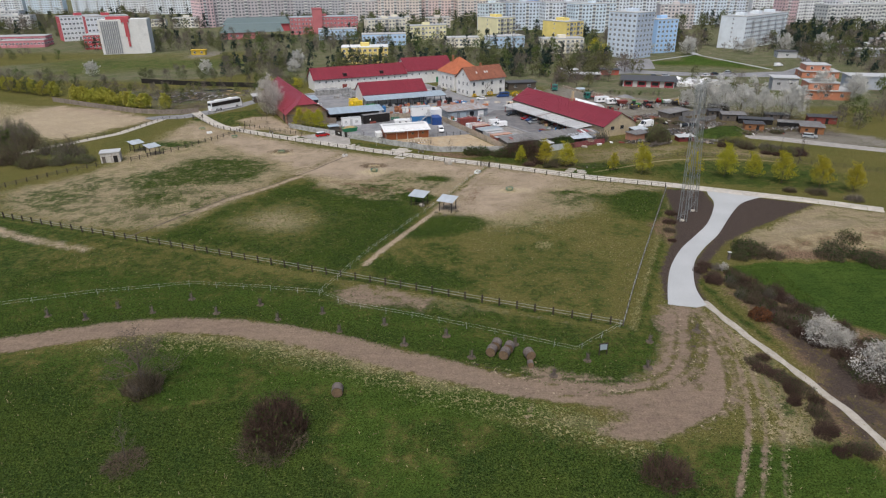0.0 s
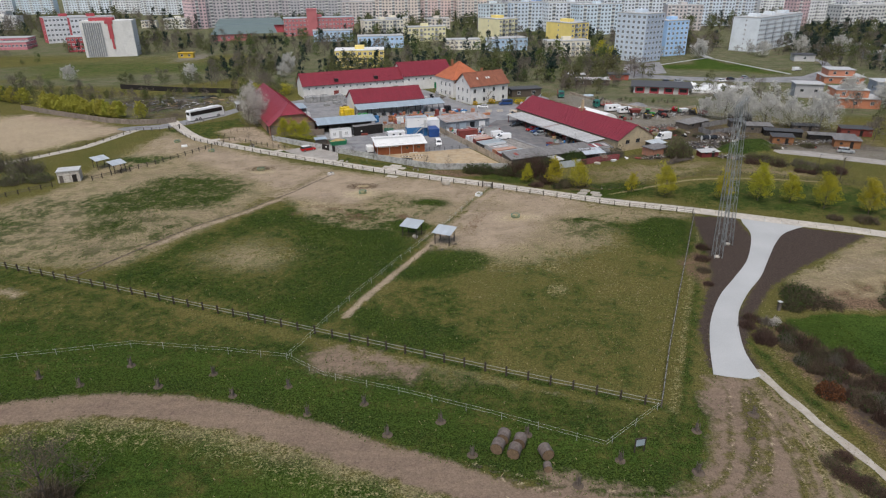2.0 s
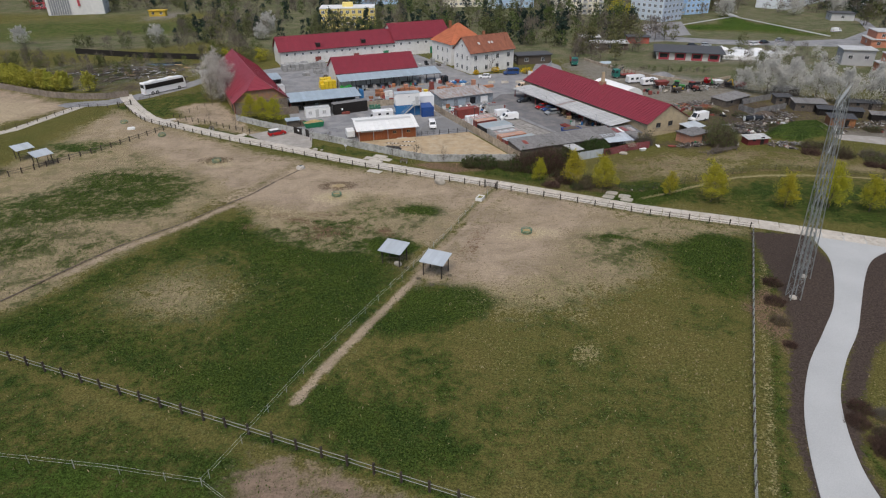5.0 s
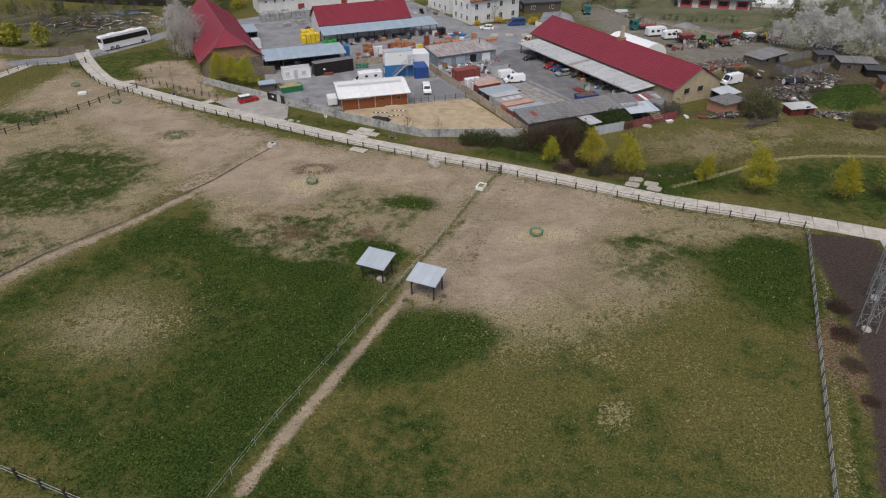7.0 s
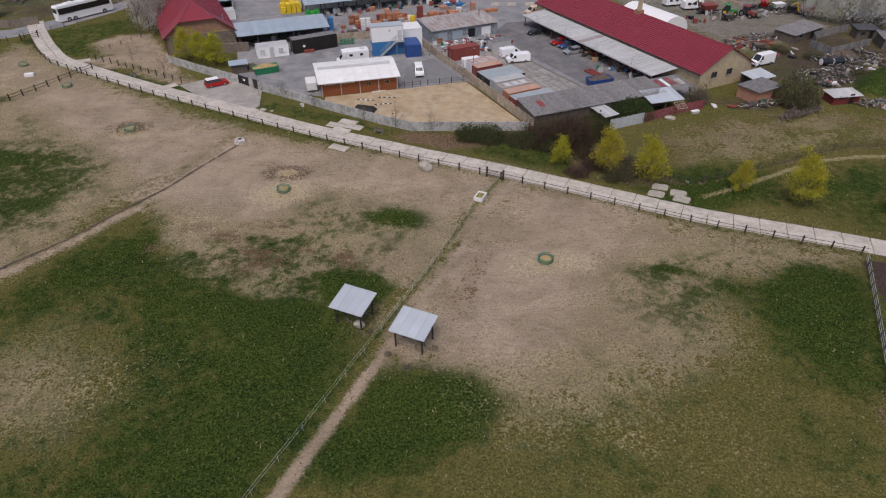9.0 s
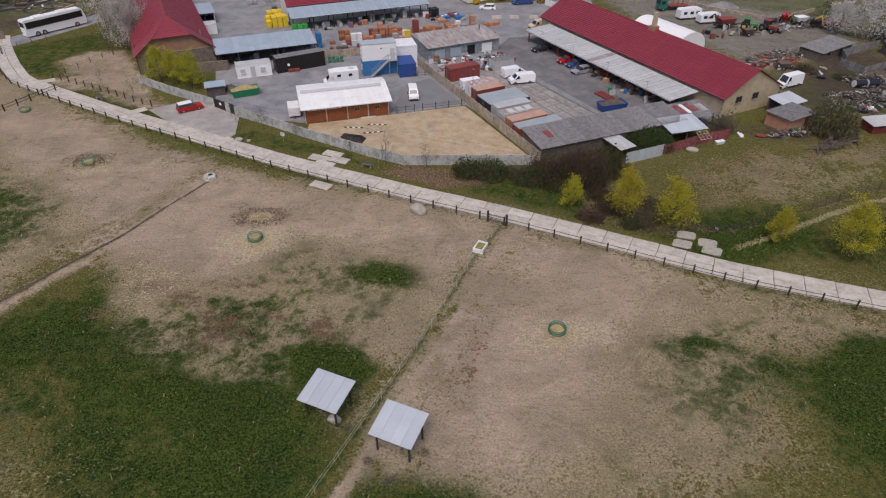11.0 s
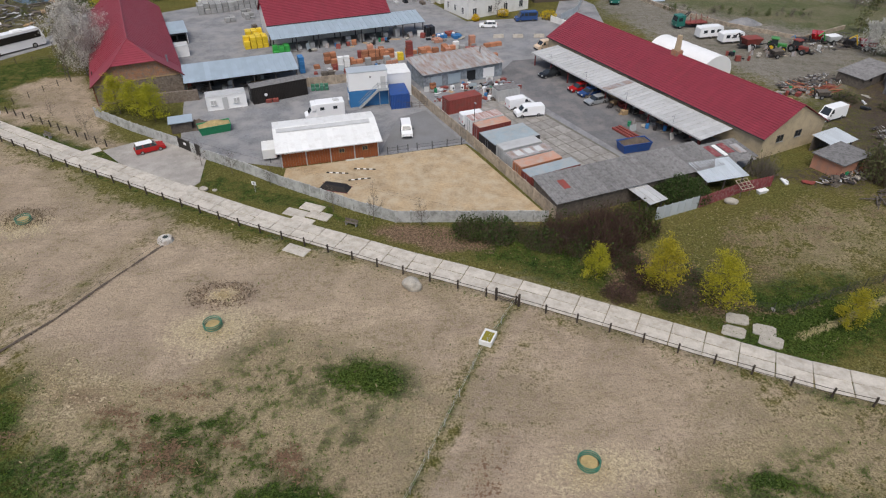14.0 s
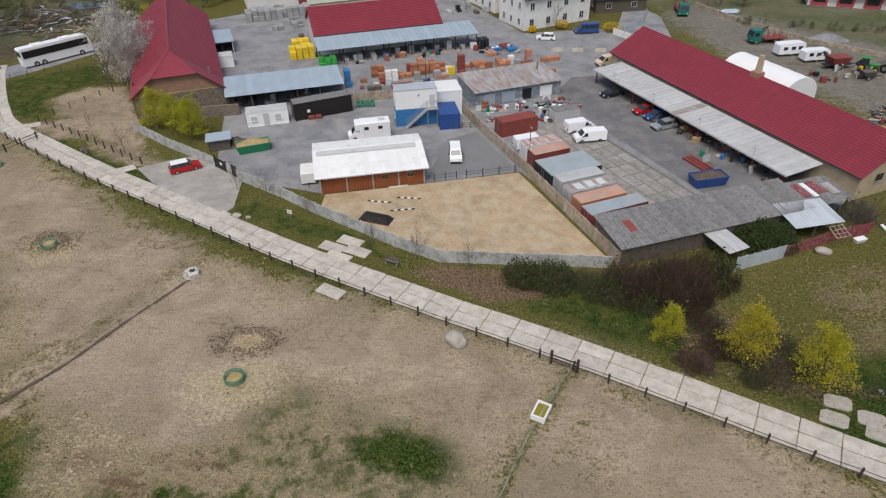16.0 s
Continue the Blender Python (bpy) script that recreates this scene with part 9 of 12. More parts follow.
FAR_MATS = ("needle", "leaf_olive", "leaf_green", "twig_grey", "leaf_yellow", "blossom", "bark")
for pts_, n_, kinds, (lo, hi) in WOODS:
    P = np.array(pts_)
    VV, MI, placed = [], [], 0
    for _try in range(n_ * 30):
        if placed >= n_:
            break
        x, y = RNG.uniform(P[:, 0].min(), P[:, 0].max()), RNG.uniform(P[:, 1].min(), P[:, 1].max())
        if not (bool(inside(np.array([x]), np.array([y]), pts_)[0]) and clear_of(x, y)):
            continue
        placed += 1
        v, mi = far_tree(kinds[int(RNG.integers(0, len(kinds)))], RNG)
        s = RNG.uniform(lo, hi)
        a = RNG.uniform(0, 2 * math.pi)
        hs = s * RNG.uniform(0.85, 1.15)
        R = np.array([[math.cos(a) * s, -math.sin(a) * s, 0], [math.sin(a) * s, math.cos(a) * s, 0], [0, 0, hs]])
        VV.append(v @ R.T + np.array([x, y, 0]))
        MI += [mi] * (len(v) // 4)
        w = 0.22 * s
        tz = 4.5 * hs
        tk_ = []
        for i in range(4):
            a0, a1 = math.pi / 2 * i, math.pi / 2 * (i + 1)
            tk_ += [(x + w * math.cos(a0), y + w * math.sin(a0), -0.2), (x + w * math.cos(a1), y + w * math.sin(a1), -0.2), (x + w * 0.5 * math.cos(a1), y + w * 0.5 * math.sin(a1), tz), (x + w * 0.5 * math.cos(a0), y + w * 0.5 * math.sin(a0), tz)]
        VV.append(np.array(tk_))
        MI += [6] * 4
    V = np.concatenate(VV)
    me = bpy.data.meshes.new("woods")
    me.from_pydata(V.tolist(), [], np.arange(len(V)).reshape(-1, 4).tolist())
    for k in FAR_MATS:
        me.materials.append(M[k])
    me.polygons.foreach_set("material_index", np.array(MI, dtype=np.int32))
    tagged(new("woods", me), "distant spring trees, conifers and bare crowns among the houses", "woods", kind="stuff")

# ---- vehicles ----
WHEELS = {}


def wheel_meshes(r, w):
    if (r, w) not in WHEELS:
        ty = MB().cyl((0, -w / 2, 0), (0, w / 2, 0), r, n=16).mesh("tyre")
        ri = MB().cyl((0, -w / 2 - 0.015, 0), (0, w / 2 + 0.015, 0), r * 0.6, n=10).mesh("rim")
        ty.materials.append(M["tyre"])
        ri.materials.append(M["rim"])
        WHEELS[(r, w)] = (ty, ri)
    return WHEELS[(r, w)]


def wheels(v, xs_, half, r, w=0.2, rim=None):
    ty, ri = wheel_meshes(r, w)
    for x in xs_:
        for y in (-half, half):
            t = part("wheel", ty, None, v, m=pose(x, y, r))
            rm = part("rim", ri, None, t)


def lights(v, xf, xr, half, z):
    for y in (-half, half):
        part("headlight", MB().chamfered(xf - 0.12, y - 0.16, z - 0.1, xf + 0.02, y + 0.16, z + 0.1, 0.03), M["lamp_glass"], v)
        part("tail_light", MB().chamfered(xr - 0.02, y - 0.1, z - 0.15, xr + 0.08, y + 0.1, z + 0.25, 0.03), M["tail_glass"], v)


def car(x, y, a, paint, label, L=4.3, H=1.5, Wd=1.75, roof=None, estate=False, group="", name="car"):
    v = thing(name, x, y, a, label, "car", group)
    h = L / 2
    b = H * 0.56
    part("body", MB().profile([(-h, 0.28), (h - 0.1, 0.25), (h, 0.5), (h - 0.08, b * 0.86), (h - 1.0, b + 0.05), (-h + 0.15, b + 0.08), (-h, b * 0.8)], -Wd / 2, Wd / 2, 0.08), paint, v)
    rear = -h + (0.1 if estate else 0.35)
    part("cabin_glass", MB().frustum((rear, -Wd / 2 + 0.08, h - 1.05, Wd / 2 - 0.08), b, (rear + 0.22, -Wd / 2 + 0.24, h - 1.75, Wd / 2 - 0.24), H - 0.05), M["glass"], v)
    part("roof", MB().chamfered(rear + 0.2, -Wd / 2 + 0.22, H - 0.09, h - 1.72, Wd / 2 - 0.22, H, 0.04), roof or paint, v)
    for px in (0.15, -h * 0.45):
        for s in (-1, 1):
            part("pillar", MB().cyl((px, s * (Wd / 2 - 0.1), b), (px, s * (Wd / 2 - 0.24), H - 0.06), 0.04, n=4), paint, v)
    part("bumper", MB().chamfered(h - 0.08, -Wd / 2 + 0.1, 0.28, h + 0.06, Wd / 2 - 0.1, 0.5, 0.04), M["car_dark"], v)
    for s in (-1, 1):
        part("mirror", MB().chamfered(h - 1.35, s * (Wd / 2 + 0.06) - 0.08, b + 0.02, h - 1.2, s * (Wd / 2 + 0.06) + 0.08, b + 0.17, 0.02), paint, v)
    wheels(v, (h * 0.62, -h * 0.6), Wd / 2 - 0.1, 0.31)
    lights(v, h - 0.02, -h - 0.02, Wd / 2 - 0.28, 0.62)
    return v


def van(x, y, a, paint, label, L=4.9, H=1.95, Wd=1.9, windows=False, group="", name="van"):
    v = thing(name, x, y, a, label, "van", group)
    h = L / 2
    part("body", MB().profile([(-h, 0.3), (h - 0.05, 0.28), (h, 0.55), (h - 0.08, 0.95), (h - 0.75, 1.15), (h - 1.45, H - 0.06), (h - 1.7, H), (-h + 0.12, H), (-h, H - 0.12)], -Wd / 2, Wd / 2, 0.14), paint, v)
    part("windscreen", MB().add([(h - 0.77, -Wd / 2 + 0.16, 1.2), (h - 0.77, Wd / 2 - 0.16, 1.2), (h - 0.75 - 0.7 * (H - 1.29) / (H - 1.21) + 0.04, Wd / 2 - 0.24, H - 0.14), (h - 0.75 - 0.7 * (H - 1.29) / (H - 1.21) + 0.04, -Wd / 2 + 0.24, H - 0.14)], [(0, 1, 2, 3)]), M["glass"], v)
    k = [(h - 1.9, h - 1.15)] + ([(h - 2.95, h - 2.05), (-h + 0.25, h - 3.1)] if windows else [])
    for x0, x1 in k:
        for s in (-1, 1):
            yy = s * (Wd / 2 - 0.03)
            part("side_window", MB().frustum((x0, yy - 0.03, x1, yy + 0.03), H * 0.6, (x0 + 0.06, yy - s * 0.075 - 0.03, x1 - 0.3 if x1 > h - 1.3 else x1 - 0.05, yy - s * 0.075 + 0.03), H - 0.25), M["glass"], v)
    if windows:
        part("rear_window", MB().box(-h - 0.01, -Wd / 2 + 0.25, 1.15, -h + 0.04, Wd / 2 - 0.25, H - 0.25), M["glass"], v)
    part("bumper", MB().chamfered(h - 0.08, -Wd / 2 + 0.1, 0.3, h + 0.05, Wd / 2 - 0.1, 0.52, 0.04), M["car_dark"], v)
    part("sill_trim", MB().box(-h + 0.2, -Wd / 2 - 0.02, 0.28, h - 0.4, Wd / 2 + 0.02, 0.4), M["car_dark"], v)
    for s in (-1, 1):
        part("mirror", MB().chamfered(h - 1.1, s * (Wd / 2 + 0.1) - 0.1, 1.15, h - 0.98, s * (Wd / 2 + 0.1) + 0.1, 1.4, 0.02), M["car_dark"], v)
    wheels(v, (h * 0.6, -h * 0.58), Wd / 2 - 0.1, 0.33)
    lights(v, h - 0.02, -h - 0.02, Wd / 2 - 0.28, 0.75)
    return v


# the white roof paint stands for the sky mirrored in a red roof
car(-40.1, 208.5, 33, M["car_red"], "red people carrier by the yard gate, sky reflection painted white on its roof", 4.4, 1.62, 1.8, estate=True, roof=M["car_white"])
van(-0.4, 213.9, -84, M["car_white"], "small white van parked beside the stable", 4.4, 1.85, 1.8, windows=True)
van(11.0, 218.0, 21, M["car_white"], "white panel van beside the container", 5.2, 2.0)
van(19.2, 224.2, 22, M["car_white"], "white panel van beside the lane", 4.9, 1.95)
van(20.4, 220.6, 192, M["car_white"], "white panel van parked across the lane", 5.0, 1.95)
van(71.2, 218.2, 205, M["car_white"], "white high-roofed van behind the barn", 5.4, 2.4)
van(26.4, 276.4, 190, M["car_blue"], "dark blue van before the house", 5.4, 2.3, windows=True)
van(28.2, 255.4, 205, M["car_beige"], "cream van at the barn's end", 4.9, 2.0)
car(16.9, 271.4, 175, M["car_white"], "white hatchback parked before the house", 4.3, 1.5)
for (x, y), p_, lab in (((26.6, 239.0), "car_dark", "black car under the barn canopy"), ((31.1, 231.7), "car_red", "red car under the barn canopy"), ((32.5, 229.4), "car_blue", "blue car under the barn canopy"), ((33.0, 225.7), "car_silver", "silver car under the barn canopy")):
    car(x, y, 205, M[p_], lab, 4.2, 1.45, group="cars under the canopy")
car(119.6, 201.4, -25, M["car_silver"], "silver estate car on the dusty lane", 4.5, 1.5, estate=True)
for x, y, a, p_ in ((108, 327, 0, "car_dark"), (114, 328, 5, "car_silver"), (135, 329, 20, "car_white"), (141, 333, 22, "car_dark"), (150, 338, 25, "car_silver"), (100, 369, 60, "car_white"), (103, 371, 60, "car_silver"), (106, 373, 60, "car_dark")):
    car(x, y, a, M[p_], "parked car on the street below the blocks")
van(188, 362, 20, M["car_white"], "white van on the street below the blocks")

bus = thing("coach", -87.4, 255.9, 53, "white coach with dark windows on the road bend", "bus")
bus.scale = (1.1, 1.0, 1.1)
part("body", MB().profile([(-6.5, 0.35), (6.3, 0.35), (6.5, 0.8), (6.45, 2.0), (6.1, 3.4), (5.8, 3.6), (-6.3, 3.6), (-6.5, 3.4)], -1.25, 1.25, 0.12), M["car_white"], bus)
for s in (-1, 1):
    part("window_band", MB().box(-6.2, s * 1.2 - 0.06, 1.85, 5.9, s * 1.2 + 0.06, 3.1), M["black_paint"], bus)
part("windscreen", MB().add([(6.47, -1.1, 1.6), (6.47, 1.1, 1.6), (6.14, 1.0, 3.35), (6.14, -1.0, 3.35)], [(0, 1, 2, 3)]), M["glass"], bus)
part("rear_window", MB().box(-6.53, -1.0, 2.1, -6.45, 1.0, 3.1), M["glass"], bus)
for px in (-3.0, 2.2):
    part("roof_unit", MB().chamfered(px - 1.0, -0.8, 3.58, px + 1.0, 0.8, 3.82, 0.08), M["sheet_white"], bus)
for s in (-1, 1):
    part("mirror", MB().chamfered(6.5, s * 1.35 - 0.08, 2.3, 6.7, s * 1.35 + 0.08, 2.9, 0.03), M["car_dark"], bus)
wheels(bus, (4.2, -2.9, -4.3), 1.12, 0.5, 0.3)
lights(bus, 6.5, -6.5, 0.95, 0.8)


def lorry(x, y, a, paint, label, bed="rust_red", crane=True, L=8.0):
    v = thing("lorry", x, y, a, label, "lorry")
    h = L / 2
    part("cab", MB().profile([(h - 2.1, 0.6), (h, 0.6), (h, 1.7), (h - 0.25, 2.9), (h - 2.1, 3.0)], -1.2, 1.2, 0.1), paint, v)
    part("windscreen", MB().add([(h + 0.01, -1.0, 1.72), (h + 0.01, 1.0, 1.72), (h - 0.22, 0.95, 2.75), (h - 0.22, -0.95, 2.75)], [(0, 1, 2, 3)]), M["glass"], v)
    for s in (-1, 1):
        part("side_window", MB().box(h - 1.4, s * 1.14 - 0.04, 1.75, h - 0.4, s * 1.14 + 0.04, 2.5), M["glass"], v)
    part("chassis", MB().box(-h, -0.5, 0.6, h - 2.0, 0.5, 0.95), M["dark_metal"], v)
    part("flatbed", MB().box(-h, -1.2, 0.95, h - 2.9, 1.2, 1.15), M["rust_red"], v)
    for k in range(4):
        for s in (-1, 1):
            part("stake", MB().cyl((-h + 0.4 + 1.4 * k, s * 1.15, 1.1), (-h + 0.4 + 1.4 * k, s * 1.25, 2.6), 0.06, n=4), M[bed], v)
    if crane:
        part("crane", MB().cyl((h - 2.5, 0, 0.9), (h - 2.5, 0, 3.0), 0.2).cyl((h - 2.5, 0, 3.0), (h - 3.6, 0.3, 3.6), 0.14).cyl((h - 3.6, 0.3, 3.6), (h - 2.6, 0.4, 2.4), 0.1), M["dark_metal"], v)
    wheels(v, (h - 1.1, -h + 1.2, -h + 2.5), 1.02, 0.5, 0.3)
    lights(v, h, -h, 0.9, 0.9)
    return v


lorry(64.4, 270.6, 192, M["truck_green"], "green timber lorry with red stakes and a crane")
lorry(51.6, 293.5, -95, M["truck_green"], "dark green lorry on the yard's back lane")
ht = thing("horse_lorry", -14.4, 220.4, 196, "white horse lorry beside the office", "lorry")
part("box_body", MB().chamfered(-3.2, -1.15, 0.5, 1.6, 1.15, 3.0, 0.08), M["car_white"], ht)
part("luton", MB().chamfered(1.5, -1.1, 1.9, 2.4, 1.1, 2.95, 0.1), M["car_white"], ht)
part("cab", MB().profile([(1.6, 0.4), (3.5, 0.4), (3.5, 1.0), (2.9, 1.25), (2.35, 2.0), (1.6, 2.1)], -1.0, 1.0, 0.1), M["car_white"], ht)
part("windscreen", MB().add([(2.92, -0.85, 1.3), (2.92, 0.85, 1.3), (2.4, 0.8, 1.95), (2.4, -0.8, 1.95)], [(0, 1, 2, 3)]), M["glass"], ht)
for px in (-1.6, 0.6):
    for s in (-1, 1):
        part("side_window", MB().box(px - 0.35, s * 1.15 - 0.03, 1.9, px + 0.35, s * 1.15 + 0.03, 2.4), M["glass"], ht)
part("roof_hatch", MB().box(-2.4, -0.5, 3.0, -1.4, 0.5, 3.1), M["sheet_light"], ht)
wheels(ht, (2.5, -1.6), 0.95, 0.38, 0.24)
for k, (x, y, L_, H_, a) in enumerate(((69.8, 259.0, 5.4, 2.4, 12), (66.2, 262.6, 6.0, 2.6, 14))):
    cv = thing("caravan", x, y, a, "white touring caravan with dark windows" if k == 0 else "white box trailer behind a caravan", "caravan")
    part("body", MB().profile([(-L_ / 2, 0.5), (L_ / 2 - 0.2, 0.5), (L_ / 2, 1.2), (L_ / 2 - 0.3, H_ - 0.1), (L_ / 2 - 0.8, H_), (-L_ / 2 + 0.3, H_), (-L_ / 2, H_ - 0.3)], -1.1, 1.1, 0.08), M["car_white"], cv)
    for px in (-L_ * 0.28, 0.1, L_ * 0.28):
        part("side_window", MB().box(px - 0.45, -1.11, 1.3, px + 0.45, -1.03, 1.95), M["glass"], cv)
    part("drawbar", MB().cyl((L_ / 2 - 0.2, 0, 0.5), (L_ / 2 + 1.1, 0, 0.5), 0.06), M["dark_metal"], cv)
    wheels(cv, (0.0,), 0.95, 0.33)


def tractor(x, y, a, paint, label):
    v = thing("tractor", x, y, a, label, "tractor")
    part("bonnet", MB().chamfered(0.2, -0.45, 0.8, 2.1, 0.45, 1.6, 0.1), paint, v)
    part("cab_glass", MB().frustum((-1.2, -0.75, 0.3, 0.75), 1.2, (-1.1, -0.68, 0.15, 0.68), 2.5), M["glass"], v)
    part("roof", MB().chamfered(-1.3, -0.8, 2.48, 0.35, 0.8, 2.68, 0.06), paint, v)
    part("fender", MB().box(-1.6, -1.0, 1.35, -0.2, -0.6, 1.5).box(-1.6, 0.6, 1.35, -0.2, 1.0, 1.5), paint, v)
    for r, xx, hw in ((0.85, -0.9, 0.95), (0.6, 1.6, 0.85)):
        for s in (-1, 1):
            w = part("wheel", MB().cyl((xx, s * hw - 0.22, r), (xx, s * hw + 0.22, r), r, n=16), M["tyre"], v)
            part("rim", MB().cyl((xx, s * hw - 0.25, r), (xx, s * hw + 0.25, r), r * 0.5, n=10), M["yellow_paint"] if paint == M["tractor_green"] else M["rim"], w)
    return v


tractor(77.3, 253.4, -25, M["tractor_green"], "green tractor with yellow wheels")
tractor(81.4, 251.8, -60, M["rust_red"], "dark red old tractor among machines")


def machine(x, y, a, c1_, c2_, label, s=1.0):
    """Farm machinery at rest: frame, hopper, drawbar, arm and wheels."""
    v = thing("farm_machine", x, y, a, label, "machine")
    v.scale = (s, s, s)
    part("hopper", MB().frustum((-1.0, -0.7, 1.0, 0.7), 0.7, (-1.4, -1.0, 1.4, 1.0), 1.7), M[c1_], v)
    part("chassis", MB().box(-2.0, -0.4, 0.5, 2.0, 0.4, 0.7), M["dark_metal"], v)
    part("drawbar", MB().cyl((2.0, 0, 0.6), (3.4, 0, 0.5), 0.08), M["dark_metal"], v)
    part("arm", MB().cyl((-1.6, 0, 0.7), (-2.2, 0.2, 2.4), 0.12).cyl((-2.2, 0.2, 2.4), (-3.2, 0.3, 1.7), 0.1), M[c2_], v)
    wheels(v, (-0.4,), 1.05, 0.5, 0.3)
    return v


for x, y, a, c1_, c2_, lab, s in ((88.8, 259.0, 60, "car_red", "car_red", "red farm machine with a raised arm", 1.2), (91.4, 257.4, 15, "white_paint", "green_wrap", "white and green farm sprayer", 1.1),
                                   (97.0, 253.4, -10, "car_red", "yellow_paint", "red seed drill with a yellow frame", 1.2), (72.4, 254.8, 10, "rust_red", "dark_metal", "old rusty grain trailer on the yard", 1.4), (75.6, 249.0, 10, "old_wood", "dark_metal", "old flat cart with planks", 0.9),
                                   (85.0, 258.0, 0, "dark_metal", "blue_paint", "blue and white farm implement", 0.7), (74.2, 227.2, 0, "old_wood", "dark_metal", "broken cart with old boards", 0.8), (94.4, 255.4, 40, "dark_metal", "dark_metal", "dark folded cultivator on the yard", 1.0)):
    machine(x, y, a, c1_, c2_, lab, s)


# ---- yard stores ----
def skip_bin(x, y, a, paint, label, load=None, L=5.2, Wd=2.3, H=1.4):
    v = thing("skip", x, y, a, label, "skip")
    sh = MB()
    o_, i_ = 0.35, 0.08
    sh.add([(-L / 2 + o_, -Wd / 2 + 0.15, 0.1), (L / 2 - o_, -Wd / 2 + 0.15, 0.1), (L / 2 - o_, Wd / 2 - 0.15, 0.1), (-L / 2 + o_, Wd / 2 - 0.15, 0.1), (-L / 2, -Wd / 2, H), (L / 2, -Wd / 2, H), (L / 2, Wd / 2, H), (-L / 2, Wd / 2, H),
            (-L / 2 + i_, -Wd / 2 + i_, H), (L / 2 - i_, -Wd / 2 + i_, H), (L / 2 - i_, Wd / 2 - i_, H), (-L / 2 + i_, Wd / 2 - i_, H), (-L / 2 + o_, -Wd / 2 + 0.25, 0.3), (L / 2 - o_, -Wd / 2 + 0.25, 0.3), (L / 2 - o_, Wd / 2 - 0.25, 0.3), (-L / 2 + o_, Wd / 2 - 0.25, 0.3)],
           [(3, 2, 1, 0), (0, 1, 5, 4), (1, 2, 6, 5), (2, 3, 7, 6), (3, 0, 4, 7), (4, 5, 9, 8), (5, 6, 10, 9), (6, 7, 11, 10), (7, 4, 8, 11), (8, 9, 13, 12), (9, 10, 14, 13), (10, 11, 15, 14), (11, 8, 12, 15), (12, 13, 14, 15)])
    part("tub", sh, paint, v)
    for k in range(5):
        px = -L / 2 + 0.7 + k * (L - 1.4) / 4
        for s in (-1, 1):
            part("rib", MB().cyl((px, s * (Wd / 2 - 0.14), 0.15), (px, s * (Wd / 2 + 0.01), H - 0.05), 0.05, n=4), paint, v)
    for s in (-1, 1):
        part("rim_rail", MB().cyl((-L / 2, s * Wd / 2, H), (L / 2, s * Wd / 2, H), 0.06, n=6), paint, v)
    if load:
        mb = MB()
        n_ = 9
        pts_ = [((i / n_ - 0.5) * (L - 0.25), (j / n_ - 0.5) * (Wd - 0.25), H - 0.15 + 0.75 * math.sin(math.pi * i / n_) * math.sin(math.pi * j / n_) * (0.8 + 0.3 * RNG.random())) for i in range(n_ + 1) for j in range(n_ + 1)]
        mb.add(pts_, [(i * (n_ + 1) + j, (i + 1) * (n_ + 1) + j, (i + 1) * (n_ + 1) + j + 1, i * (n_ + 1) + j + 1) for i in range(n_) for j in range(n_)])
        part("load", mb, M[load], v, "heap of straw" if load == "hay" else "", smooth=True)
    return v


skip_bin(-31.9, 215.2, 25, M["green_paint"], "green steel skip heaped with straw manure", "hay")
skip_bin(35.0, 207.4, 16, M["deep_blue"], "blue steel skip beside the long shed", "soil", 5.0, 2.3, 1.5)


def heap(name, x, y, rx, ry, h, material, label, seed=0, z=0.0, rough=0.3):
    g = np.random.default_rng(seed)
    mb = MB()
    n_, m_ = 18, 7
    pts_ = [(0, 0, h)]
    for j in range(1, m_ + 1):
        for i in range(n_):
            a_ = 2 * math.pi * i / n_
            q = j / m_ * (1 + 0.12 * math.sin(3 * a_ + seed))
            pts_.append((rx * q * math.cos(a_), ry * q * math.sin(a_), max(-0.1, h * (1 - (j / m_) ** 1.6) * (1 + g.normal(0, rough) * 0.5)) if j < m_ else -0.15))
    fs_ = [(0, 1 + i, 1 + (i + 1) % n_) for i in range(n_)]
    for j in range(1, m_):
        b0, b1 = 1 + (j - 1) * n_, 1 + j * n_
        fs_ += [(b0 + i, b1 + i, b1 + (i + 1) % n_, b0 + (i + 1) % n_) for i in range(n_)]
    return solid(name, mb.add(pts_, fs_), material, label, "heap", m=pose(x, y, z), smooth=True)


heap("manure_heap", -35.0, 217.0, 3.0, 1.8, 1.2, M["soil"], "dark manure heap beside the green skip", 2)
heap("straw_heap", -10.2, 238.8, 3.0, 1.2, 1.0, M["hay"], "heap of old straw behind the wall", 3)
heap("gravel_heap", 78.5, 273, 4.5, 2.6, 1.2, M["asphalt"], "grey gravel heap by the yard fence", 4)
heap("soil_mound", 91.5, 224, 3.4, 2.2, 0.8, M["soil"], "earth heap inside the shed garden", 5)


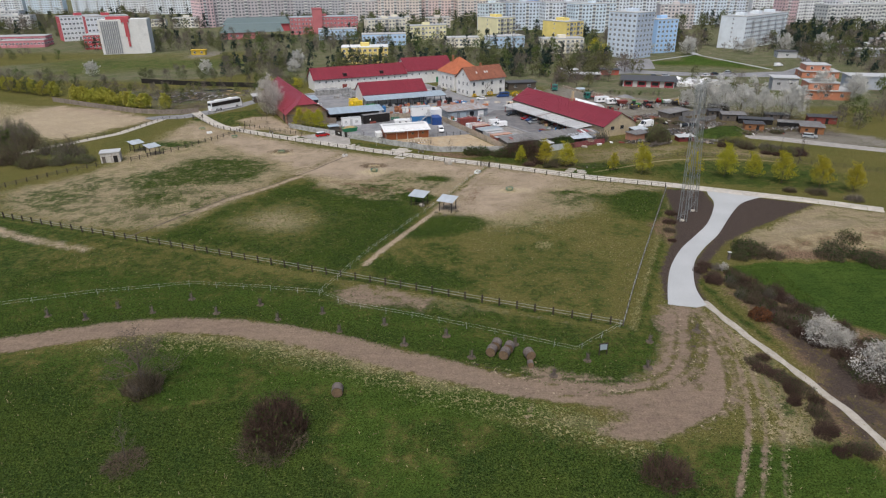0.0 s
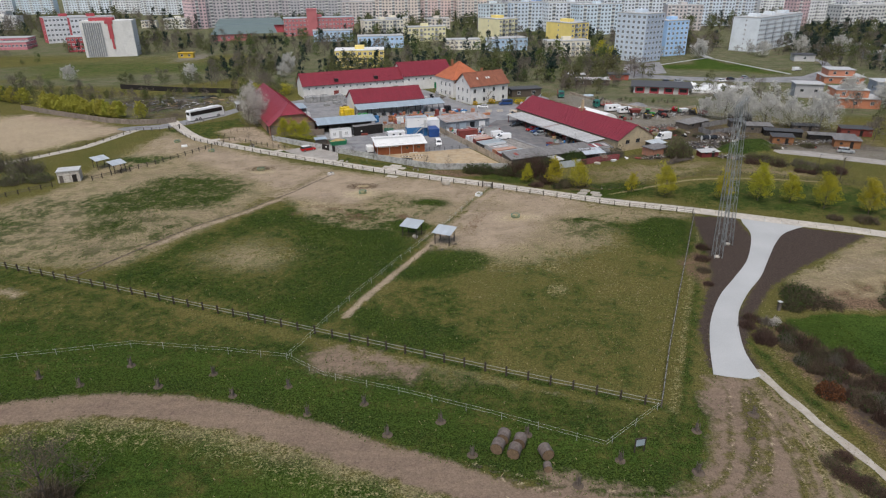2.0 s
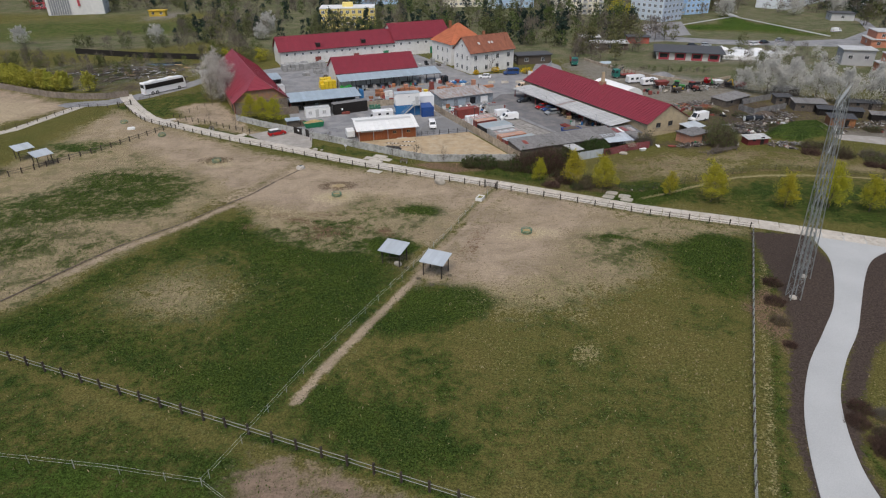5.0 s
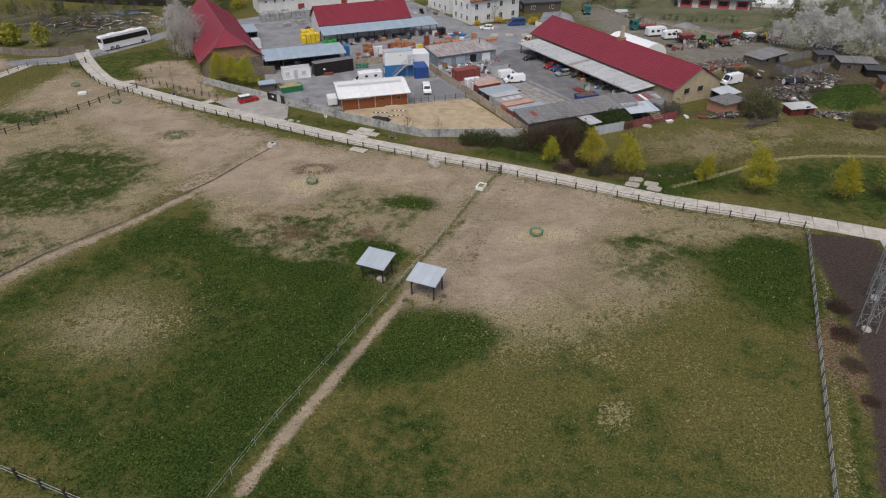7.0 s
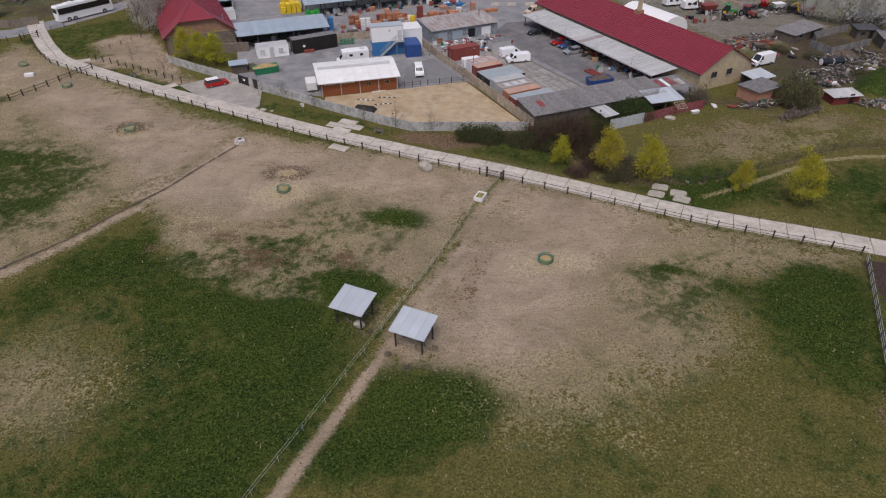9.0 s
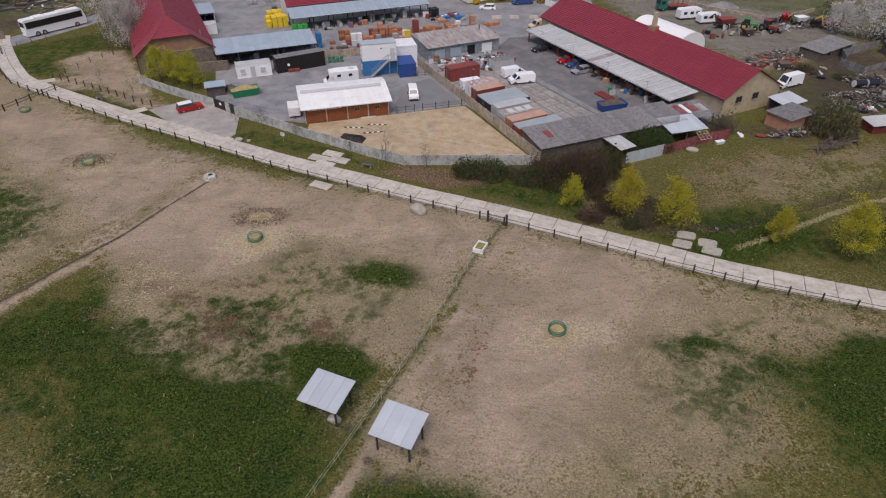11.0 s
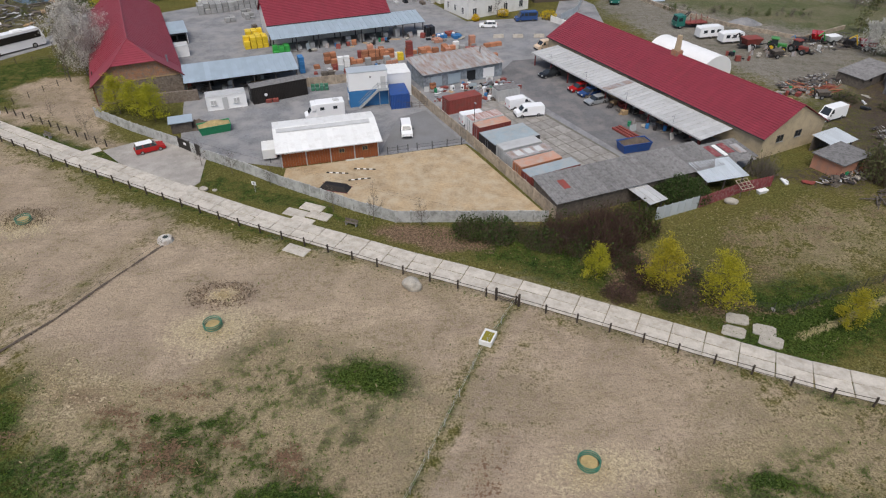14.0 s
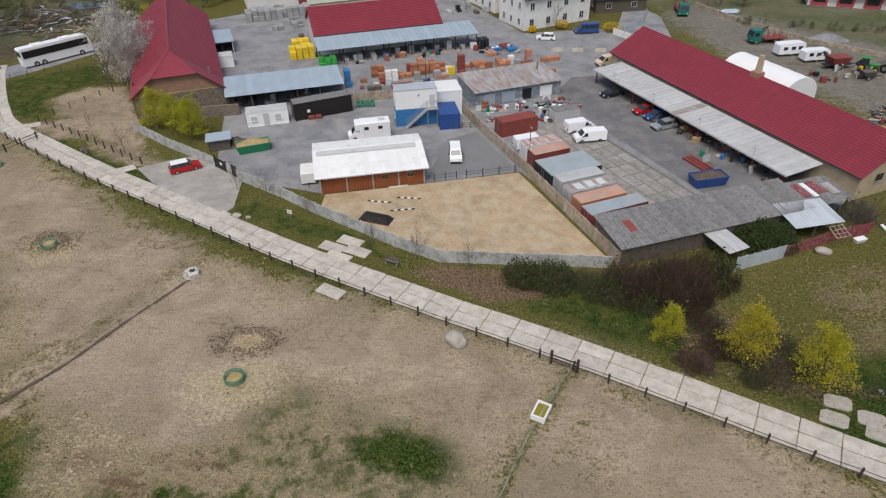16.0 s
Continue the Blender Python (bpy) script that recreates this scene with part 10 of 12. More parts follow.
def pallet_stack(x, y, a, nx_, ny_, nz_, material, label, size=(1.2, 0.8, 0.55), name="pallet_stack", gap=0.08, drop=0.3):
    """Goods on pallets: a pallet below and packs set row on row, the upper ones partly gone."""
    v = thing(name, x, y, a, label, "building goods")
    sx, sy, sz = size
    pk = MB().chamfered(0.03, 0.03, 0, sx - 0.03, sy - 0.03, sz - 0.03, 0.03).mesh("pack")
    base_mb = MB()
    for k in range(3):
        base_mb.box(0, k * (ny_ * (sy + gap) - 0.15) / 2, 0, nx_ * (sx + gap), k * (ny_ * (sy + gap) - 0.15) / 2 + 0.12, 0.1)
    part("pallet", base_mb, M["old_wood"], v)
    for k in range(nz_):
        for i in range(nx_):
            for j in range(ny_):
                if k == nz_ - 1 and k > 0 and RNG.random() < drop:
                    continue
                part("pack", pk, material, v, m=pose(i * (sx + gap) + RNG.uniform(-0.03, 0.03), j * (sy + gap) + RNG.uniform(-0.03, 0.03), 0.1 + k * sz, 0, 0, RNG.uniform(-2, 2)))
    return v


pallet_stack(-36.8, 256.0, 22, 4, 3, 3, M["yellow_wrap"], "stacks of yellow-wrapped insulation packs", (1.2, 1.2, 0.8))
pallet_stack(-37.6, 260.8, 22, 3, 2, 3, M["yellow_wrap"], "stacks of yellow-wrapped insulation packs", (1.2, 1.2, 0.8))
pallet_stack(-29.6, 251.4, 22, 3, 2, 2, M["green_wrap"], "green-wrapped stacks under the canopy's end", (1.1, 1.1, 0.95))
pallet_stack(-22.4, 241.2, 20, 1, 2, 4, M["blue_paint"], "tall stack of bright blue crates", (1.1, 1.0, 0.8))
pallet_stack(-18.8, 232.0, 10, 4, 2, 2, M["feeder_green"], "pile of green-wrapped bales on the asphalt", (0.75, 0.6, 0.5))
for k, (x, y, nx_, ny_, nz_, c_, lab) in enumerate((
        (-16.5, 244.6, 3, 1, 2, "orange_brick", "pallets of orange bricks"), (-13.0, 246.2, 2, 1, 1, "orange_brick", "pallets of orange bricks"), (-9.6, 249.0, 1, 1, 5, "pink_plaster", "tall pale red pallet stack"), (-10.6, 247.6, 2, 1, 3, "orange_brick", "pallets of orange bricks"),
        (-6.4, 249.2, 2, 2, 2, "orange_brick", "pallets of orange bricks"), (-6.0, 246.2, 2, 1, 2, "grey_block", "pallets of grey blocks"), (-3.4, 248.4, 1, 1, 2, "yellow_wrap", "small yellow-wrapped pallet"), (-1.4, 248.6, 1, 1, 5, "rust_red", "tall red and white pallet stack"),
        (1.4, 250.4, 3, 2, 2, "orange_brick", "pallets of orange bricks"), (6.2, 252.4, 2, 2, 2, "orange_brick", "pallets of orange bricks"), (9.6, 253.0, 2, 1, 2, "grey_block", "pallets of grey blocks"), (11.8, 254.6, 1, 1, 4, "pink_plaster", "tall pale red pallet stack"),
        (15.2, 256.2, 3, 1, 1, "orange_brick", "loose pallets of orange tiles"), (-18, 239.6, 2, 1, 1, "old_wood", "empty wooden pallets"), (-1.5, 252.6, 2, 1, 1, "grey_block", "pallets of grey blocks"), (-13.6, 241.0, 3, 1, 1, "rust_red", "low stack of dark red tiles"))):
    pallet_stack(x, y, 20 + RNG.uniform(-6, 6), nx_, ny_, nz_, M[c_], lab + " in the builders' yard", (1.3, 1.1, 0.75))
for k in range(11):
    x, y = -25.5 + 2.6 * k, 255.6 + 1.05 * k
    pallet_stack(x, y, 22, 1, 2, 1 + k % 3, M["grey_block" if k % 4 else "sheet_light"], "pallet of grey building blocks under the canopy", (1.1, 1.0, 0.6))
for k in range(6):
    pallet_stack(-46.5 + 2.1 * k + (k % 2), 276 + 1.3 * k + 3 * (k % 2), 24, 2, 2, 2 + k % 2, M["grey_block"], "stacked grey paving stones in the yard", (1.2, 1.1, 0.55))
for k in range(5):
    pallet_stack(-30 + 2.8 * k, 283 + 1.2 * k, 24, 2, 1, 2, M[("rust_red", "pink_plaster", "grey_block")[k % 3]], "pallets of stock before the long building", (1.2, 1.0, 0.7))
for k in range(7):
    pallet_stack(-6 + 2.3 * k, 291 + 1.6 * (k % 3), 24, 1, 2, 1 + k % 3, M[("sheet_light", "car_dark", "grey_block", "old_wood")[k % 4]], "mixed stock on pallets in the inner yard", (1.1, 1.0, 0.7))
pallet_stack(-36.8, 264.5, 22, 1, 3, 3, M["old_wood"], "tall stack of brown boards by the hall", (1.0, 1.4, 0.9))
for k, (x, y, c_) in enumerate(((2.4, 264.0, "car_dark"), (5.2, 262.4, "blue_paint"), (7.2, 264.2, "rust_red"), (8.6, 262.2, "blue_paint"), (4.2, 259.4, "pink_plaster"), (0.6, 266.6, "grey_block"))):
    pallet_stack(x, y, 22, 2, 2, 1 + (k == 0) * 2, M[c_], "mixed goods beside the canopy", (1.0, 1.0, 0.7))
for k, (x, y, c_) in enumerate(((-43.6, 236.6, "grey_block"), (-43.0, 239.6, "grey_block"), (-42.2, 242.4, "sheet_light"), (-39.0, 231.6, "old_wood"), (-35.5, 232.8, "sheet_light"), (-32.0, 234.2, "old_wood"), (-28.0, 235.6, "grey_block"), (-45.6, 239.4, "white_paint"), (-24.4, 236.6, "orange_brick"))):
    pallet_stack(x, y, 22, 2, 1, 1 + k % 2, M[c_], "stone and timber stock beside the open shed", (0.9, 0.7, 0.5))
pallet_stack(-26.0, 226.6, 18, 2, 1, 1, M["rust_red"], "rusty crate before the dark container", (1.1, 0.7, 0.6))
pallet_stack(-55.0, 283.0, 24, 6, 4, 2, M["grey_block"], "big grey bags of stone in the yard", (1.4, 1.3, 1.1), drop=0.2)
pallet_stack(-47.5, 287.0, 24, 5, 3, 2, M["grey_block"], "big grey bags of stone in the yard", (1.4, 1.3, 1.1), drop=0.3)
for k in range(22):
    f_ = k / 21
    x, y = -20.5 + 35 * f_ + RNG.uniform(-0.8, 0.8), 243.6 + 6.4 * f_ + (0.0, 2.6, 4.6)[k % 3] + RNG.uniform(-0.5, 0.5)
    c_ = ("orange_brick", "orange_brick", "pink_plaster", "sheet_white", "orange_brick", "rust_red", "grey_block")[k % 7]
    pallet_stack(x, y, 20 + RNG.uniform(-9, 9), 1 + k % 2, 1, 1 + int(RNG.integers(0, 3)), M[c_], "bricks and tiles on pallets in the builders' yard", (1.2, 1.0, 0.7))
for x in (18.7, 23.1, 27.9):
    cb = thing("concrete_barrier", x, 263.3, 4, "low pale concrete road barrier", "barrier", "barriers in the yard")
    part("block", MB().prism([(-1.2, -0.3), (1.2, -0.3), (1.2, 0.3), (-1.2, 0.3)], 0, 0.25).frustum((-1.2, -0.22, 1.2, 0.22), 0.25, (-1.15, -0.1, 1.15, 0.1), 0.85), M["concrete"], cb)
    for px in (-0.8, 0.8):
        part("lifting_eye", MB().cyl((px, 0, 0.85), (px, 0, 0.98), 0.05, n=5), M["dark_metal"], cb)
for x, y in ((71.6, 231.4), (74.2, 229.9), (77.2, 230.6)):
    fr_ = thing("scrap_heap", x, y, 20, "heap of rusty orange steel frames in the grass", "scrap", "rusty frames behind the barn")
    for k in range(16):
        a_, L_ = RNG.uniform(0, math.pi), RNG.uniform(0.8, 2.0)
        c_, z_ = Vector((RNG.uniform(-1.2, 1.2), RNG.uniform(-0.9, 0.9), 0)), RNG.uniform(0.1, 1.0)
        d_ = Vector((math.cos(a_) * L_, math.sin(a_) * L_ * 0.6, RNG.uniform(-0.25, 0.25)))
        part("bar", MB().cyl(c_ - d_ + Vector((0, 0, max(0.1, z_))), c_ + d_ + Vector((0, 0, max(0.1, z_))), 0.07, n=4), M["orange_brick" if k % 3 else "rust_red"], fr_)
    part("base_frame", MB().box(-1.8, -1.1, 0, 1.8, -0.95, 0.15).box(-1.8, 0.95, 0, 1.8, 1.1, 0.15).box(-1.8, -0.95, 0, -1.65, 0.95, 0.15).box(1.65, -0.95, 0, 1.8, 0.95, 0.15), M["rust_red"], fr_)
for k, (x, y, rx_, ry_, h_) in enumerate(((111, 319, 3.4, 2.4, 1.1), (117, 321, 4, 2.4, 1.2), (124, 320, 3.4, 2.2, 1.0), (131, 317, 4, 2.2, 1.1), (138, 311, 4, 2, 1.0), (106, 314, 3, 2, 0.9))):
    heap("rubble_mound", x, y, rx_, ry_, h_, M["white_paint" if k % 2 else "sheet_light"], "pale heap of building stone under sheeting", 20 + k)
# scrap about the workshop and under the barn's canopy
for k in range(64):
    x, y = (4.0 + 14.5 * RNG.random(), 226.5 + 5.6 * RNG.random()) if k < 26 else (12.5 + 7.5 * RNG.random(), 226.6 + 4.6 * RNG.random())
    c_ = ("old_wood", "white_paint", "rust_red", "metal_grey", "sheet_light", "car_dark")[k % 6]
    sx_, sy_, sz_ = RNG.uniform(0.4, 1.4), RNG.uniform(0.3, 0.9), RNG.uniform(0.2, 0.9)
    sc_ = thing("scrap_item", x, y + (x - 4) * 0.3, RNG.uniform(0, 90), "discarded household goods and scrap by the workshop", "scrap", "scrap by the workshop")
    part("body", MB().chamfered(-sx_ / 2, -sy_ / 2, 0, sx_ / 2, sy_ / 2, sz_, 0.04), M[c_], sc_)
    part("lid", MB().chamfered(-sx_ / 2 + 0.05, -sy_ / 2 + 0.05, sz_ - 0.03, sx_ / 2 - 0.05, sy_ / 2 - 0.05, sz_ + 0.03, 0.02), M["metal_grey"], sc_)
for k in range(22):
    s_ = 17.0 + 18 * k / 22
    x, y = 53.8 - 0.477 * s_ - 0.879 * RNG.uniform(1.5, 6.4), 201.6 + 0.879 * s_ - 0.477 * RNG.uniform(1.5, 6.4)
    c_ = ("old_wood", "metal_grey", "rust_red", "dark_metal", "fresh_wood")[k % 5]
    sc_ = thing("stored_item", x, y, RNG.uniform(0, 180), "timber, iron and tools stored under the canopy", "stored goods", "goods under the barn canopy")
    part("frame", MB().cyl((-1.0, 0, 0.1), (1.0, 0.2, RNG.uniform(0.3, 1.2)), 0.07).cyl((-1.0, 0.4, 0.1), (1.0, 0.5, RNG.uniform(0.2, 0.9)), 0.06), M[c_], sc_)
    part("crate", MB().chamfered(-0.6, -0.4, 0, 0.5, 0.4, RNG.uniform(0.3, 0.9), 0.04), M[c_], sc_)
rs = thing("steel_beams", 35.2, 213.2, 118, "red painted steel beams lying on the yard", "steel")
for k in range(6):
    part("beam", MB().box(-2.2, -1.0 + 0.34 * k, 0.06, 2.2, -0.8 + 0.34 * k, 0.34 + 0.1 * (k % 2)), M["rust_red"], rs)
flat("pavement_lane", [(43.2, 204.8), (34.6, 203.4), (28.6, 214.5), (22.0, 227), (16.6, 240), (20.4, 248), (27.5, 249.5), (50.0, 208.2)], 0.074, M["asphalt_lane"], "darker worn asphalt along the barn canopy", "lane")
strip_ = thing("pavement_slabs", 0, 0, 0, "worn concrete slabs with weedy joints beside the stores", "yard", kind="structure")
part("joint_bed", MB().prism([(31.4, 199.2), (34.2, 202.0), (20.5, 226.2), (13.4, 222.4), (24.6, 203.4), (24.4, 199.4)], -0.1, 0.079), M["weedy_joint"], strip_, "weeds and dirt in the joints")
_slab = MB().chamfered(-1.40, -0.92, -0.2, 1.40, 0.92, 0.0, 0.03).mesh("slab")
for _i in range(11):
    for _j in range(5):
        _u, _v = 2.9 * _i, 1.95 * _j
        if _i < 2 and _j < 1 or _i > 9 and _j > 3:
            continue
        part("slab", _slab, M["yard_concrete"], strip_, m=pose(29.6 - 0.50 * _u + 0.866 * (_v - 4.4), 200.6 + 0.866 * _u + 0.50 * (_v - 4.4), 0.088 + RNG.uniform(-0.006, 0.006), RNG.uniform(-0.2, 0.2), RNG.uniform(-0.2, 0.2), 120 + RNG.uniform(-0.5, 0.5)))
blk = thing("jump_trailer", -9.8, 196.3, -16, "dark brown open cart upside down by the arena wall", "cart")
part("shell", MB().frustum((-2.2, -0.9, 2.2, 0.9), 0.05, (-1.5, -0.5, 1.6, 0.5), 0.75), M["black_paint"], blk)
part("rim", MB().box(-2.3, -1.0, 0.02, 2.3, -0.9, 0.12).box(-2.3, 0.9, 0.02, 2.3, 1.0, 0.12), M["red_steel"], blk)
for x, y, a in ((-10.0, 200.5, -6), (-6.1, 201.6, -4), (-6.6, 198.6, 10)):
    pb = thing("ground_pole", x, y, a, "black and white striped jumping pole on the sand", "pole", "poles in the arena")
    for k in range(7):
        part("band", MB().cyl((-1.6 + 0.46 * k, 0, 0.2), (-1.14 + 0.46 * k, 0, 0.2), 0.08, n=8), M["white_paint" if k % 2 else "car_dark"], pb)

# ---- things in the paddocks ----
tr = thing("water_trough", 9.6, 165.7, 66, "pale concrete water trough with yellowish water", "trough")
part("shell", MB().box(-0.95, -0.65, 0, 0.95, -0.5, 0.6).box(-0.95, 0.5, 0, 0.95, 0.65, 0.6).box(-0.95, -0.5, 0, -0.8, 0.5, 0.6).box(0.8, -0.5, 0, 0.95, 0.5, 0.6), M["sheet_white"], tr)
part("water", MB().box(-0.8, -0.5, 0.1, 0.8, 0.5, 0.42), mat("trough_water", (0.22, 0.19, 0.03), 0.15, var=0.2, bump=0), tr)
tr2 = thing("water_trough", -29.2, 183.7, 30, "weathered pale concrete trough beside the wire fence", "trough")
part("shell", MB().cyl((0, 0, 0), (0, 0, 0.55), 1.02, 0.9, 8).cyl((0, 0, 0.5), (0, 0, 0.62), 0.6, 0.5, 7), M["hut_plaster"], tr2)
part("water", MB().cyl((0.1, 0.05, 0.6), (0.1, 0.05, 0.64), 0.36, 0.36, 9), M["water"], tr2)
tr3 = thing("water_trough", -80.0, 214.2, 20, "pale trough beside the rail fence", "trough")
part("shell", MB().chamfered(-0.9, -0.5, 0, 0.9, 0.5, 0.6, 0.1), M["sheet_white"], tr3)
bm = bmesh.new()
bmesh.ops.create_icosphere(bm, subdivisions=3, radius=1.0)
for v_ in bm.verts:
    v_.co *= 1 + 0.22 * noise.noise(v_.co * 1.3 + Vector((3, 1, 2))) + 0.05 * noise.noise(v_.co * 5)
    v_.co = Vector((v_.co.x * 1.15, v_.co.y * 0.8, v_.co.z * 0.7 + 0.3))
rock_me = bpy.data.meshes.new("boulder")
bm.to_mesh(rock_me)
bm.free()
solid("boulder", rock_me, M["stone"], "large pale boulder beside the track fence", "boulder", m=pose(1.7, 174.2, 0, 0, 0, -20) @ Matrix.Diagonal((0.92, 1.1, 1.35, 1)))
for x, y, s in ((40.4, 169.8, 0.25), (-28.2, 196.2, 0.55), (-26.6, 196.0, 0.3)):
    ob = solid("stone", rock_me, M["stone"], "small pale stone on the grass", "stone", m=pose(x, y, 0, 0, 0, x * 7) @ Matrix.Diagonal((s, s, s, 1)))


def feeder(x, y):
    v = thing("hay_feeder", x, y, RNG.uniform(0, 90), "round green hay feeder ring with straw about it", "feeder", "feeders in the paddocks")
    for z in (0.1, 0.36, 0.6):
        n_, k_ = 18, 5
        pts_ = [((0.92 + 0.055 * math.cos(2 * math.pi * j / k_)) * math.cos(2 * math.pi * i / n_), (0.92 + 0.055 * math.cos(2 * math.pi * j / k_)) * math.sin(2 * math.pi * i / n_), z + 0.055 * math.sin(2 * math.pi * j / k_)) for i in range(n_) for j in range(k_)]
        part("hoop", MB().add(pts_, [(i * k_ + j, ((i + 1) % n_) * k_ + j, ((i + 1) % n_) * k_ + (j + 1) % k_, i * k_ + (j + 1) % k_) for i in range(n_) for j in range(k_)]), M["feeder_green"], v)
    part("hay_fill", MB().cyl((0, 0, 0.0), (0, 0, 0.3), 0.88, 0.7, 14), M["hay"], v)


for x, y in ((-49.3, 188.6), (-18.9, 168.2), (16.9, 151.0), (-69.6, 208.4), (-84.5, 220.2)):
    feeder(x, y)


def bale(x, y, a, s=1.0, lab="round straw bale in grey wrap with a rusty brown end"):
    v = thing("straw_bale", x, y, a, lab, "bale", "bales beside the dirt track")
    n_ = 18
    sh = MB().cyl((0, -0.65 * s, 0.72 * s), (0, 0.65 * s, 0.72 * s), 0.75 * s, n=n_, caps=False)
    part("wrap", sh, M["bale_wrap"], v, smooth=True)
    for t_, r_ in ((-0.68, 0.7), (0.68, 0.7)):
        part("end", MB().cyl((0, t_ * s - 0.02, 0.72 * s), (0, t_ * s + 0.02, 0.72 * s), r_ * s, n=n_), M["bale_end"], v)


for x, y, a in ((6.9, 77.0, -20), (8.7, 76.2, -20), (7.7, 78.6, -18), (9.5, 77.8, -18), (12.2, 76.0, 15), (-14.0, 67.9, 5)):
    bale(x, y, a)
bale(12.1, 73.9, 0, 0.62, "small round bale standing before larger ones")

# young trees in guards along the dirt track
for k, (x, y) in enumerate(((-64.2, 89.1), (-57.5, 86.0 + 2), (-54.0, 91.7), (-47.6, 88.8 + 1.2), (-42.8, 94.5), (-37.0, 89.6), (-30.6, 92.3), (-26.5, 87.4), (-19.7, 89.3), (-16.1, 83.6), (-9.3, 85.6), (-5.9, 79.8), (0.4, 82.1), (4.0, 76.3), (10.6, 79.6), (20.4, 75.2), (28.4, 73.4), (30.7, 80.0), (15.0, 71.6), (38.8, 83.0))):
    v = thing("tree_guard", x, y, RNG.uniform(0, 90), "young tree staked in a grey wire guard on bare soil", "sapling", "saplings along the track")
    for i in range(3):
        a_ = 2.1 * i
        part("stake", MB().cyl((0.28 * math.cos(a_), 0.28 * math.sin(a_), -0.1), (0.26 * math.cos(a_), 0.26 * math.sin(a_), 1.35), 0.04, n=5), M["old_wood"], v)
    part("guard", MB().cyl((0, 0, 0.1), (0, 0, 1.1), 0.17, 0.15, 8, False), M["bale_wrap"], v)
    part("stem", MB().cyl((0, 0, 0), (0.05, 0.03, 2.0), 0.025, 0.012, 5), M["bark"], v)
    part("soil_ring", MB().cyl((0, 0, -0.05), (0, 0, 0.08), 0.75, 0.45, 12), M["soil"], v)

bd = thing("notice_board", 22.9, 76.6, 12, "dark wooden notice board on two posts", "notice board")
for px in (-0.6, 0.6):
    part("post", MB().chamfered(px - 0.06, -0.06, -0.2, px + 0.06, 0.06, 2.0, 0.01), M["post_wood"], bd)
part("board", MB().box(-0.54, -0.03, 0.9, 0.54, 0.03, 1.8), M["sheet_blue"], bd)
part("rail", MB().box(-0.7, -0.08, 1.85, 0.7, 0.08, 1.98), M["post_wood"], bd)
sg2 = thing("small_sign", -20.8, 195.6, -20, "small white sign on a thin post by the wall", "sign")
part("post", MB().cyl((0, 0, -0.2), (0, 0, 1.7), 0.04), M["metal_grey"], sg2)
part("plate", MB().box(-0.35, -0.05, 1.1, 0.35, -0.02, 1.65), M["white_paint"], sg2)
for k in range(3):
    part("writing_bar", MB().box(-0.25, -0.06, 1.22 + 0.13 * k, 0.2, -0.052, 1.27 + 0.13 * k), M["car_dark"], sg2)
for x, y, a in ((-6.5, 186.9, -22), (-58.6, 213.6, -32)):
    bn = thing("bench", x, y, a, "weathered wooden bench beside the track", "bench")
    part("seat", MB().box(-0.9, -0.2, 0.42, 0.9, 0.2, 0.48), M["old_wood"], bn)
    part("backrest", MB().box(-0.9, 0.2, 0.55, 0.9, 0.26, 0.9), M["old_wood"], bn)
    for px in (-0.7, 0.7):
        part("leg", MB().box(px - 0.05, -0.18, 0, px + 0.05, 0.24, 0.45), M["panel_concrete"], bn)
bx = thing("marker_post", 54.4, 108.6, 10, "grey wooden box on a short post", "post")
part("post", MB().chamfered(-0.22, -0.22, -0.2, 0.22, 0.22, 1.5, 0.04), M["old_wood"], bx)
part("cap", MB().box(-0.3, -0.3, 1.5, 0.3, 0.3, 1.6), M["sheet_light"], bx)

# ---- lattice pylon ----
py = thing("pylon", 54.9, 132.0, 0, "tall galvanised lattice pylon with two legs", "pylon")
HT = 28.0
top_c = Vector((-1.0, 0.6, HT))
legs_ = [Vector((-2.2, -3.0, 0)), Vector((2.3, 3.0, 0))]
for base_c in legs_:
    tp = Vector((top_c.x + (base_c.x) * 0.42, top_c.y + base_c.y * 0.42, HT))
    col = part("leg", MB().cyl(base_c + Vector((0, 0, -0.2)), base_c + Vector((0, 0, 0.25)), 0.6, 0.5, 8), M["concrete"], py)

    def at(f, cx, cy):
        w = 0.72 - 0.3 * f
        p = base_c.lerp(tp, f)
        return p + Vector((cx * w, cy * w, 0))
    cs = [(-1, -1), (1, -1), (1, 1), (-1, 1)]
    for c in cs:
        part("upright", MB().cyl(at(0, *c), at(1, *c), 0.07, 0.05, 4, False), M["pylon_steel"], col)
    nb_ = 17
    br_ = MB()
    for k in range(nb_):
        f0, f1 = k / nb_, (k + 1) / nb_
        for i in range(4):
            a_, b_ = cs[i], cs[(i + 1) % 4]
            br_.cyl(at(f0, *(a_ if k % 2 else b_)), at(f1, *(b_ if k % 2 else a_)), 0.027, n=3, caps=False)
            br_.cyl(at(f1, *a_), at(f1, *b_), 0.03, n=3, caps=False)
    part("bracing", br_, M["pylon_steel"], col)
L0, L1 = [Vector((top_c.x + b.x * 0.42, top_c.y + b.y * 0.42, HT)) for b in legs_]
arm_d = (L1 - L0).normalized()
arm = MB()
for dz in (0, 0.9):
    for s in (-0.3, 0.3):
        o_ = Vector((-arm_d.y * s, arm_d.x * s, dz))
        arm.cyl(L0 - arm_d * 3.6 + o_, L1 + arm_d * 3.6 + o_, 0.05, n=4)
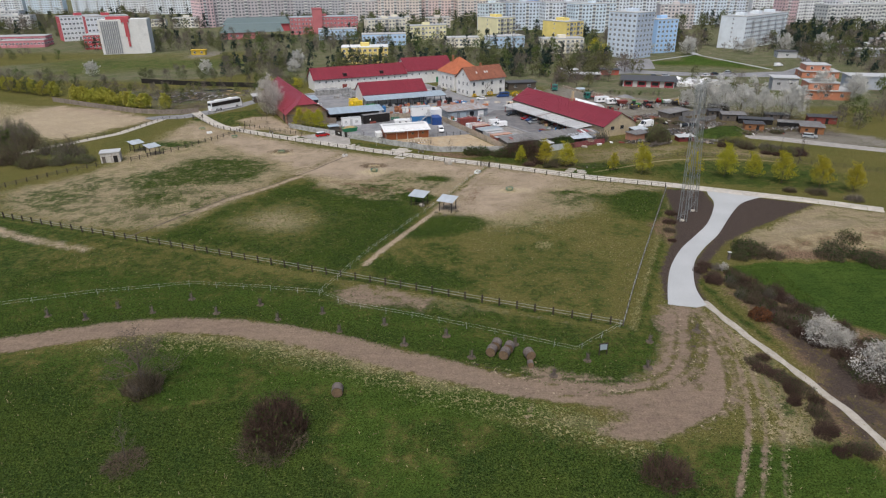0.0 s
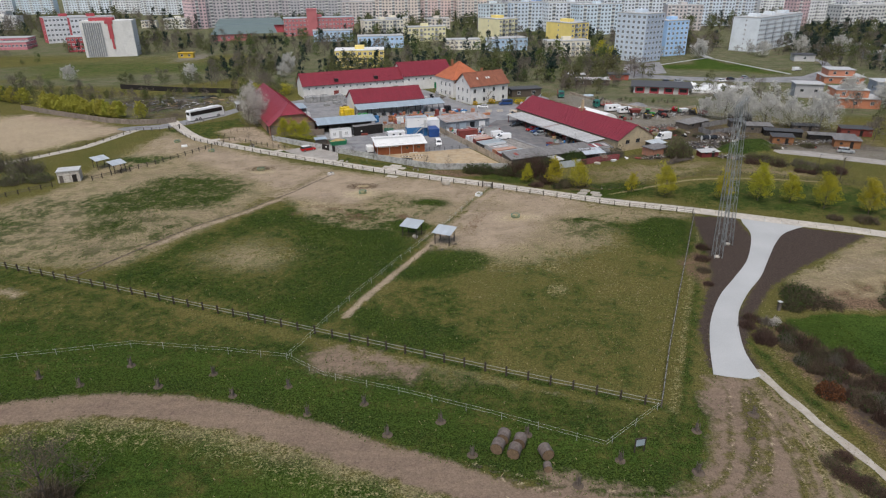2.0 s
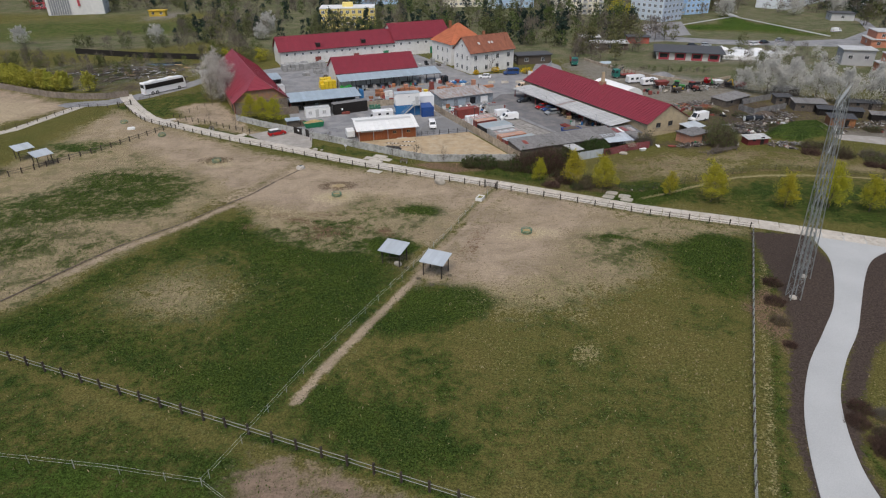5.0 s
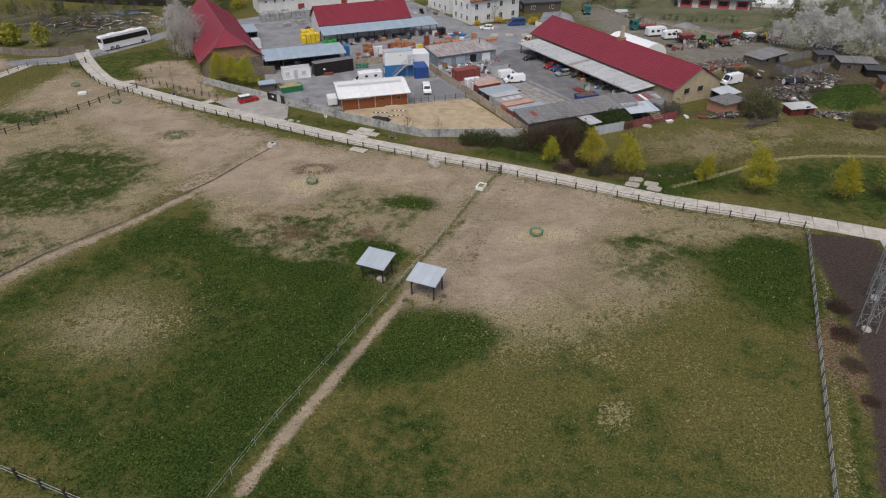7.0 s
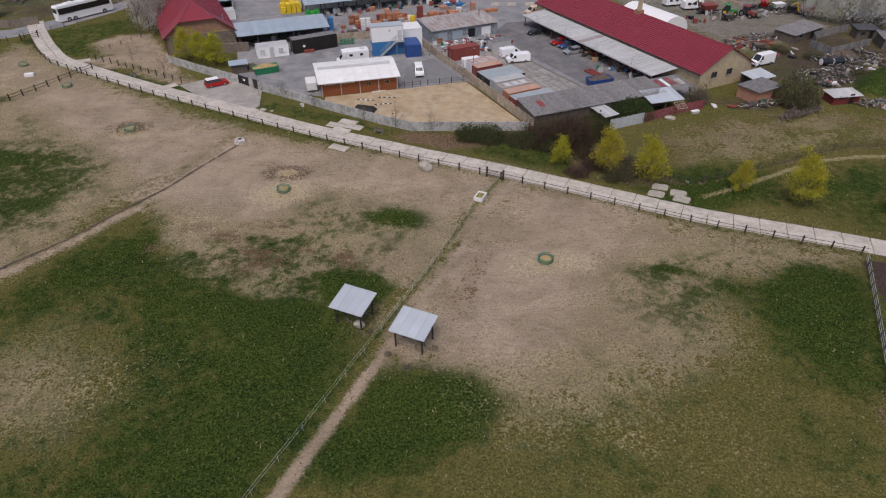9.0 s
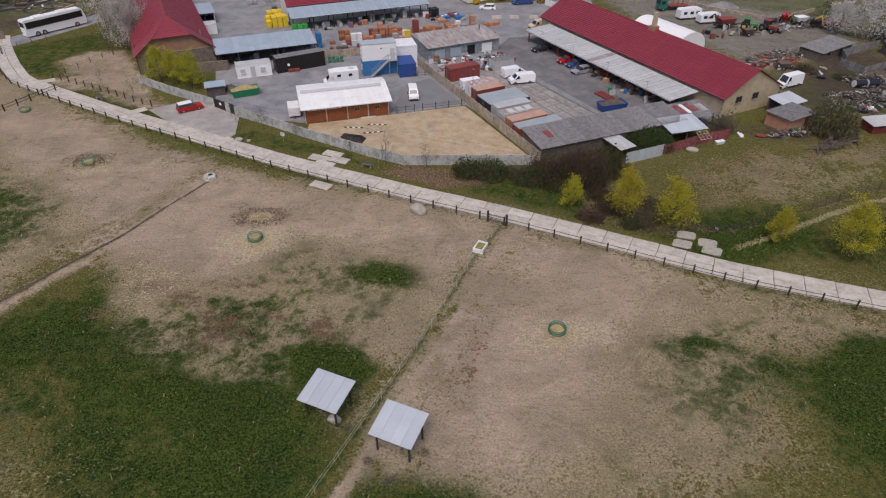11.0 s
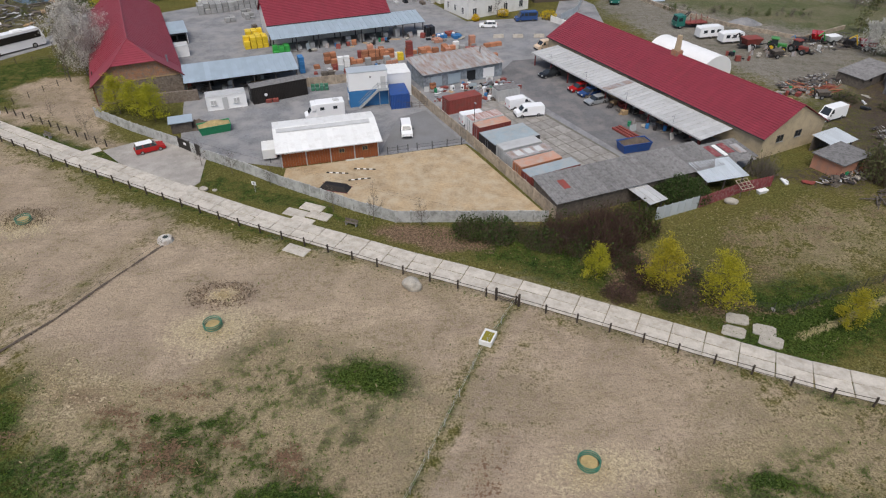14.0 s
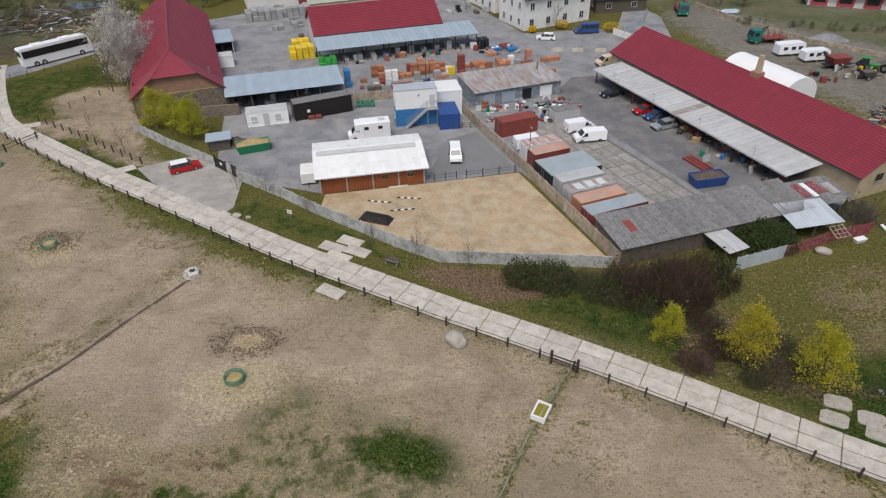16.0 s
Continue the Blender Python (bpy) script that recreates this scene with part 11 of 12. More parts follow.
for k in range(12):
    p0 = L0 - arm_d * 3.6 + (L1 - L0 + arm_d * 7.2) * (k / 12)
    p1 = L0 - arm_d * 3.6 + (L1 - L0 + arm_d * 7.2) * ((k + 1) / 12)
    arm.cyl(p0, p1 + Vector((0, 0, 0.9)), 0.035, n=3)
part("crossarm", arm, M["pylon_steel"], py)
for f in (0.76, 0.86):
    a_, b_ = legs_[0].lerp(L0, f), legs_[1].lerp(L1, f + 0.1)
    part("tie", MB().cyl(a_, b_, 0.06, n=4).cyl(legs_[1].lerp(L1, f), legs_[0].lerp(L0, f + 0.1), 0.06, n=4), M["galvanised"], py)

# lamp and power poles
for x, y, h_ in ((10.6, 213.2, 5.5), (-7.8, 246.8, 6.0), (-19.6, 205.8, 2.2), (103, 175.5, 6.0), (98.4, 178.5, 6.0)):
    lp = thing("lamp_pole", x, y, 20, "thin grey pole with a small lamp head", "pole")
    part("pole", MB().cyl((0, 0, -0.2), (0, 0, h_), 0.06, 0.045, 6), M["dark_metal"], lp)
    part("lamp_head", MB().chamfered(-0.1, -0.5, h_ - 0.05, 0.1, 0.1, h_ + 0.08, 0.02), M["metal_grey"], lp)

# ---- allotment sheds on the right ----
SHEDS = ((75.5, 197.2, 9, 5.3, 2.8, 1.6, "red_steel", "sheet_light", "red plank shed with a pale tin roof"), (83.6, 231.0, 34, 11.5, 5.0, 2.0, "old_wood", "fibre_cement", "long dark plank shed with a ribbed grey roof"),
         (99.4, 234.0, -4, 4.4, 3.2, 2.3, "old_wood", "tar_roof", "dark plank shed"), (101.4, 227.0, -12, 8, 5, 2.4, "old_wood", "fibre_cement", "grey garden shed with a tin roof"), (103.0, 212.0, -14, 6.0, 4.0, 2.4, "cabin_wood", "tar_roof", "orange-brown timber cabin"),
         (105.5, 222.5, -18, 11, 3.2, 1.9, "black_paint", "tar_roof", "long black open shed"), (119.6, 207.6, -20, 7, 4, 2.4, "cabin_wood", "fibre_cement", "timber shed with a grey roof"), (116.6, 216.4, -18, 13, 3, 1.9, "black_paint", "fibre_cement", "plank shed beside the lane"),
         (118, 229, -14, 8, 3.4, 1.9, "old_wood", "tar_roof", "dark low shed"), (130, 222, -16, 9, 4.5, 2.4, "rust_red", "tar_roof", "red-brown garden cabin"), (104, 243, 4, 7, 4, 2.2, "old_wood", "fibre_cement", "grey plank shed"))
for x, y, a, w_, d_, h_, c_, r_, lab in SHEDS:
    s = thing("garden_shed", x, y, a, lab + " on the allotments", "shed")
    nb_ = int(w_ / 0.5)
    for k in range(nb_):
        part("plank", MB().box(w_ * k / nb_ + 0.01, -0.02 * (k % 2), -0.1, w_ * (k + 1) / nb_ - 0.01, 0.06, h_ - 0.05), M[c_], s)
    part("wall", MB().box(0.02, 0.08, -0.1, w_ - 0.02, d_, h_ - 0.06), M[c_], s)
    part("door", MB().box(w_ * 0.6, -0.06, 0, w_ * 0.6 + 0.9, -0.025, 1.9), M["black_paint"], s)
    part("pane", MB().box(w_ * 0.2, -0.06, 1.0, w_ * 0.2 + 0.8, -0.025, 1.6), M["glass"], s)
    slope(s, (-0.3, -0.4, h_ - 0.05), (w_ + 0.3, -0.4, h_ - 0.05), (-0.3, d_ + 0.3, h_ + 0.18), M[r_], "wave", 1.0)
panel_wall([(88.2, 230.2), (89.4, 234.0), (94, 236.6), (100.8, 240.1)], 1.7, M["grey_wood"], "plank_fence", "grey weathered plank fence round a shed garden", 1.2, 0.05, 0.06)
panel_wall([(86.5, 229.0), (88.5, 223.8), (94, 226.6), (100.4, 229.8)], 1.6, M["grey_wood"], "plank_fence", "grey weathered plank fence round a shed garden", 1.2, 0.05, 0.06)
panel_wall([(-168, 275.0), (-147.9, 263.5), (-133, 255.6), (-120.6, 249.0), (-110, 246.2), (-101.8, 246.4), (-96, 249.5)], 1.9, M["fence_brown"], "plank_fence", "brown plank fence along the road", 1.4, 0.06, 0.07)
panel_wall([(-150, 322), (-118, 312), (-84, 306)], 2.2, M["black_paint"], "plank_fence", "long black fence behind the gardens", 2.5, 0.08, 0.08)
panel_wall([(57, 300), (64.4, 283.2), (73.6, 270.8), (86, 260), (100, 268)], 0.9, M["tan_concrete"], "low_wall", "low pale wall beside the back lane", 2.5, 0.3, 0.16)
panel_wall([(35, 276.5), (40, 283), (43, 292)], 1.6, M["sheet_grey"], "tin_fence", "grey tin fence beside the house", 2.0, 0.05, 0.06)
panel_wall([(32.5, 275.5), (38, 268)], 1.4, M["white_plaster"], "garden_wall", "low cream garden wall", 2.0, 0.25, 0.16)
tk = thing("plastic_tank", 85.6, 217.6, 5, "pair of black plastic tanks with white ends", "tank")
for px in (-1.3, 1.3):
    b_ = part("barrel", MB().cyl((px - 1.1, 0, 0.75), (px + 1.1, 0, 0.75), 0.72, n=14), M["car_dark"], tk)
    part("end_cap", MB().cyl((px - 1.16, 0, 0.75), (px - 1.1, 0, 0.75), 0.66, n=14), M["white_paint"], b_)
# lumber, junk and logs strewn between the sheds
for k in range(64):
    u_ = RNG.random()
    if k < 20:
        x, y = 80.2 + RNG.normal(0, 1.9), 207 + RNG.normal(0, 1.2)
    elif k < 32:
        x, y = 86 + 12 * u_ + RNG.normal(0, 0.8), 212.6 + 5.4 * u_ + RNG.normal(0, 0.8)
    elif k < 40:
        x, y = 81.5 + 9 * u_, 196 - 2.4 * u_ + RNG.normal(0, 0.5)
    elif k < 46:
        x, y = 76 + 10 * u_, 222 + 6 * RNG.random()
    elif k < 54:
        x, y = 54 + 20 * u_, 196 + 4 * RNG.random()
    else:
        x, y = 100 + 24 * u_, 205 + 8 * RNG.random()
    c_ = ("old_wood", "old_wood", "stone", "dark_metal", "white_paint", "old_wood", "stone", "rust_red", "car_dark")[k % 9]
    j = thing("junk_item", x, y, RNG.uniform(0, 180), "scattered boards and junk between the sheds", "junk", "junk between the sheds")
    n_ = int(RNG.integers(2, 5))
    for q in range(n_):
        L_ = RNG.uniform(0.4, 1.9)
        part("board", MB().chamfered(-L_ / 2, 0.22 * q - 0.1, 0.02 + 0.08 * q, L_ / 2, 0.22 * q + RNG.uniform(0.05, 0.35), 0.1 + 0.08 * q + RNG.uniform(0, 0.3), 0.02), M[c_], j, m=pose(0, 0, 0, RNG.uniform(-4, 4), RNG.uniform(-6, 2), RNG.uniform(-25, 25)))
for _key, _lab in (("old_wood", "weathered boards and laths"), ("grey_wood", "grey broken planks"), ("dark_metal", "dark scrap iron and pipes"), ("sheet_light", "pale sheets and plastic rubbish"), ("fence_brown", "brown branches and battens")):
    mb = MB()
    for (x0, y0), (ux, uy), (vx, vy), n_ in (((73, 205), (12, 2), (3, 9), 60), ((86, 213), (14, 7), (-4, 8), 60), ((70, 228), (12, 6), (-2, 5), 60), ((80, 196.5), (12, -2.5), (1, 3), 30), ((99, 209), (22, 2), (2, 5), 44), ((58, 195.5), (13, 3), (1, 2), 26), ((-132, 282), (36, -14), (6, 18), 40), ((84, 250), (16, 6), (-2, 8), 40)):
        for _ in range(n_):
            u_, v_ = RNG.random(), RNG.random()
            x, y, a_ = x0 + ux * u_ + vx * v_, y0 + uy * u_ + vy * v_, RNG.uniform(0, math.pi)
            far_ = 1.5 if x < 0 else 1.0 if _key != "sheet_light" else 0.6
            L_, w_, z_ = RNG.uniform(0.2, 1.0) * far_, RNG.uniform(0.03, 0.17) * far_, RNG.uniform(0.02, 0.45)
            d_ = Vector((math.cos(a_) * L_, math.sin(a_) * L_, RNG.uniform(-0.2, 0.2)))
            n3 = Vector((-math.sin(a_) * w_, math.cos(a_) * w_, RNG.uniform(-0.05, 0.05)))
            c0 = Vector((x, y, z_ + 0.12))
            pts_ = [c0 + i * d_ + j * n3 + Vector((0, 0, k_)) for k_ in (0.0, 0.06) for i, j in ((-1, -1), (1, -1), (1, 1), (-1, 1))]
            mb.add([tuple(p_) for p_ in pts_], [(3, 2, 1, 0), (4, 5, 6, 7), (0, 1, 5, 4), (1, 2, 6, 5), (2, 3, 7, 6), (3, 0, 4, 7)])
    solid("strewn_rubbish", mb, M[_key], _lab + " strewn between the sheds", "rubbish", kind="stuff")
# curved timber edging of the beds behind the coach
for _k, (x, y, r_, a0, a1) in enumerate(((-112, 282, 9, -40, 120), (-112, 282, 11.5, -20, 140), (-106, 270, 5, 60, 220), (-124, 288, 7, -90, 60), (-98, 290, 6, 90, 240), (-130, 276, 6, 0, 130), (-104, 300, 8, 180, 300))):
    _pts = [(x + r_ * math.cos(math.radians(a0 + (a1 - a0) * i / 14)), y + r_ * math.sin(math.radians(a0 + (a1 - a0) * i / 14)), 0.18) for i in range(15)]
    solid("bed_edging", MB().tube(_pts, 0.2, 5), M["grey_wood" if _k % 2 else "old_wood"], "curved timber edging of a garden bed behind the coach", "edging", "garden bed edgings")
wb_ = solid("rubble_sack", rock_me, M["white_paint"], "white sack of rubble by the fence", "sack", m=pose(44.2, 191.6, 0) @ Matrix.Diagonal((0.8, 0.8, 0.7, 1)))
bt = thing("white_tub", 49.4, 194.0, 20, "white bathtub lying by the red fence", "tub")
part("shell", MB().frustum((-0.6, -0.25, 0.6, 0.25), 0.0, (-0.8, -0.38, 0.8, 0.38), 0.55), M["white_paint"], bt)
pond = flat("water_pond", [(-112, 300), (-100, 304), (-96, 298), (-104, 294)], 0.03, M["water"], "small dark garden pond", "pond")
for k in range(22):
    x, y = -118 + 34 * RNG.random(), 268 + 30 * RNG.random()
    lg = thing("log_pile", x, y, RNG.uniform(0, 180), "logs and timber in the garden behind the coach", "logs", "logs in the garden")
    for q in range(3):
        part("log", MB().cyl((-1.4, 0.35 * q, 0.2), (1.4, 0.35 * q + 0.1, 0.2), 0.18, n=7), M["old_wood" if k % 3 else "fresh_wood"], lg)
bo = thing("boat", 63.4, 293.4, 8, "upturned pale blue boat by the lane", "boat")
part("hull", MB().add([(-2.6, 0, 0.5), (-1.8, -0.8, 0.2), (1.8, -0.8, 0.2), (2.6, 0, 0.6), (1.8, 0.8, 0.2), (-1.8, 0.8, 0.2), (-1.6, 0, 1.0), (1.6, 0, 1.0)], [(0, 1, 6), (1, 2, 7, 6), (2, 3, 7), (3, 4, 7), (4, 5, 6, 7), (5, 0, 6), (5, 4, 3, 2, 1, 0)]), M["sheet_blue"], bo)

# ---- grass tufts ----
def blades(name, x, y, z, height, width, r, material, label):
    """Upright grass blades: one bent four-sided blade a tuft, each an island of its own."""
    n = len(x)
    a = r.uniform(0, 2 * math.pi, n)
    h, w = height * r.uniform(0.5, 1.5, n), width * r.uniform(0.6, 1.5, n)
    ux, uy = np.cos(a) * w, np.sin(a) * w
    lx, ly = r.normal(0, 0.55, n) * h, r.normal(0, 0.55, n) * h
    q = np.empty((n, 4, 3), np.float32)
    q[:, 0] = np.stack([x - ux, y - uy, z], -1)
    q[:, 1] = np.stack([x + ux, y + uy, z], -1)
    q[:, 2] = np.stack([x + ux * 0.5 + lx, y + uy * 0.5 + ly, z + h], -1)
    q[:, 3] = np.stack([x - ux * 0.5 + lx, y - uy * 0.5 + ly, z + h * 0.9], -1)
    me = bpy.data.meshes.new(name)
    me.vertices.add(4 * n)
    me.vertices.foreach_set("co", q.ravel())
    me.loops.add(4 * n)
    me.loops.foreach_set("vertex_index", np.arange(4 * n, dtype=np.int32))
    me.polygons.add(n)
    me.polygons.foreach_set("loop_start", np.arange(0, 4 * n, 4, dtype=np.int32))
    me.update()
    me.materials.append(material)
    return tagged(new(name, me), label, "grass", kind="stuff")


g = np.random.default_rng(99)
n_t = 380000
tx, ty = g.uniform(-78, 62, n_t), 44 + 146 * g.uniform(0, 1, n_t)
ix, iy = np.clip(np.searchsorted(xs, tx), 0, nx - 1), np.clip(np.searchsorted(ys, ty), 0, ny - 1)
bad = np.maximum.reduce([1.2 * dirt[iy, ix], 1.2 * soil[iy, ix], 0.9 * earth[iy, ix], straw[iy, ix]])
bad = np.maximum(bad, (seg_dist(tx, ty, TRACK, False) < 2.3) * 2.0)
bad = np.maximum(bad, inside(tx, ty, PATH_EDGE) * 2.0)
wave = 0.5 + 0.5 * np.sin(tx * 0.9 + 2 * np.sin(ty * 0.37)) * np.sin(ty * 0.8 + 2 * np.sin(tx * 0.29))
keep = (g.uniform(0.15, 1, n_t) > bad) & ((np.maximum(lush, meadow)[iy, ix] < 0.2) | (g.uniform(0.1, 0.75, n_t) < np.maximum(lush, meadow)[iy, ix]))
tx, ty, iy, ix, wave = tx[keep], ty[keep], iy[keep], ix[keep], wave[keep]
green = np.maximum(lush[iy, ix], meadow[iy, ix]) + g.normal(0, 0.16, len(tx))
M["tuft_green"] = leaf_mat("tuft_green", (0.060, 0.093, 0.018), 0.5, 0.02, 0.1, 0.0)
M["tuft_pale"] = leaf_mat("tuft_pale", (0.25, 0.21, 0.12), 0.45, 0.02, 0.1, 0.0)
pick = g.uniform(0, 1, len(tx))
for sel, mt, nm, lab, hh, ww in ((green > 0.36, "tuft_green", "green_grass", "tufts of green grass in the meadow", 0.14, 0.055),
                                 ((green <= 0.36) & (pick < 0.05 + 0.22 * wave), "tuft_pale", "dry_grass", "tufts of pale dry grass in the paddocks", 0.13, 0.06),
                                 ((green > 0.36) & (pick < 0.05 * wave), "tuft_pale", "dry_grass", "single pale stalks standing in the green", 0.2, 0.05)):
    blades(nm, tx[sel], ty[sel], GZ[iy[sel], ix[sel]] - 0.01, hh, ww, g, M[mt], lab)

# small goods at the yard gate
gs = thing("lean_shed", -38.6, 214.2, 20, "small shed with a pale blue tin roof by the gate", "shed")
part("wall", MB().box(0, 0, -0.1, 3.2, 2.4, 1.9), M["old_wood"], gs)
part("roof", MB().box(-0.3, -0.4, 1.9, 3.5, 2.7, 2.02), M["sheet_blue"], gs)
wt = thing("box_trailer", -20.6, 204.6, 14.7, "low white box trailer beside the stable", "trailer")
part("body", MB().chamfered(-1.0, 0, 0.45, 1.0, 3.2, 2.0, 0.08), M["sheet_white"], wt)
part("drawbar", MB().cyl((0, 0, 0.5), (0, -1.2, 0.45), 0.06), M["dark_metal"], wt)
for s in (-1, 1):
    part("wheel", MB().cyl((s * 0.9 - 0.1, 1.7, 0.32), (s * 0.9 + 0.1, 1.7, 0.32), 0.32, n=12), M["tyre"], wt)

# dung and trampled straw round the feeders
g = np.random.default_rng(7)
M["dung"] = leaf_mat("dung", (0.18, 0.135, 0.092), 0.45, 0.01, 0.0, 0.0)
M["loose_straw"] = leaf_mat("loose_straw", (0.46, 0.37, 0.21), 0.35, 0.01, 0.1, 0.0)
for x, y, r_in, r_out in ((-19.4, 173.3, 1.3, 3.9), (-49.5, 189.4, 0.9, 4.2)):
    a, q = g.uniform(0, 2 * math.pi, 1100), r_in + (r_out - r_in) * g.beta(1.6, 2.2, 1100)
    c = np.stack([x + 1.15 * q * np.cos(a), y + 0.75 * q * np.sin(a), 0.05 + 0.03 * g.random(1100)], -1)
    tagged(new("dung", leaf_mesh("dung", c, 0.085, g, M["dung"], 0.8)), "dark trampled dung round a hay feeder", "dung", kind="stuff")
for x, y, rx_, ry_ in ((-49.4, 187.4, 2.4, 1.5), (-18.6, 167.4, 2.2, 1.5), (17.0, 150.2, 2.0, 1.4), (-31.5, 160.5, 3.0, 2.2), (-19.3, 173.2, 1.2, 0.8)):
    c = np.stack([x + rx_ * g.normal(0, 0.6, 700), y + ry_ * g.normal(0, 0.6, 700), 0.04 + 0.03 * g.random(700)], -1)
    tagged(new("loose_straw", leaf_mesh("loose_straw", c, 0.10, g, M["loose_straw"], 0.2)), "loose yellow straw trodden into the earth", "straw", kind="stuff")

# ---- loose goods about the yard ----
DRUM = [MB().cyl((0, 0, 0), (0, 0, 0.88), 0.29, n=12), MB().cyl((0, 0, 0.27), (0, 0, 0.31), 0.305, n=12).cyl((0, 0, 0.57), (0, 0, 0.61), 0.305, n=12)]
DRUM = [d.mesh(n) for d, n in zip(DRUM, ("barrel", "hoop"))]


def drum(x, y, colour, label):
    v = thing("drum", x, y, RNG.uniform(0, 90), label, "drum")
    part("barrel", DRUM[0].copy(), M[colour], v)
    part("hoop", DRUM[1].copy(), M[colour], v)


def appliance(x, y, a, label, w=0.62, h=0.95):
    v = thing("appliance", x, y, a, label, "appliance")
    part("cabinet", MB().chamfered(-w / 2, -0.3, 0.02, w / 2, 0.3, h, 0.02), M["white_paint"], v)
    part("door", MB().cyl((0, -0.315, h * 0.5), (0, -0.3, h * 0.5), 0.2, n=12) if h < 1.2 else MB().box(-w / 2 + 0.03, -0.325, 0.1, w / 2 - 0.03, -0.302, h - 0.1), M["sheet_light"] if h > 1.2 else M["glass"], v)


def tyre_stack(x, y, n):
    v = thing("tyre_stack", x, y, 0, "stack of old black car tyres", "tyres")
    for k in range(n):
        mb, n1, n2 = MB(), 14, 6
        pts_ = [((0.24 + 0.09 * math.cos(2 * math.pi * j / n2)) * math.cos(2 * math.pi * i / n1) * 1.05, (0.24 + 0.09 * math.cos(2 * math.pi * j / n2)) * math.sin(2 * math.pi * i / n1) * 1.05, 0.1 + 0.2 * k + 0.1 * math.sin(2 * math.pi * j / n2)) for i in range(n1) for j in range(n2)]
        mb.add(pts_, [(i * n2 + j, ((i + 1) % n1) * n2 + j, ((i + 1) % n1) * n2 + (j + 1) % n2, i * n2 + (j + 1) % n2) for i in range(n1) for j in range(n2)])
        part("tyre", mb, M["tyre"], v, m=pose(RNG.uniform(-0.05, 0.05), RNG.uniform(-0.05, 0.05), 0))


def plank_pile(x, y, a, n, L_, colour, label):
    v = thing("plank_pile", x, y, a, label, "timber")
    for k in range(n):
        part("plank", MB().box(-L_ / 2, -0.1, 0, L_ / 2, 0.1, 0.05), M[colour], v, m=pose(RNG.uniform(-0.2, 0.2), 0.24 * (k % 4) - 0.36, 0.03 + 0.06 * (k // 4), 0, 0, RNG.uniform(-5, 5)))


def leaning_sheet(x, y, a, w, h, colour, label):
    v = thing("leaning_sheet", x, y, a, label, "sheet")
    part("panel", MB().box(-w / 2, 0, 0, w / 2, 0.04, h), M[colour], v, m=pose(0, 0, 0.02, -14, 0, 0))


def sack(x, y, s_, colour, label):
    solid("sack", rock_me, M[colour], label, "sack", m=pose(x, y, 0.07, 0, 0, RNG.uniform(0, 90)) @ Matrix.Diagonal((s_, s_, s_ * 0.9, 1)))


LOTS = (  # corner, along, across, how many: the loose goods lie thickest before the workshop
    ((3.0, 229.6), (15.5, 5.4), (-0.8, 2.4), 34), ((13.6, 226.2), (5.0, 1.6), (-1.6, 5.6), 34), ((36.6, 212.0), (4.0, 2.0), (-2.0, 4.0), 7), ((43.6, 207.6), (3.6, 1.9), (-9.6, 19.0), 30),
    ((-20.0, 240.2), (34.0, 10.0), (-0.8, 1.6), 24), ((-25.0, 252.6), (27.0, 11.0), (-1.0, 2.0), 28), ((3.0, 258.5), (8.0, 4.0), (-1.5, 5.0), 20), ((-44.0, 231.5), (18.0, 6.2), (-1.0, 2.0), 22),
    ((66.0, 224.0), (12.0, 2.0), (-3.0, 6.0), 26), ((62.0, 245.0), (26.0, 6.0), (-2.0, 6.0), 30), ((60.5, 196.0), (10.0, 3.0), (1.0, 2.4), 18))
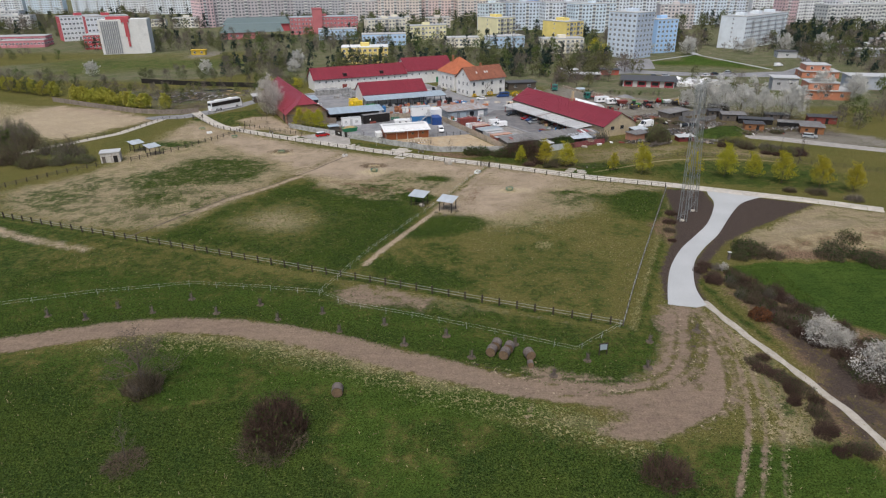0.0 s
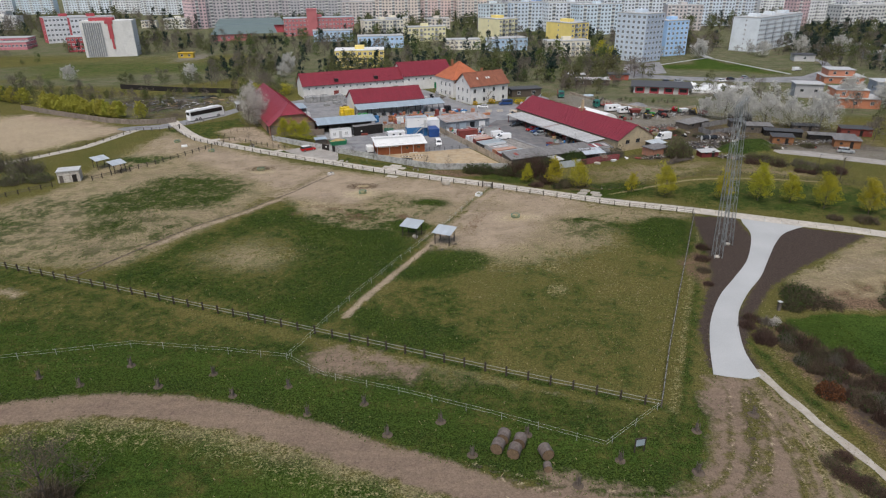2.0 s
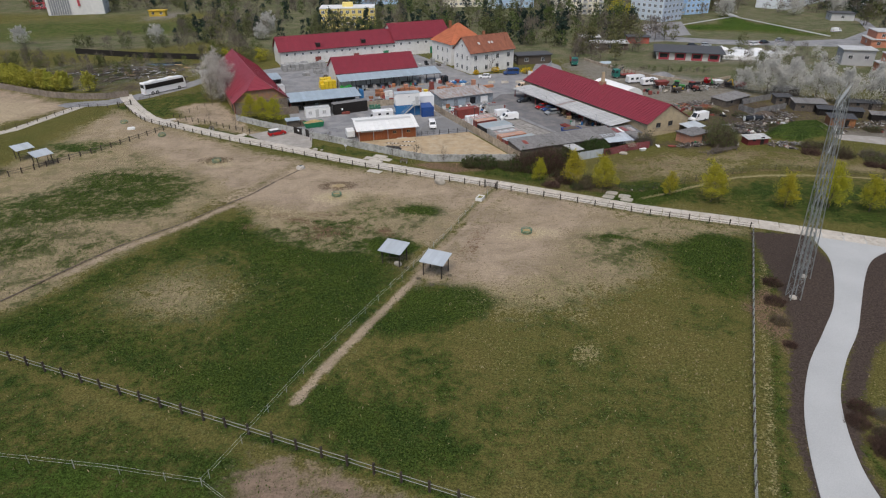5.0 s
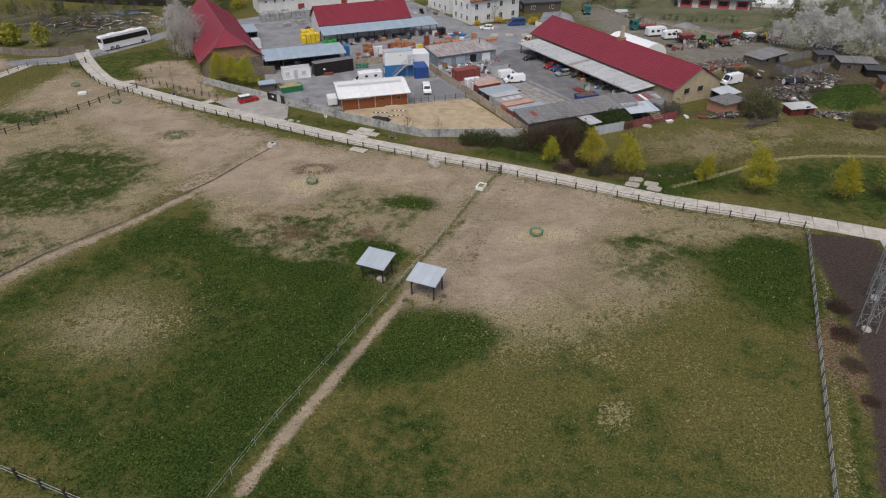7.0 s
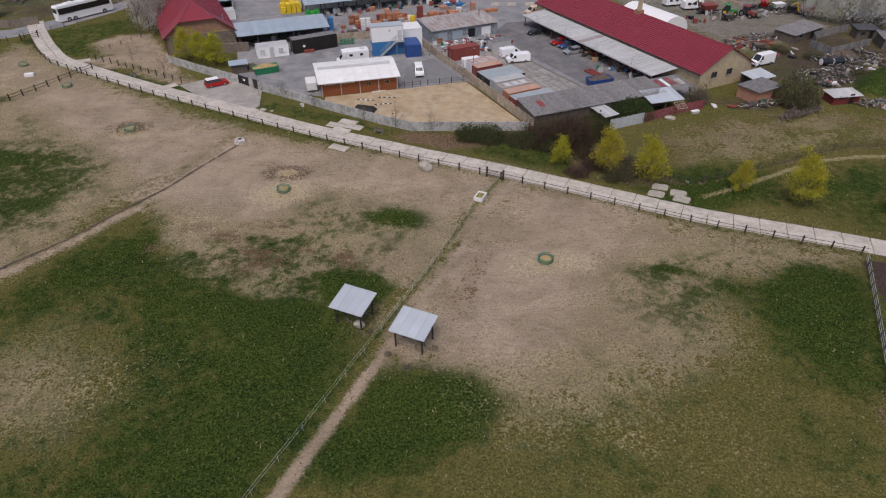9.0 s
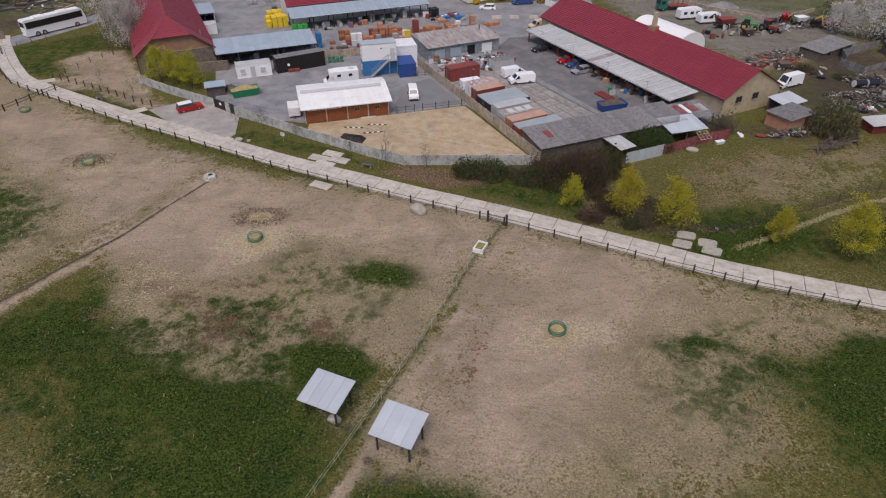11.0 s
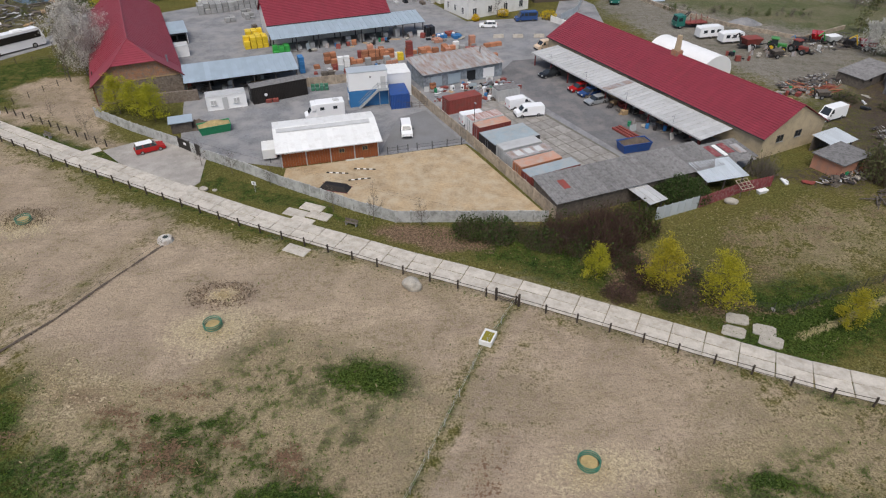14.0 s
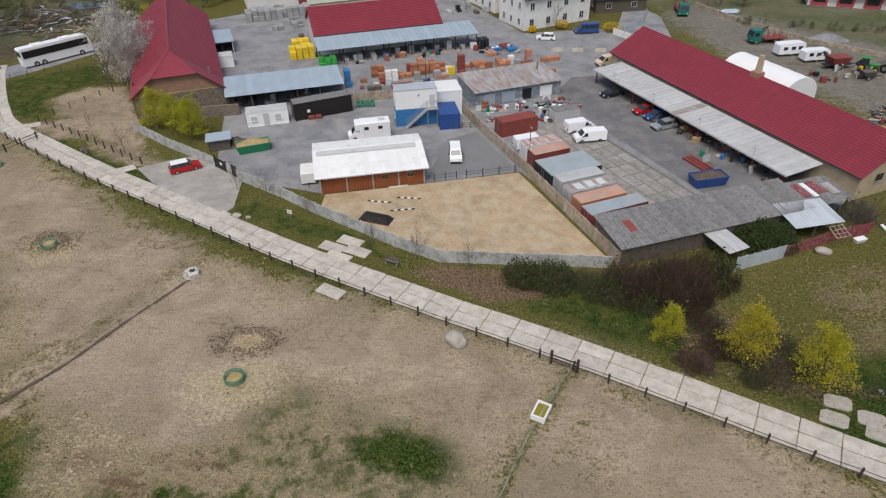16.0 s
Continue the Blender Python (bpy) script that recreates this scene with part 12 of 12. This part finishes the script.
for _k, ((_x, _y), (_ax, _ay), (_bx, _by), _n2) in enumerate(LOTS):
    for _i in range(_n2):
        _u, _v = RNG.random(), RNG.random()
        x, y, a = _x + _ax * _u + _bx * _v, _y + _ay * _u + _by * _v, RNG.uniform(0, 180)
        _q = int(RNG.integers(0, 7))
        if _q == 0:
            drum(x, y, ("blue_paint", "dark_metal", "rust_red", "green_paint")[_i % 4], "dented steel drum standing on the yard")
        elif _q == 1 and _k in (0, 1, 6):
            appliance(x, y, 20 + RNG.uniform(-40, 40), "discarded white kitchen appliance by the workshop", 0.6 + 0.1 * (_i % 2), (0.9, 1.5)[_i % 2])
        elif _q == 2:
            tyre_stack(x, y, 1 + _i % 4)
        elif _q in (1, 3):
            plank_pile(x, y, a, int(RNG.integers(2, 5)), RNG.uniform(1.2, 2.8), ("old_wood", "fresh_wood", "tan_concrete", "old_wood")[_i % 4], "loose pile of used boards")
        elif _q == 4:
            leaning_sheet(x, y, 20 + RNG.uniform(-30, 30), RNG.uniform(0.8, 1.6), RNG.uniform(0.8, 1.5), ("sheet_light", "rusty_sheet", "sheet_dull", "rust_red")[_i % 4], "sheet of scrap metal leaning at an angle")
        elif _q == 5:
            sack(x, y, RNG.uniform(0.35, 0.6), ("white_paint", "grey_block", "hay", "tan_concrete")[_i % 4], "filled builder's sack on the ground")
        else:
            pallet_stack(x, y, a, 1, 1, 1 + _i % 3, M[("old_wood", "sheet_light", "car_dark", "orange_brick", "rust_red")[_i % 5]], "small pallet of mixed goods", (1.1, 0.8, 0.35))

# white barrel and rank green grass about the shelters' posts
solid("feed_sack", rock_me, M["white_paint"], "white feed sack under the field shelter", "sack", m=pose(-4.9, 139.4, 0.1) @ Matrix.Diagonal((0.5, 0.5, 0.75, 1)))
for x, y in ((-1.5, 135.2), (3.3, 136.0), (-3.6, 138.6), (0.6, 133.4)):
    thicket("grey", x, y, 0.55, 0.3, "rank green tuft at the foot of a post", 60, "tuft_green", seed=int(abs(x * 9)))

# gates in the track fence
for x, y, a, w_ in ((10.9, 171.9, -25, 2.6), (-93.5, 236.4, 40, 3.6)):
    gt = thing("paddock_gate", x, y, a, "small dark wooden paddock gate between two posts", "gate")
    for px_ in (0.0, w_):
        part("gate_post", MB().chamfered(px_ - 0.12, -0.12, -0.3, px_ + 0.12, 0.12, 1.7, 0.03), M["post_wood"], gt)
    for z_ in (0.4, 0.8, 1.2):
        part("rail", MB().cyl((0.1, 0, z_), (w_ - 0.1, 0, z_ + 0.02), 0.045, n=5), M["post_wood"], gt)

# overhead wires from the pylon down to the yard gate
for _dx, _dz in ((-0.5, 0.0), (0.7, -1.2)):
    _a, _b = Vector((54.2 + _dx, 131.8, 24.6 + _dz)), Vector((-35.9, 209.6, 1.95))
    _p = [_a.lerp(_b, k / 24) - Vector((0, 0, 5.0 * (k / 24) * (1 - k / 24))) for k in range(25)]
    solid("overhead_wire", MB().tube(_p, 0.006), M["dark_metal"], "thin overhead wire hanging from the pylon", "wire")
